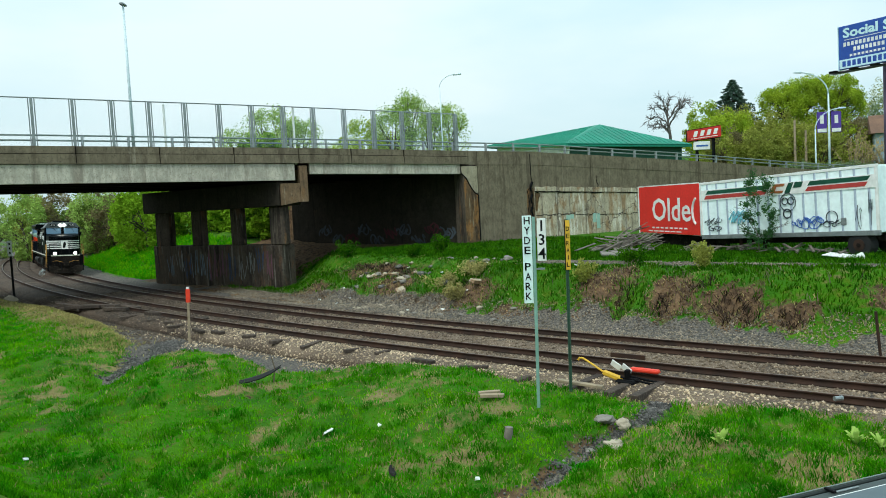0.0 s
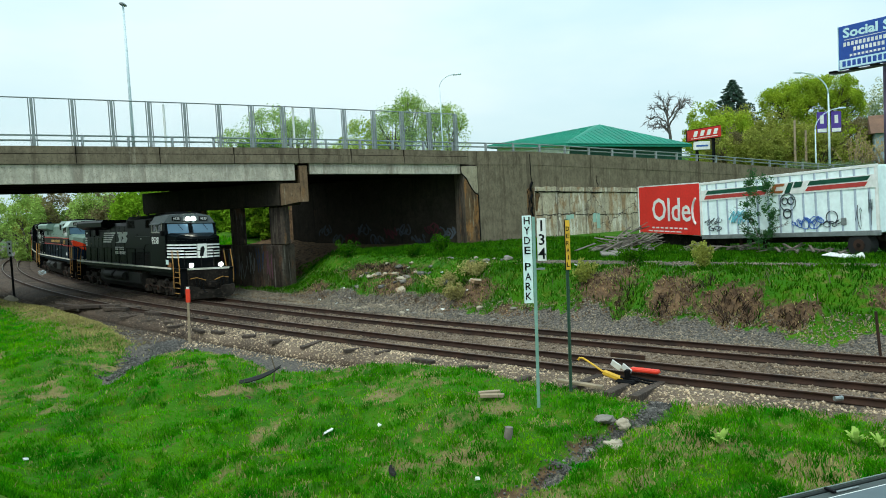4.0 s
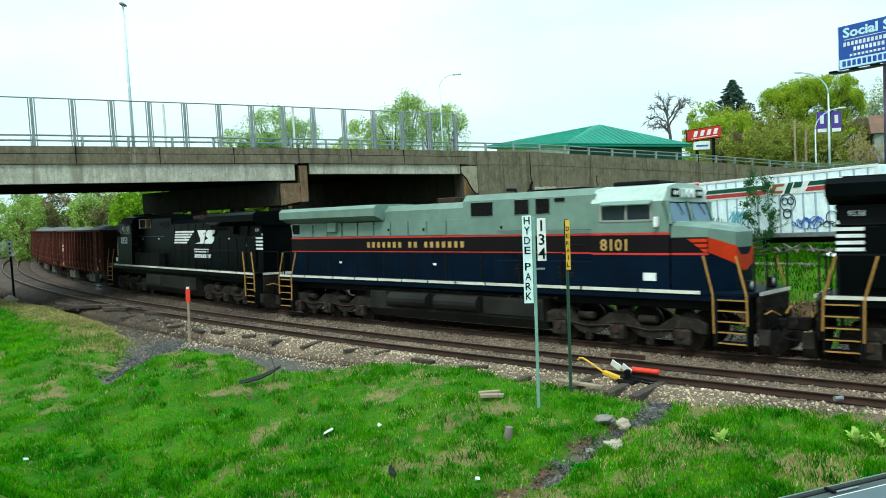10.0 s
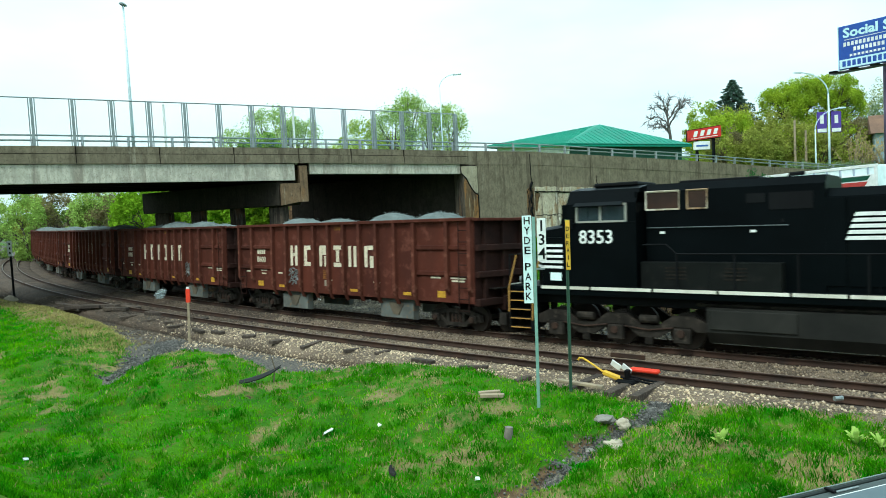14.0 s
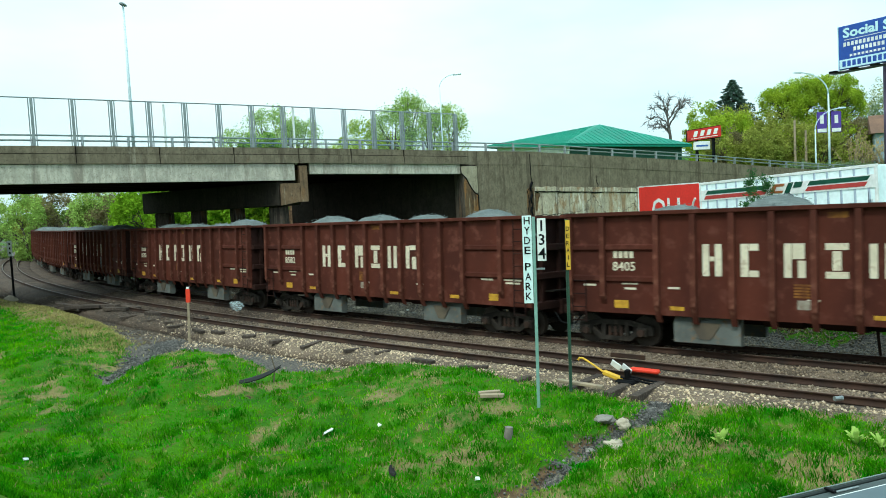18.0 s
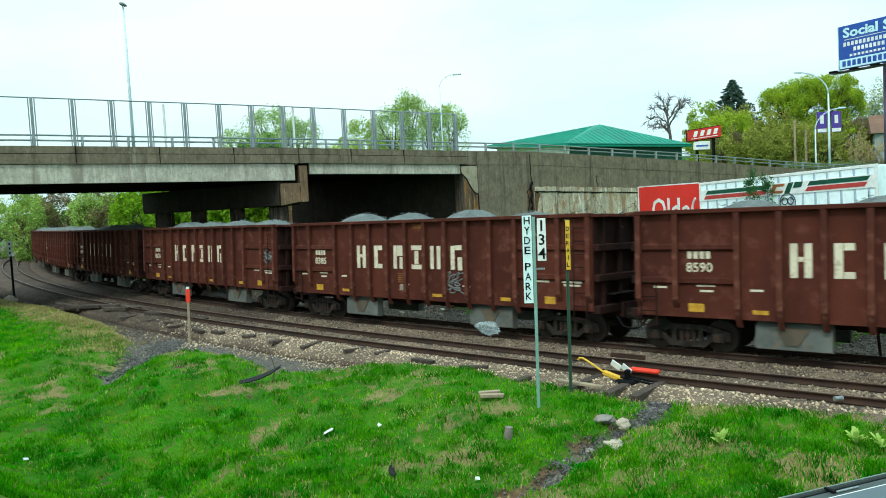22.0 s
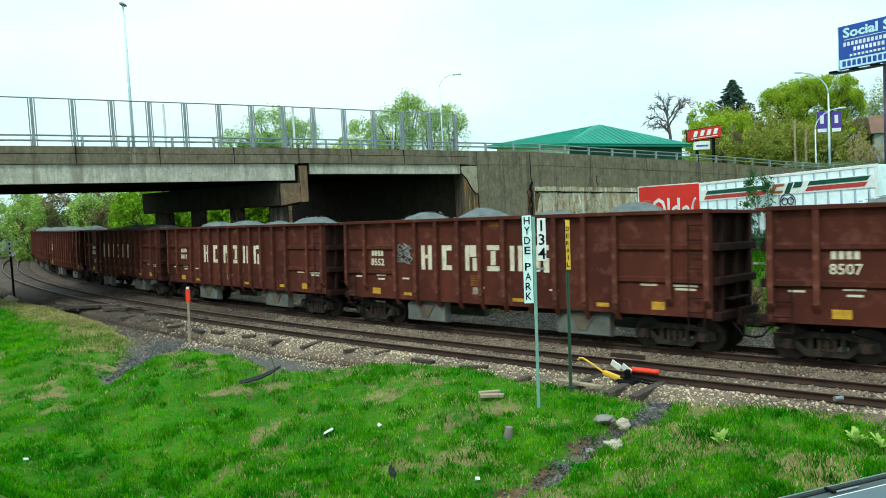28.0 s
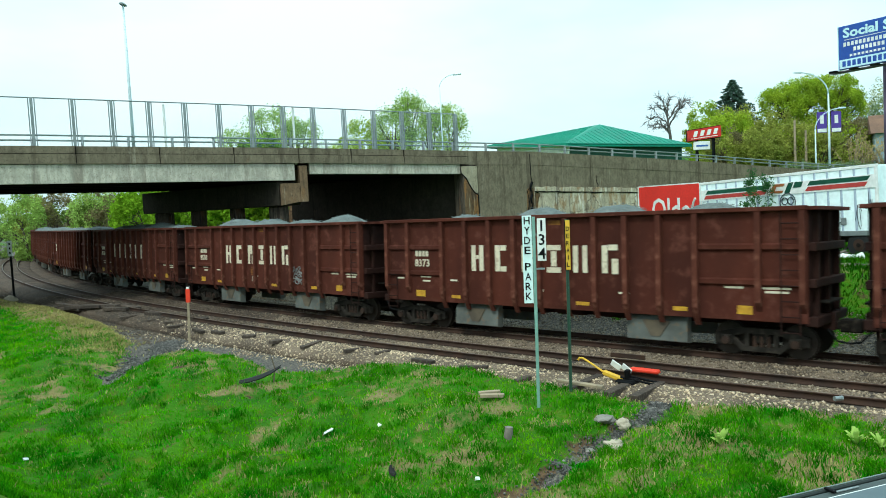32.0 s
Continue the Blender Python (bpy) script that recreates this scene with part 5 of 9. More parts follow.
for a, b in ((C0, C1), (C1, C2), (C2, C3), (C3, C0)):
    d = (b - a).normalized()
    nrm = Vector((-d.y, d.x, 0))
    m = frame_from(a + nrm * 0.9 - Vector((0, 0, 4.4)), b + nrm * 0.9 - Vector((0, 0, 4.4)))
    L = (b - a).length
    wl_ = part("wall", B(0.9, L - 0.9, 0, 0.25, -1.0, 4.2), M_WHITE if a is C3 else M_STRIPE_GREEN, hall)
    wl_.matrix_basis = m
    part("fascia", B(0, L, -0.9, -0.82, 4.05, 4.4), M_GREENROOF, hall).matrix_basis = m

ks = tagged(empty("pylon_sign", Matrix.Translation((24.75, 70, 0))), "red roadside sign with white lettering over a white panel", "sign")
head = part("sign_box", prism(bmesh.new(), [(-1.5, 9.2), (1.52, 9.5), (1.5, 10.5), (-1.52, 10.15)], "y", -0.2, 0.2), M_RED, ks, "tilted red sign box")
part("sign_rim", prism(bmesh.new(), [(-1.58, 9.12), (1.6, 9.42), (1.58, 10.58), (-1.6, 10.23)], "y", 0.205, 0.3), M_RUST, ks)
for k in range(4):
    x = -1.1 + k * 0.62
    part("bar", prism(bmesh.new(), [(x, 9.55 + k * 0.06), (x + 0.34, 9.58 + k * 0.06), (x + 0.5, 10.1 + k * 0.06), (x + 0.16, 10.06 + k * 0.06)], "y", -0.22, -0.203), M_WHITE, head)
part("bar", prism(bmesh.new(), [(-1.25, 9.34), (1.2, 9.58), (1.22, 9.64), (-1.23, 9.4)], "y", -0.22, -0.203), M_WHITE, head)
part("panel", B(-1.0, 0.5, -0.15, 0.15, 8.35, 9.12, bevel=0.03), M_WHITE, ks, "white changeable panel with a blue bar")
part("panel_bar", B(-0.8, 0.3, -0.17, -0.152, 8.65, 8.8), M_SPRAY_BLUE, ks)
for x in (-0.7, 0.85):
    part("leg", B(x - 0.12, x + 0.12, -0.1, 0.1, 4.5, 9.4), M_INK, ks)

M_BBLUE = mat("blue_billboard_vinyl", (0.03, 0.09, 0.4), (0.022, 0.065, 0.32), rough=0.5, bump=0.02)
M_BPALE = mat("pale_billboard_strip", (0.6, 0.8, 0.85), (0.55, 0.74, 0.8), rough=0.5, bump=0.02)
M_CYANBAR = mat("cyan_billboard_wedge", (0.2, 0.65, 0.75), (0.18, 0.6, 0.7), rough=0.5, bump=0.02)
bb = tagged(empty("billboard", frame_from((32.1, 60, 13.5), (34.9, 55.2, 13.5))), "blue billboard with white lettering on a tall steel mast", "billboard")
face = part("board", B(0, 9.6, -0.06, 0.3, 0, 3.35, bevel=0.03), M_BBLUE, bb, "blue printed board face")
part("pale_strip", B(0.06, 9.54, -0.08, -0.062, 0.06, 0.75), M_BPALE, face)
part("frame_edge", B(-0.05, 0.0, -0.09, 0.3, -0.05, 3.4), M_BPALE, bb)
letters("headline", "Social Se", 0.76, pose(2.5, -0.085, 2.78), M_BPALE, face, width=4.25, bold=2.6)
part("rule", B(0.5, 4.4, -0.08, -0.062, 2.22, 2.26), M_WHITE, face)
for z, a, b, hh in ((1.9, 0.4, 4.2, 0.3), (1.45, 1.2, 3.6, 0.3), (1.0, 0.9, 3.8, 0.17)):
    x = a
    while x < b:
        part("text_bar", B(x, x + 0.2, -0.08, -0.062, z - hh / 2, z + hh / 2), M_WHITE, face)
        x += 0.31
x = 0.3
while x < 4.6:
    part("text_bar", B(x, x + 0.27, -0.095, -0.082, 0.2, 0.62), M_BBLUE, face)
    x += 0.4
part("wedge", prism(bmesh.new(), [(4.9, 0.76), (5.6, 0.76), (5.9, 3.3), (5.3, 3.3)], "y", -0.08, -0.062), M_CYANBAR, face)
M_MAST = mat("purple_brown_mast", (0.1, 0.07, 0.12), (0.07, 0.05, 0.085), rough=0.6)
part("mast", rod(bmesh.new(), (3.3, 0.75, -9.5), (3.3, 0.75, 0.4), 0.3, 14), M_MAST, bb, smooth=True)
part("catwalk", B(-0.3, 9.8, -0.9, -0.1, -0.32, -0.22, bevel=0.02), M_MAST, bb)
for x in (0.6, 2.2, 3.8, 5.4):
    part("lamp_arm", rods([(x, -0.1, -0.25), (x, -1.7, -0.3)], 0.05, 6), M_INK, bb)
    part("lamp", B(x - 0.3, x + 0.3, -1.95, -1.6, -0.4, -0.25, bevel=0.03), M_INK, bb)

hs = tagged(empty("house", pose(62.6, 100.5, 6.5, 0, 0, -25)), "brown-roofed grey house on the hill among trees", "house")
M_SIDING = mat("blue_grey_siding", (0.3, 0.37, 0.4), (0.25, 0.31, 0.34), rough=0.8)
M_SHINGLE = mat("brown_shingle", (0.2, 0.115, 0.075), (0.14, 0.085, 0.06), rough=0.95, fine=5)
part("wall", B(-4, 4, -3, 3, 0, 4.4), M_SIDING, hs)
part("roof", prism(bmesh.new(), [(-3.6, 4.4), (3.6, 4.4), (0, 7.0)], "x", -4.5, 4.5), M_SHINGLE, hs, "brown shingled gable roof")
for x in (-2.5, 0, 2.5):
    wn_ = part("window", B(x - 0.5, x + 0.5, -3.04, -2.98, 1.6, 3.2), M_WHITE, hs)
    part("pane", B(x - 0.4, x + 0.4, -3.06, -3.041, 1.7, 3.1), M_GLASS, wn_)


# ---- the train ----
WHEELS = []

def wheelset(r, parent, x, z, name="wheelset"):
    """Two wheels on an axle, turning about y; bolts and a chalk mark show the turn."""
    bm = bmesh.new()
    for y in (-0.75, 0.75):
        o = 1 if y > 0 else -1
        rod(bm, (0, y - 0.065, 0), (0, y + 0.065, 0), r, 26)
        rod(bm, (0, y + o * -0.09, 0), (0, y + o * -0.06, 0), r + 0.025, 26)
        rod(bm, (0, y + o * 0.06, 0), (0, y + o * 0.14, 0), r * 0.38, 14)
    rod(bm, (0, -0.78, 0), (0, 0.78, 0), 0.09, 10)
    for y in (-0.82, 0.82):
        for k in range(3):
            a = k * 2.094
            rod(bm, (r * 0.24 * math.cos(a), y - 0.09, r * 0.24 * math.sin(a)), (r * 0.24 * math.cos(a), y + 0.09, r * 0.24 * math.sin(a)), 0.03, 6)
    w = part(name, bm, M_WHEEL, parent)
    w.matrix_basis = pose(x, 0, z)
    WHEELS.append((w, x, r))
    return w


def carriage(r, base, axles, gap, parent, x, heavy):
    """A truck: side frames, bolster, springs, bearing boxes, wheelsets. axles: how many."""
    t = part("truck_bolster", B(-0.25, 0.25, -1.05, 1.05, r - 0.1, r + 0.25, bevel=0.04), M_GRIME, parent)
    t.matrix_basis = pose(x, 0, 0)
    half = base * (axles - 1) / 2
    for y in (-1.0, 1.0):
        bm = bmesh.new()
        if heavy:
            # a beam that arches over each axle box and sags between them
            low, top = [(-half - 0.68, r + 0.02)], [(-half - 0.68, r + 0.3)]
            for k in range(axles):
                c = -half + base * k
                low += [(c - 0.36, r + 0.04), (c - 0.26, r + 0.14), (c + 0.26, r + 0.14), (c + 0.36, r + 0.04)]
                top += [(c - 0.3, r + 0.46), (c + 0.3, r + 0.46)]
                if k < axles - 1:
                    low += [(c + base * 0.36, r - 0.2), (c + base * 0.64, r - 0.2)]
                    top += [(c + base * 0.36, r + 0.16), (c + base * 0.64, r + 0.16)]
            low, top = low + [(half + 0.68, r + 0.02)], top + [(half + 0.68, r + 0.3)]
            shapes = [low + top[::-1]]
        else:
            # cast frame: a bowed top member, a truss-shaped lower member and two columns, with open windows
            shapes = [[(-half - 0.32, r - 0.1), (-half - 0.3, r + 0.17), (-0.5, r + 0.33), (0.5, r + 0.33), (half + 0.3, r + 0.17), (half + 0.32, r - 0.1), (half + 0.12, r - 0.1), (half + 0.02, r + 0.05), (0.42, r + 0.18), (-0.42, r + 0.18), (-half - 0.02, r + 0.05), (-half - 0.12, r - 0.1)],
                      [(-half - 0.02, r + 0.05), (-0.5, r - 0.3), (0.5, r - 0.3), (half + 0.02, r + 0.05), (half - 0.16, r + 0.1), (0.42, r - 0.17), (-0.42, r - 0.17), (-half + 0.16, r + 0.1)],
                      [(-0.44, r - 0.2), (-0.32, r - 0.2), (-0.32, r + 0.2), (-0.44, r + 0.2)], [(0.32, r - 0.2), (0.44, r - 0.2), (0.44, r + 0.2), (0.32, r + 0.2)]]
        yf = y * (1.12 if heavy else 1.0)
        for pts in shapes:
            prism(bm, pts, "y", yf - 0.07, yf + 0.07)
        part("side_frame", bm, M_FRAME, t)
        y = yf
        o = 1 if y > 0 else -1
        for k in range(axles):
            c = -half + base * k
            hw, lo_z = (0.25, 0.32) if heavy else (0.15, 0.15)
            part("bearing_box", B(c - hw, c + hw, min(y - o * 0.04, y + o * 0.2), max(y - o * 0.04, y + o * 0.2), r - lo_z, r + 0.12, bevel=0.03), M_FRAME, t)
            if heavy:
                part("sand_pipe", rods([(c + 0.5, y, r + 0.3), (c + 0.56, y, r - 0.1), (c + 0.5, y - o * 0.2, r - 0.4)], 0.025, 5), M_GRIME, t)
            part("bearing_cap", rod(bmesh.new(), (c, y + o * 0.2, r - 0.02), (c, y + o * 0.26, r - 0.02), 0.11, 10), M_RUST, t)
        if heavy:
            for k in range(axles - 1):
                c = -half + base * (k + 0.5)
                part("brake_cylinder", rod(bmesh.new(), (c - 0.3, y + o * 0.1, r + 0.34), (c + 0.24, y + o * 0.1, r + 0.34), 0.12, 10), M_FRAME, t)
                part("brake_rod", rods([(c - 0.75, y + o * 0.12, r + 0.12), (c, y + o * 0.12, r + 0.02), (c + 0.75, y + o * 0.12, r + 0.1)], 0.025, 5), M_RUST, t)
                part("brake_hanger", B(c - 0.12, c + 0.12, min(y, y + o * 0.1), max(y, y + o * 0.1), r - 0.42, r - 0.18, bevel=0.02), M_GRIME, t)
        else:
            for c in (-0.18, 0.0, 0.18):
                part("spring", rod(bmesh.new(), (c, y, r - 0.26), (c, y, r + 0.12), 0.065, 8), M_RUST, t)
    for k in range(axles):
        wheelset(r, t, -half + base * k, r)
    return t


def coupler(parent, x, o):
    bm = box(bmesh.new(), min(x, x - o * 0.7), max(x, x - o * 0.7), -0.1, 0.1, 0.78, 0.98, bevel=0.02)
    box(bm, min(x - o * 0.28, x + o * 0.02), max(x - o * 0.28, x + o * 0.02), -0.19, 0.19, 0.7, 1.05, bevel=0.04)
    part("coupler", bm, M_GRIME, parent)
    part("air_hose", rods([(x - o * 0.5, -0.4, 0.8), (x - o * 0.25, -0.42, 0.5), (x, -0.35, 0.45)], 0.03, 6), M_INK, parent)


def grab(pts, parent, mm, r=0.028):
    return part("grab_rail", rods(pts, r, 6), mm, parent)


def locomotive(L, livery, label, number, side):
    """A six-axle wide-cab road locomotive. Its nose points to +x; d below counts from its nose coupler. side: the lettered side, -1 or 1."""
    e = tagged(empty("locomotive"), label, "locomotive", "locomotives")
    two_tone = livery == "heritage"
    k = L / 22.35
    # the third unit is of an older build, with its cab nearer the nose
    fore = 0.12 if number == "8353" else 0.0
    X = lambda d: L / 2 - (d - (fore if 2.2 < d < 5.72 else 0.0)) * k
    body = M_SAGE if two_tone else M_BLACK
    grabm = M_GRAB

    def BX(d0, d1, y0, y1, z0, z1, bevel=0.0):
        return B(X(d1), X(d0), y0, y1, z0, z1, bevel=bevel)

    part("underframe", BX(1.0, 21.5, -1.02, 1.02, 1.2, 1.66, 0.02), M_INK, e)
    for y in (-1, 1):
        part("side_sill", BX(0.9, 21.5, min(y * 1.42, y * 1.5), max(y * 1.42, y * 1.5), 1.5, 1.66, 0.01), M_NAVY if two_tone else M_BLACK, e)
        part("cable_conduit", rods([(X(7.0), y * 1.1, 1.34), (X(16.4), y * 1.1, 1.36)], 0.05, 6), M_FRAME, e)
    part("walkway", BX(0.75, 21.6, -1.52, 1.52, 1.66, 1.76, 0.01), M_NAVY if two_tone else M_BLACK, e)
    # white sill stripe in short runs
    for y in (-1.54, 1.54):
        d = 2.1
        while d < 21.3:
            w = 1.9 if d < 8 or d > 17 else 1.35
            o = part("sill_stripe", BX(d, min(d + w - 0.07, 21.5), y - 0.008, y + 0.008, 1.69, 1.785), M_SILL, e)
            d += w
    # long hood: bands of paint are separate boxes
    if two_tone:
        bands = [(1.76, 2.755, M_NAVY, "navy lower hood side"), (2.758, 2.815, M_RED, "red pin line"), (2.818, 3.335, M_MAROONBLACK, "brown-black lettering band"), (3.338, 3.4, M_RED, "red pin line")]
        zt = 3.403
    else:
        bands, zt = [], 1.76
    for z0, z1, mm, lb in bands:
        part("hood_band", BX(5.4, 21.3, -0.98, 0.98, z0, z1), mm, e, lb)
    hi, lo_ = (4.82, 4.6) if two_tone else (4.81, 4.45)
    step = 11.05 if two_tone else (11.4 if number == "9538" else 10.4)
    for d0, d1, top, wd in ((5.6, step, hi, 1.0), (step + 0.01, 15.35, lo_, 0.95), (15.36, 21.3, 4.05, 0.93)):
        bm = prism(bmesh.new(), [(-wd, zt), (wd, zt), (wd, top - 0.22), (wd - 0.2, top), (-wd + 0.2, top), (-wd, top - 0.22)], "x", X(d1), X(d0))
        part("long_hood", bm, body, e, "pale sage hood side" if two_tone else "glossy black hood")
    # radiator wings
    for y0, y1 in ((-1.52, -0.5), (0.5, 1.52)):
        o = -1 if y0 < 0 else 1
        bm = prism(bmesh.new(), [(o * 1.0, 4.02), (o * 1.5, 4.22), (o * 1.52, 4.52), (o * 1.35, 4.66), (0.0, 4.7), (0.0, 4.02)], "x", X(21.45), X(16.15 if number == "8353" else 15.2))
        part("radiator_wing", bm, body, e)
        part("radiator_screen", BX(15.5, 21.1, min(o * 1.02, o * 1.3), max(o * 1.02, o * 1.3), 4.66, 4.70), M_INK, e)
        for d0, d1 in ((18.95, 19.86), (20.03, 21.25)):
            scr = part("intake_screen", prism(bmesh.new(), [(X(d1 + 0.05), 3.98), (X(d0 + 0.1), 3.98), (X(d0), 3.52), (X(d1 - 0.05), 3.52)], "y", o * 0.945 - 0.015, o * 0.945 + 0.015), M_INK, e)
            part("screen_frame", rods([(X(d1 + 0.05), o * 0.965, 3.98), (X(d0 + 0.1), o * 0.965, 3.98), (X(d0), o * 0.965, 3.52), (X(d1 - 0.05), o * 0.965, 3.52), (X(d1 + 0.05), o * 0.965, 3.98)], 0.022, 4), M_SAGE_ROOF if two_tone else M_INK, scr)
        part("relay_box", BX(18.05, 18.62, min(o * 0.93, o * 1.12), max(o * 0.93, o * 1.12), 3.6, 4.02, 0.02), body, e)
        # black strip below the wing stands for its shadow on the hood
        part("intake_screen", BX(15.8, 17.95, o * 0.94 - 0.01, o * 0.94 + 0.01, 3.86, 4.0), M_INK, e)
    # hood doors, latches and grilles
    for y in (-0.985, 0.985):
        for i in range(13):
            d0 = 8.0 + i * 0.98
            part("hood_door", BX(d0, d0 + 0.9, y - 0.012, y + 0.012, 3.42 if two_tone else 1.95, (4.2 if d0 < 15 else 3.45) if not two_tone else 3.98, 0.004), body, e)
        if two_tone:
            openings = ((6.73, 0.42, 4.42, 4.56), (7.33, 0.56, 4.06, 4.56), (8.16, 0.6, 4.06, 4.56), (9.68, 1.0, 4.05, 4.54))
        elif number == "9538":
            openings = ((5.66, 0.56, 4.15, 4.56), (6.41, 0.44, 4.25, 4.56), (7.06, 0.6, 4.04, 4.56), (9.85, 1.3, 4.06, 4.54))
        else:
            openings = ((5.6, 0.9, 4.06, 4.58), (6.74, 0.58, 4.06, 4.58), (8.4, 0.5, 4.15, 4.4), (9.0, 1.1, 3.95, 4.4))
        for d0, w, z0, z1 in openings:
            gr = part("grille", BX(d0, d0 + w, y * 1.02 - 0.012, y * 1.02 + 0.012, z0, z1), M_RUST if number == "8353" and d0 < 8 else M_INK, e)
            if number != "8353":
                part("grille_rim", rods([(X(d0), y * 1.03, z0), (X(d0 + w), y * 1.03, z0), (X(d0 + w), y * 1.03, z1), (X(d0), y * 1.03, z1), (X(d0), y * 1.03, z0)], 0.014, 4), body if two_tone else M_INK, gr)
                for i in range(1, 6):
                    part("slat", BX(d0 + w * i / 6 - 0.012, d0 + w * i / 6 + 0.012, y * 1.034 - 0.01, y * 1.034 + 0.01, z0, z1), M_GRIME, gr)
            if number == "8353" and d0 < 8:
                part("grille_frame", rods([(X(d0), y * 1.035, z0), (X(d0 + w), y * 1.035, z0), (X(d0 + w), y * 1.035, z1), (X(d0), y * 1.035, z1), (X(d0), y * 1.035, z0)], 0.035, 4), M_CONC_PALE, e)
        for d0 in (5.9, 8.5, 12.4, 17.8):
            part("builder_tag", BX(d0, d0 + 0.16, y * 1.03 - 0.006, y * 1.03 + 0.006, 3.35 if not two_tone else 2.3, 3.42 if not two_tone else 2.38), M_WHITE, e)
    # low equipment cabinet behind the cab, with louvres, and its hand rail
    for o in (-1, 1):
        cab_ = part("equipment_cabinet", BX(5.55, 9.4, min(o * 0.99, o * 1.36), max(o * 0.99, o * 1.36), 1.77, 2.55, 0.02), M_NAVY if two_tone else M_CABINET, e, "dusty low equipment cabinet")
        for d0 in (6.2, 7.9):
            for i in range(4):
                part("louvre", BX(d0, d0 + 0.62, o * 1.362 - 0.012, o * 1.362 + 0.012, 2.06 + i * 0.1, 2.1 + i * 0.1), M_GRIME, cab_)
        for d0 in (7.45,):
            part("seam", BX(d0, d0 + 0.025, o * 1.362 - 0.006, o * 1.362 + 0.006, 1.8, 2.52), M_INK, cab_)
        part("hand_rail", rods([(X(5.65), o * 1.06, 3.53), (X(9.5), o * 1.06, 3.53)], 0.014, 5), M_ROOFGREY, e)
        # panel seams and lifting lugs on the hood
        for i in range(9):
            d0 = 11.6 + i * 1.06
            part("hood_seam", BX(d0, d0 + 0.03, o * 0.99 - 0.006, o * 0.99 + 0.006, 1.8 if not two_tone else 1.8, 2.74), M_INK, e)
        for d0 in (9.3, 13.0, 14.9):
            part("door_latch", BX(d0, d0 + 0.07, o * 1.005 - 0.02, o * 1.005 + 0.02, 3.6, 3.7), M_INK, e)
    part("exhaust_stack", BX(12.0, 12.9, -0.35, 0.35, lo_, lo_ + 0.22, 0.03), M_RUST, e)
    part("horn", rods([(X(9.2), -0.3, hi), (X(9.2), -0.3, hi + 0.12), (X(9.6), -0.3, hi + 0.14)], 0.06, 8), M_INK, e)
    part("equipment_hatch", BX(6.3, 8.6, -0.5, 0.5, hi, hi + 0.08, 0.02), M_INK, e)
    # cab
    cabtop = [(-1.5, 4.3), (-1.2, 4.72), (-0.6, 4.83), (0.6, 4.83), (1.2, 4.72), (1.5, 4.3)]
    part("cab_roof", prism(bmesh.new(), cabtop, "x", X(5.5), X(3.15)), M_SAGE_ROOF if two_tone else (M_ROOFGREY if number == "9538" else M_BLACK), e, "rounded cab roof")
    part("roof_unit", BX(3.7, 5.2, -0.7, 0.7, 4.83, 4.95, 0.03), M_INK, e)
    for y in (-1.5, 1.5):
        o = 1 if y > 0 else -1
        ya, yb = min(y, y - o * 0.08), max(y, y - o * 0.08)
        for z0, z1, mm in ([(1.76, 2.755, M_NAVY), (2.758, 2.815, M_RED), (2.818, 3.335, M_MAROONBLACK), (3.338, 3.4, M_RED), (3.403, 3.72, body)] if two_tone else [(1.76, 3.72, body)]):
            part("cab_side", BX(3.0, 5.5, ya, yb, z0, z1), mm, e)
        part("cab_side", BX(3.0, 3.5, ya, yb, 3.723, 4.3), body, e)
        part("cab_side", BX(5.2, 5.5, ya, yb, 3.723, 4.3), body, e)
        wnd = part("side_window", BX(3.55, 5.13, y - o * 0.05 - 0.03, y - o * 0.05 + 0.03, 3.78, 4.24), M_GLASS, e, "cab side window")
        for d in (3.53, 4.33, 5.17):
            part("window_post", BX(d - 0.035, d + 0.035, y - 0.02, y + 0.02, 3.74, 4.28), M_WINFRAME, e)
        for z in (3.755, 4.265):
            part("window_rail", BX(3.57, 5.13, y - 0.02, y + 0.02, z - 0.03, z + 0.03), M_WINFRAME, e)
        part("sunshade", prism(bmesh.new(), [(o * 1.48, 4.3), (o * 1.68, 4.2), (o * 1.69, 4.23), (o * 1.5, 4.34)], "x", X(5.1), X(3.5)), (M_ROOFGREY if number == "9538" else M_BLACK) if not two_tone else M_SAGE, e)
        part("mirror", BX(3.28, 3.4, min(y, y + o * 0.16), max(y, y + o * 0.16), 3.55, 3.85, 0.02), M_WHITE if two_tone else M_INK, e)
    part("cab_back", BX(5.42, 5.5, -1.41, 1.41, 1.76, 4.6), body, e)
    part("cab_floor", BX(3.0, 5.4, -1.41, 1.41, 1.76, 1.9), M_INK, e)
    part("cab_front", prism(bmesh.new(), [(X(3.15), 4.28), (X(3.3), 4.75), (X(3.4), 4.75), (X(3.4), 4.28)], "y", -1.1, 1.1), M_SAGE_ROOF if two_tone else (M_ROOFGREY if number == "9538" else M_BLACK), e, "number-board panel over the windscreen")
    part("bulkhead", BX(3.25, 3.35, -1.42, 1.42, 1.9, 3.66), body, e)
    for y0, y1 in ((-1.36, -0.12), (0.12, 1.36)):
        scr = part("windscreen", prism(bmesh.new(), [(X(2.95), 3.66), (X(3.0), 3.66), (X(3.18), 4.27), (X(3.13), 4.27)], "y", y0, y1), M_WINDSCREEN, e, "blue-grey windscreen")
        part("gasket", rods([(X(2.945), y0, 3.68), (X(2.945), y1, 3.68), (X(3.125), y1, 4.26), (X(3.125), y0, 4.26), (X(2.945), y0, 3.68)], 0.022, 5), M_INK, scr)
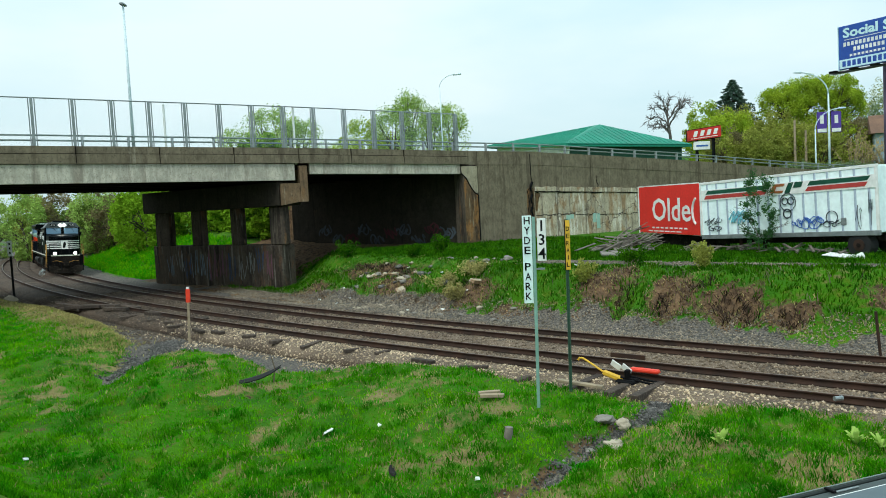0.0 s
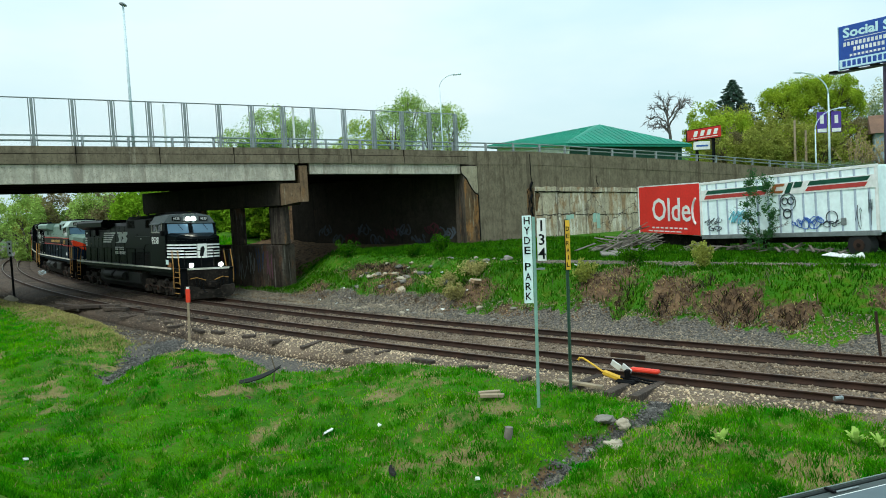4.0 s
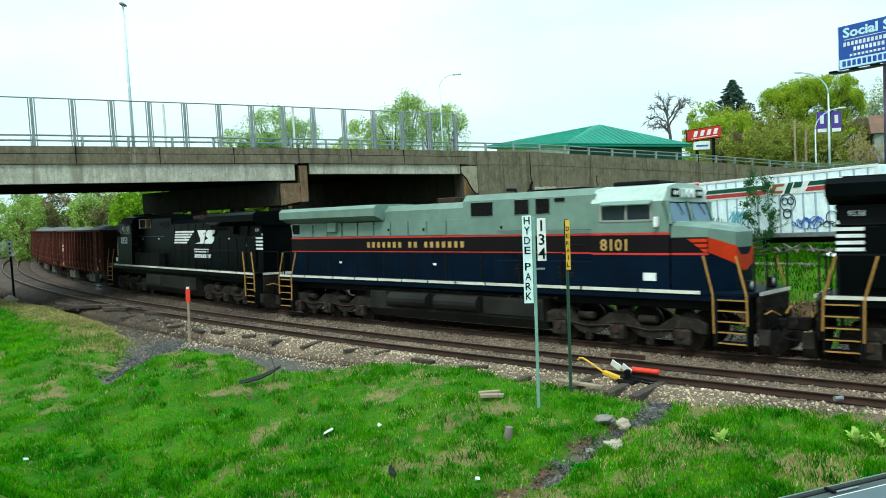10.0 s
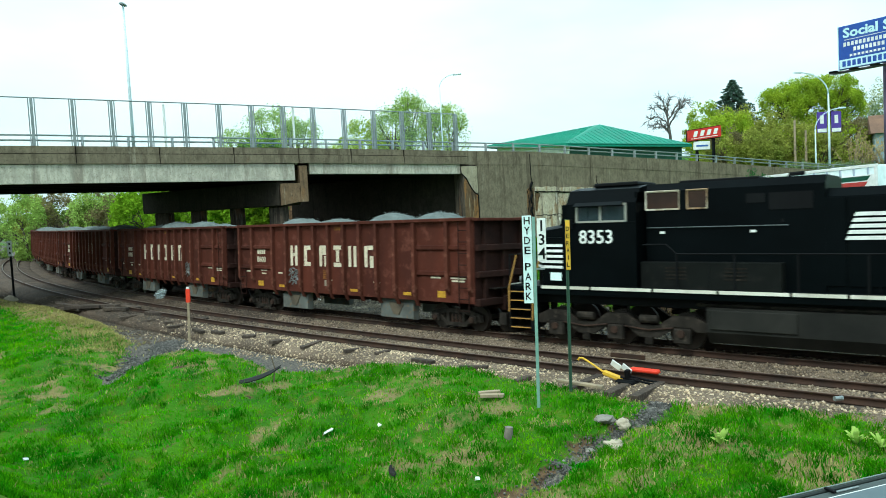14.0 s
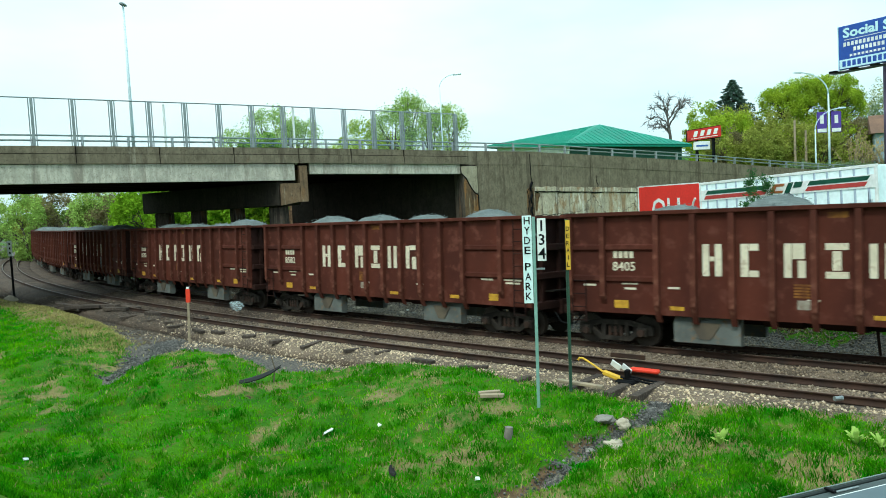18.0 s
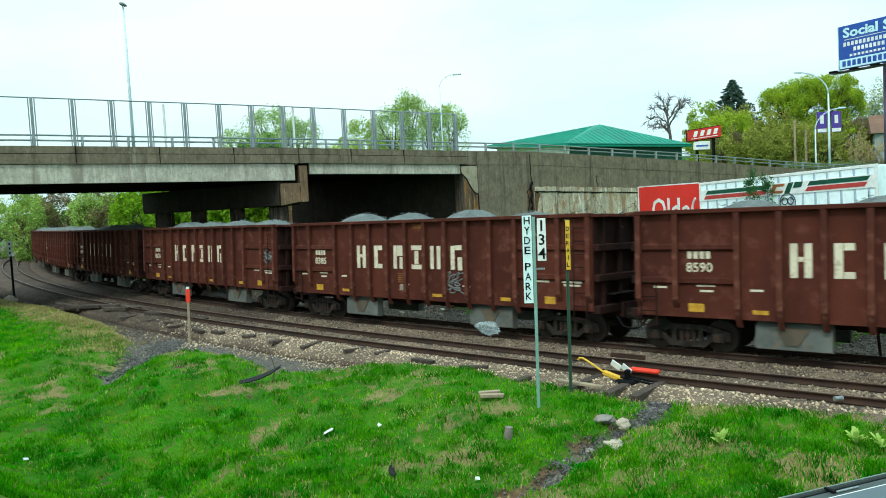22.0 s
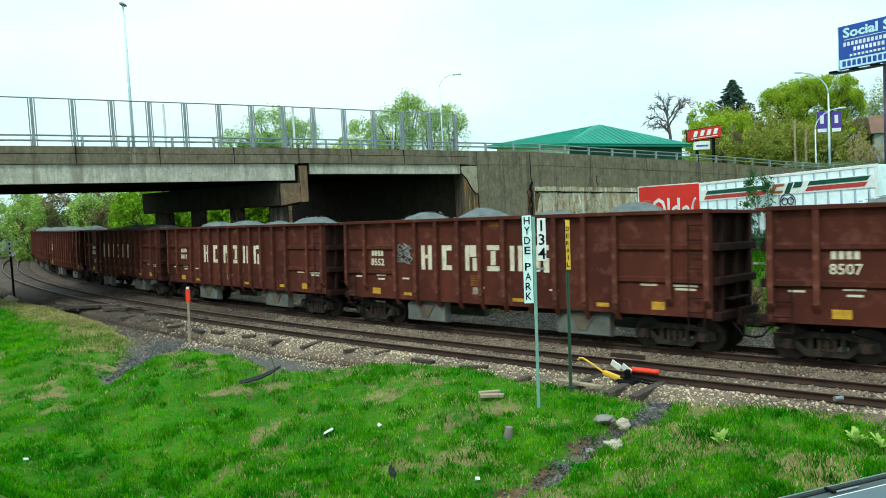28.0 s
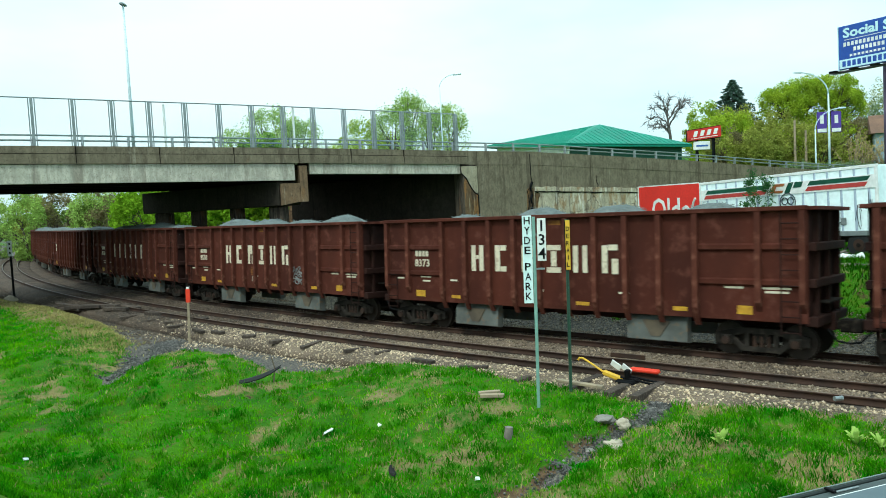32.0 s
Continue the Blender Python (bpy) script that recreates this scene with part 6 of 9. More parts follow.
        part("wiper", rods([(X(3.11), (y0 + y1) / 2, 4.27), (X(2.98), (y0 + y1) / 2 + 0.25, 3.9)], 0.014, 4), M_INK, scr)
    for y in (-1.43, 0.0, 1.43):
        part("windscreen_post", prism(bmesh.new(), [(X(2.92), 3.64), (X(3.05), 3.64), (X(3.23), 4.3), (X(3.1), 4.3)], "y", y - 0.07, y + 0.07), body, e)
    # nose
    noseback, nosemid, nosetip = X(2.98), X(1.98), X(1.45)
    def nose(z0, z1, mm, lb=""):
        part("nose", prism(bmesh.new(), [(noseback, -1.42), (nosemid, -1.25), (nosetip, -0.62), (nosetip, 0.62), (nosemid, 1.25), (noseback, 1.42)], "z", z0, z1), mm, e, lb)
    if two_tone:
        nose(1.76, 2.68, M_NAVY, "navy nose foot")
        for z0, z1, mm in ((2.683, 2.755, M_NAVY), (2.758, 2.815, M_RED), (2.818, 3.25, M_MAROONBLACK)):
            part("nose_band", prism(bmesh.new(), [(noseback, -1.42), (nosemid, -1.25), (nosemid, 1.25), (noseback, 1.42)], "z", z0, z1), mm, e)
        for z0, z1, mm in ((2.683, 2.95, M_NAVY), (2.953, 3.25, body)):
            part("nose_front", prism(bmesh.new(), [(nosemid + 0.003, -1.25), (nosetip, -0.62), (nosetip, 0.62), (nosemid + 0.003, 1.25)], "z", z0, z1), mm, e)

        def overlay(pts, nrm, lb):
            bm = bmesh.new()
            out = [bm.verts.new(Vector(p) + nrm * 0.014) for p in pts]
            inn_ = [bm.verts.new(Vector(p) + nrm * 0.002) for p in pts]
            bm.faces.new(out), bm.faces.new(inn_[::-1])
            for i in range(len(pts)):
                j = (i + 1) % len(pts)
                bm.faces.new((out[i], inn_[i], inn_[j], out[j]))
            bmesh.ops.recalc_face_normals(bm, faces=bm.faces)
            part("nose_chevron", bm, M_ORANGE, e, lb)

        for o in (-1, 1):
            nrm = Vector((0.63, o * (nosetip - nosemid), 0)).normalized()
            overlay([(nosemid, o * 1.25, 3.25), (nosetip, o * 0.62, 3.0), (nosetip, o * 0.62, 2.5), (nosemid, o * 1.25, 2.84)], nrm, "orange-red chevron arm")
        overlay([(nosetip, -0.62, 3.0), (nosetip, -0.3, 2.74), (nosetip, 0.3, 2.74), (nosetip, 0.62, 3.0), (nosetip, 0.62, 2.5), (nosetip, 0.16, 2.3), (nosetip, -0.16, 2.3), (nosetip, -0.62, 2.5)], Vector((1, 0, 0)), "orange-red chevron point")
    else:
        nose(1.76, 3.3, body)
        for i in range(5):
            z = 2.32 + i * 0.17
            for o in (-1, 1):
                bm = prism(bmesh.new(), [(noseback - 0.05 - 0.12 * i * 0, o * 1.43), (nosemid, o * 1.262), (nosetip + 0.01, o * 0.635), (nosetip + 0.012, o * 0.3), (nosetip, o * 0.3), (nosetip - 0.003, o * 0.625), (nosemid, o * 1.252), (noseback - 0.05, o * 1.42)], "z", z, z + 0.085)
                part("nose_stripe", bm, M_WHITE, e, "white nose stripe")
        part("nose_emblem", B(nosetip + 0.005, nosetip + 0.02, -0.28, 0.28, 2.3, 3.1), M_WHITE, e, "white emblem panel with a dark shape")
        part("nose_emblem", prism(bmesh.new(), [(-0.15, 2.4), (0.05, 2.4), (0.15, 2.8), (0.05, 3.0), (-0.1, 2.85)], "x", nosetip + 0.02, nosetip + 0.03), M_INK, e)
    bm = bmesh.new()
    zz = 3.253 if two_tone else 3.303
    ring_ = [(noseback, -1.42), (nosemid, -1.25), (nosetip, -0.62), (nosetip, 0.62), (nosemid, 1.25), (noseback, 1.42)]
    topz = [3.72, 3.62, 3.5, 3.5, 3.62, 3.72]
    inn = [(noseback, -1.2), (nosemid, -0.95), (nosetip - 0.15, -0.45), (nosetip - 0.15, 0.45), (nosemid, 0.95), (noseback, 1.2)]
    a = [bm.verts.new((x, y, zz)) for x, y in ring_]
    b = [bm.verts.new((x, y, z - 0.12)) for (x, y), z in zip(ring_, topz)]
    c = [bm.verts.new((x, y, z)) for (x, y), z in zip(inn, topz)]
    for u, v in ((a, b), (b, c)):
        for i in range(6):
            j = (i + 1) % 6
            bm.faces.new((u[i], u[j], v[j], v[i]))
    bm.faces.new(c), bm.faces.new(a[::-1])
    bmesh.ops.recalc_face_normals(bm, faces=bm.faces)
    part("nose_top", bm, body if two_tone else M_BLACK, e)
    # lamps
    part("headlight_box", BX(3.05, 3.25, -0.45, 0.45, 4.38, 4.68, 0.03), M_ROOFGREY if not two_tone else M_SAGE_ROOF, e)
    for y in (-0.16, 0.16):
        part("headlight", rod(bmesh.new(), (X(3.05), y, 4.53), (X(3.0), y, 4.53), 0.12, 14), M_LAMP if number == "9538" else M_WHITE, e)
    for y in (-0.85, 0.85):
        part("ditch_light", rod(bmesh.new(), (X(0.95), y, 1.92), (X(0.88), y, 1.92), 0.12, 14), M_LAMP if number == "9538" else M_GALV, e, "round ditch light")
        part("ditch_bracket", BX(0.95, 1.1, y - 0.13, y + 0.13, 1.76, 2.06, 0.02), M_INK, e)
    for y in (-0.8, 0.8):
        part("number_board", BX(3.1, 3.14, y - 0.25, y + 0.25, 4.42, 4.66, 0.01), M_INK, e)
        letters("board_numerals", number, 0.13, pose(X(3.09), y, 4.54, 0, 0, 90), M_WHITE, e)
    # pilots, plow, steps and rails at both ends
    for d0, o in ((0.62, 1), (21.73, -1)):
        x = X(d0)
        part("pilot_plate", B(min(x, x - o * 0.12), max(x, x - o * 0.12), -1.15, 1.15, 0.6, 1.64, bevel=0.02), M_GRIME, e)
        part("end_stripe", B(min(x + o * 0.004, x + o * 0.03), max(x + o * 0.004, x + o * 0.03), -1.2, 1.2, 1.68, 1.78), M_SILL, e)
        bm = prism(bmesh.new(), [(-1.38, 0.82), (-1.4, 0.42), (-1.22, 0.2), (-0.95, 0.11), (0.95, 0.11), (1.22, 0.2), (1.4, 0.42), (1.38, 0.82), (0.7, 0.74), (0.55, 0.58), (-0.55, 0.58), (-0.7, 0.74)], "x", min(x + o * 0.02, x + o * 0.3), max(x + o * 0.02, x + o * 0.3))
        part("plow", bm, M_FRAME, e, "dark steel snow plow with rounded corners")
        for y in (-1, 1):
            for h in range(3):
                part("brake_hose", rods([(x + o * 0.02, y * (0.42 + 0.2 * h), 1.3), (x + o * 0.16, y * (0.4 + 0.2 * h), 1.12), (x + o * 0.2, y * (0.36 + 0.2 * h), 0.86), (x + o * 0.1, y * (0.34 + 0.2 * h), 0.74)], 0.032, 6), M_INK, e)
            part("uncoupling_lever", rods([(x + o * 0.1, y * 1.1, 1.2), (x + o * 0.16, y * 0.75, 1.26), (x + o * 0.2, y * 0.25, 1.1)], 0.022, 5), M_GRAB, e)
        coupler(e, X(0) if o > 0 else X(22.35), o)
        for y in (-1, 1):
            for i in range(5):
                z = 0.38 + i * 0.29
                part("step", B(min(x - o * 0.25, x - o * 1.0), max(x - o * 0.25, x - o * 1.0), min(y * 1.12, y * 1.5), max(y * 1.12, y * 1.5), z, z + 0.035), M_GRIME, e)
                part("tread_edge", B(min(x - o * 0.25, x - o * 1.0), max(x - o * 0.25, x - o * 1.0), min(y * 1.5, y * 1.525), max(y * 1.5, y * 1.525), z + 0.002, z + 0.037), M_GRAB, e)
            part("step_side", B(min(x - o * 0.2, x - o * 0.24), max(x - o * 0.2, x - o * 0.24), min(y * 1.1, y * 1.52), max(y * 1.1, y * 1.52), 0.3, 1.66), M_INK, e)
            part("step_side", B(min(x - o * 1.02, x - o * 1.12), max(x - o * 1.02, x - o * 1.12), min(y * 1.1, y * 1.52), max(y * 1.1, y * 1.52), 0.3, 1.66), M_INK, e)
            grab([(x - o * 0.2, y * 1.54, 0.9), (x - o * 0.22, y * 1.55, 1.7), (x - o * 0.5, y * 1.52, 2.75)], e, grabm)
            grab([(x - o * 1.1, y * 1.54, 0.65), (x - o * 1.12, y * 1.55, 1.7), (x - o * 1.4, y * 1.5, 2.75)], e, grabm)
            grab([(x - o * 0.1, y * 1.3, 1.76), (x - o * 0.1, y * 1.3, 2.75), (x - o * 0.1, y * 0.35, 2.75), (x - o * 0.1, y * 0.35, 1.76)], e, M_INK)
    # walkway rails
    for y in (-1.5, 1.5):
        pts = [X(5.7)] + [X(6.6 + 1.62 * i) for i in range(10)]
        for x in pts[1:]:
            part("stanchion", rods([(x, y, 1.62), (x, y, 2.78)], 0.034, 5), M_INK, e)
        part("handrail", rods([(pts[0], y, 3.05), (pts[1] + 0.3, y, 3.05), (pts[1], y, 2.78), (pts[-1], y, 2.78)], 0.024, 5), M_INK, e)
    # underside
    part("fuel_tank", prism(bmesh.new(), [(-1.4, 0.62), (-1.15, 0.3), (1.15, 0.3), (1.4, 0.62), (1.4, 1.3), (-1.4, 1.3)], "x", X({"8101": 15.65, "9538": 15.95, "8353": 14.6}[number]), X(7.4)), M_TANK, e)
    if number != "8353":
        # flat black panel painted as the shaded recess behind the reservoirs
        part("tank_recess", BX(9.9, 14.7, -1.43, -1.38, 0.72, 1.3), M_INK, e)
        for d0 in ((10.0, 12.4) if two_tone else (10.3, 12.6)):
            for y in (-1.42, 1.42):
                w = 2.0 if two_tone else 1.85
                part("air_reservoir", rod(bmesh.new(), (X(d0), y, 1.02), (X(d0 + w), y, 1.02), 0.28, 14), M_TANK, e, "dull grey air reservoir", smooth=False)
    part("battery_box", BX(7.5, 9.8, -1.46, 1.46, 0.7, 1.24, 0.02), M_TANK, e)
    for d0 in (7.9, 8.3, 8.8):
        part("filler_valve", rod(bmesh.new(), (X(d0), -1.3, 1.24), (X(d0), -1.3, 1.36), 0.07, 8), M_RUST, e)
    for dc in ((4.54, 17.96) if number == "8353" else (4.8, 18.5)):
        carriage(0.53, 2.05, 3, 0, e, L / 2 - dc * k, True)
    # lettering on the visible side
    y = side * 1.0
    fl = pose(0, 0, 0) if side < 0 else pose(0, 0, 0, 0, 0, 180)
    def P(d, yy, z):
        return Matrix.Translation((X(d), side * yy, z)) @ fl
    if two_tone:
        letters("road_number", number, 0.36, P(4.75, 1.51, 3.05), M_GOLD, e, bold=True, label="gold road number")
        d = 16.2
        for n in (7, 2, 7):
            for i in range(n):
                part("gold_bar", BX(d - 0.14, d, min(y, y * 1.0) - 0.012, y + 0.012, 2.96, 3.18), M_GOLD, e)
                d -= 0.3
            d -= 0.25
        part("notice_plate", BX(3.4, 3.8, side * 1.51 - 0.005, side * 1.51 + 0.005, 2.02, 2.25), M_WHITE, e)
        for d0 in (5.9, 7.4):
            part("louvre", BX(d0, d0 + 1.0, side * 1.0 - 0.02, side * 1.0 + 0.02, 2.0, 2.5), M_INK, e)
        # chevron edges of the nose paint
        for i in range(3):
            z = 2.83 + 0.14 * i
            xa = X(2.2 + 0.17 * i)
            ch = part("chevron", prism(bmesh.new(), [(xa, z + 0.1), (X(2.0), z + 0.1), (X(2.0), z), (xa + 0.12, z)], "y", -0.004, 0.004), M_ORANGE, e, "orange-red speed stripe")
            ch.matrix_basis = Matrix.Translation((nosemid, side * 1.262, 0)) @ Matrix.Rotation(-side * math.atan2(0.17, 1.0 * k), 4, "Z") @ Matrix.Translation((-nosemid, 0, 0))
    else:
        letters("road_number", number, 0.42, P(4.17 if number == "8353" else 4.62, 1.51, 3.3), M_WHITE, e, bold=True, label="white road number")
        sgn = 1 if side < 0 else -1
        # speed-line emblem: five bars, then two slanted plain shapes
        rev = number == "8353"
        c0 = 13.6
        dd = lambda v: v if not rev else 27.45 - v
        for i in range(5):
            z = 3.12 + i * 0.15
            xa, xb = X(dd(16.6 - 0.05 * i)), X(dd(14.85 - 0.24 * i))
            bm = prism(bmesh.new(), [(xa, z), (xb, z), (xb + sgn * 0.08, z + 0.095), (xa + sgn * 0.05, z + 0.095)], "y", y - 0.014, y + 0.014)
            part("emblem_bar", bm, M_WHITE, e)
        for pts in ([(13.75, 3.12), (12.62, 3.12), (12.3, 3.84), (13.4, 3.84), (13.0, 3.36), (13.05, 3.2)], [(12.52, 3.12), (11.62, 3.12), (11.32, 3.28), (11.3, 3.46), (11.62, 3.54), (11.22, 3.68), (11.22, 3.84), (12.0, 3.84), (12.28, 3.7), (12.3, 3.52), (12.02, 3.4), (12.45, 3.28)]):
            part("emblem_shape", prism(bmesh.new(), [(X(dd(v)), z) for v, z in pts], "y", y - 0.014, y + 0.014), M_WHITE, e, "white slanted emblem block")
        for z, n, w in ((2.74, 7, 0.19), (2.45, 8, 0.19)):
            for i in range(n):
                d0 = 13.9 - i * 0.27
                part("name_bar", prism(bmesh.new(), [(X(dd(d0)), z - 0.1), (X(dd(d0)) + sgn * w, z - 0.1), (X(dd(d0)) + sgn * (w + 0.04), z + 0.1), (X(dd(d0)) + sgn * 0.04, z + 0.1)], "y", y - 0.012, y + 0.012), M_WHITE, e)
        # white bars at the rear corner
        for i in range(5):
            z = 2.85 + i * 0.17
            part("end_stripe", BX(21.3 - 1.1 + 0.09 * (4 - i), 21.3, side * 0.945 - 0.012, side * 0.945 + 0.012, z, z + 0.09), M_WHITE, e)
        brd = part("side_number_board", BX(20.5, 21.15, side * 0.96 - 0.015, side * 0.96 + 0.015, 4.0 - 0.32, 4.0 - 0.1, 0.006), M_INK, e)
        letters("board_numerals", number, 0.14, P(20.83, 0.985, 3.79), M_WHITE, brd)
        part("warning_plate", BX(19.5, 19.8, side * 0.97 - 0.006, side * 0.97 + 0.006, 3.0, 3.12), M_YELLOW, e)
        if number == "9538":
            part("marker_block", BX(2.35, 2.75, side * 1.45 - 0.03, side * 1.45 + 0.03, 1.8, 2.06, 0.01), M_ORANGE_DULL, e, "dull orange block")
        part("notice_plate", BX(2.55, 2.95, side * 1.51 - 0.004, side * 1.51 + 0.004, 1.95, 2.2), M_SIGNWHITE, e)
    return e


def sphere_heap(seed, a, b):
    """The stone load: a low sheet with rounded heaps."""
    rng = np.random.default_rng(seed)
    n, m = 60, 12
    xs, ys = np.linspace(a, b, n), np.linspace(-1.36, 1.36, m)
    gx_, gy_ = np.meshgrid(xs, ys, indexing="ij")
    z = np.full_like(gx_, 3.62)
    for c in (a + 2.8, a + 5.7, a + 9.0, a + 11.8):
        c = c + rng.uniform(-0.3, 0.3)
        hgt = rng.uniform(0.6, 0.84)
        z = np.maximum(z, 3.55 + hgt * (1.0 - ((gx_ - c) / 1.35) ** 2 - (gy_ / 1.6) ** 2 * 0.8))
    z += rng.normal(0, 0.018, z.shape)
    V = np.stack([gx_.ravel(), gy_.ravel(), z.ravel()], 1)
    i = (np.arange(n - 1)[:, None] * m + np.arange(m - 1)[None, :]).ravel()
    return V, np.stack([i, i + m, i + m + 1, i + 1], 1)


CL = 16.33


def gondola(load_seed):
    """A ribbed ballast gondola with a stone load."""
    e = tagged(empty("gondola_car"), "rust-brown ribbed railway gondola heaped with grey stone", "railway car", "gondola cars")
    X = lambda d: CL / 2 - d
    a, b, mid = CL / 2 - 7.5, CL / 2 + 7.5, CL / 2
    for y in (-1, 1):
        ya, yb = min(y * 1.44, y * 1.49), max(y * 1.44, y * 1.49)
        part("side_plate", B(X(b), X(a), ya, yb, 1.03, 3.97), M_CAR, e, "brown steel side with faded paint")
        part("top_chord", B(X(b), X(a), min(y * 1.42, y * 1.66), max(y * 1.42, y * 1.66), 3.9, 4.02, bevel=0.015), M_CAR, e)
        rib_long = rib_short = None
        for d in [mid + o * v for v in (0.5, 1.5, 2.52, 3.57, 4.63, 6.31, 7.4) for o in (-1, 1)]:
            low = 0.82 if abs(d - mid) < 5 else 1.18
            key = rib_long if low < 1 else rib_short
            if key is None:
                bm = prism(bmesh.new(), [(y * 1.49, low + 0.1), (y * 1.65, low + 0.35), (y * 1.65, 3.9), (y * 1.49, 3.9)] if low > 1 else [(y * 1.35, low), (y * 1.42, low), (y * 1.65, low + 0.5), (y * 1.65, 3.9), (y * 1.49, 3.9), (y * 1.49, 1.2)], "x", -0.075, 0.075)
                key = part("rib", bm, M_RIB, e)
                key.matrix_basis = pose(X(d), 0, 0)
                if low < 1:
                    rib_long = key
                else:
                    rib_short = key
            else:
                share("rib", key, pose(X(d), 0, 0), e)
        for d0, d1 in ((mid - 7.32, mid - 6.39), (mid - 6.23, mid - 4.71), (mid + 4.71, mid + 6.23), (mid + 6.39, mid + 7.32)):
            for z in (2.05, 2.98):
                if y > 0:
                    continue
                part("cross_bar", prism(bmesh.new(), [(y * 1.49, z - 0.12), (y * 1.57, z - 0.06), (y * 1.57, z + 0.06), (y * 1.49, z + 0.1)], "x", X(d1) , X(d0)), M_CAR, e)
        # chutes under the floor
        for d0 in (mid - 4.26, mid + 2.41):
            part("chute_door", prism(bmesh.new(), [(y * 1.15, 0.24), (y * 1.3, 0.28), (y * 1.3, 0.86), (y * 1.0, 1.1), (y * 1.0, 0.24)], "x", X(d0 + 1.85), X(d0)), M_CHUTE, e, "dusty grey discharge chute")
            part("chute_funnel", prism(bmesh.new(), [(X(d0 + 1.35), 0.86), (X(d0 + 1.1), 0.4), (X(d0 + 0.8), 0.4), (X(d0 + 0.5), 0.86)], "y", min(y * 1.305, y * 1.33), max(y * 1.305, y * 1.33)), M_CHUTE_STAIN, e, "rust-stained chute face")
        if y > 0:
            continue
        for d0, w, z0, z1 in ((mid - 6.13, 0.4, 1.19, 1.42), (mid - 4.35, 0.42, 1.19, 1.31), (mid - 1.25, 0.46, 1.19, 1.3), (mid + 3.88, 0.4, 1.19, 1.3), (mid + 5.55, 0.44, 1.19, 1.42)):
            part("yellow_reflector", B(X(d0 + w), X(d0), y * 1.49 - 0.008, y * 1.49 + 0.008, z0, z1), M_REFLECTOR, e, "dirty amber reflector plate")
        for d0, w, z in ((mid + 5.25, 0.5, 1.92), (mid + 5.3, 0.36, 1.77), (mid + 6.6, 0.4, 1.85), (mid + 4.0, 0.33, 1.82), (mid + 0.4, 0.3, 1.6), (mid - 7.1, 0.75, 1.9), (mid - 7.05, 0.6, 1.8), (mid - 5.9, 0.5, 1.9), (mid - 2.6, 0.35, 1.62)):
            part("stencil_bar", B(X(d0 + w), X(d0), y * 1.49 - 0.006, y * 1.49 + 0.006, z - 0.03, z + 0.03), M_CREAM, e)
        # worn orange stencil lines, a pale data plate below them, and one orange mark under the chord
        for k in range(5):
            part("stencil_bar", B(-1.0, -0.52 - 0.07 * (k % 2), y * 1.49 - 0.006, y * 1.49 + 0.006, 1.66 + 0.075 * k, 1.71 + 0.075 * k), M_STENCIL, e, "worn orange stencil line")
        part("data_plate", B(-0.92, -0.6, y * 1.49 - 0.007, y * 1.49 + 0.007, 1.36, 1.6), M_STENCIL_PALE, e, "faded pale data plate")
        part("stencil_bar", B(-0.2, 0.26, y * 1.49 - 0.006, y * 1.49 + 0.006, 3.68, 3.83), M_STENCIL, e, "worn orange stencil line")
        # plain cream blocks where the owner's name is painted
        for v, pieces in ((3.08, ((-0.26, -0.08, -0.44, 0.44), (0.08, 0.26, -0.44, 0.44), (-0.06, 0.06, -0.03, 0.1))), (2.08, ((-0.24, -0.04, -0.44, 0.44), (-0.02, 0.22, 0.26, 0.44), (-0.02, 0.22, -0.44, -0.27))), (0.98, ((-0.25, -0.07, -0.44, 0.44), (-0.05, 0.24, 0.04, 0.44), (0.08, 0.26, -0.44, 0.0))),
                          (0.0, ((-0.26, 0.26, 0.27, 0.44), (-0.26, 0.26, -0.44, -0.27), (-0.1, 0.1, -0.24, 0.24))), (-0.96, ((-0.25, -0.08, -0.42, 0.42), (0.08, 0.25, -0.42, 0.42))), (-1.98, ((-0.27, -0.08, -0.42, 0.42), (-0.06, 0.26, 0.27, 0.44), (0.06, 0.27, -0.44, 0.02)))):
            for x0, x1, z0, z1 in pieces:
                part("name_block", B(x0 - v, x1 - v, y * 1.49 - 0.007, y * 1.49 + 0.007, 2.615 + z0, 2.615 + z1), M_CREAM, e, "worn plain cream block")
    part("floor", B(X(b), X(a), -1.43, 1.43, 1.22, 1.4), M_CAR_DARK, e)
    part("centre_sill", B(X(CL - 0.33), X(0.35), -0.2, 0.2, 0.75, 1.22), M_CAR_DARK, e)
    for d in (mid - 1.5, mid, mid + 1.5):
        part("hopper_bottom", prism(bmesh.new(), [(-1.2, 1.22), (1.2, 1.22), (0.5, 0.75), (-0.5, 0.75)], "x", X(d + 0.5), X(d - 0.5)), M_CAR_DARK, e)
    for d, o in ((a, 1), (b, -1)):
        x = X(d)
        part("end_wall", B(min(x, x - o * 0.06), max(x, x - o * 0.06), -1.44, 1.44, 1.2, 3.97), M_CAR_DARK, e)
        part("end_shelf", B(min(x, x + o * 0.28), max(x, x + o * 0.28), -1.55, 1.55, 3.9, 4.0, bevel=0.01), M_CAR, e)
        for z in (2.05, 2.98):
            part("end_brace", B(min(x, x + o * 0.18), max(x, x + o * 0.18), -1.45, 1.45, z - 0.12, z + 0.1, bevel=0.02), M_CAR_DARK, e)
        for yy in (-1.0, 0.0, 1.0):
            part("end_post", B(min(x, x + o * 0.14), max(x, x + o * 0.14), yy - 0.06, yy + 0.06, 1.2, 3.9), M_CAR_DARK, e)
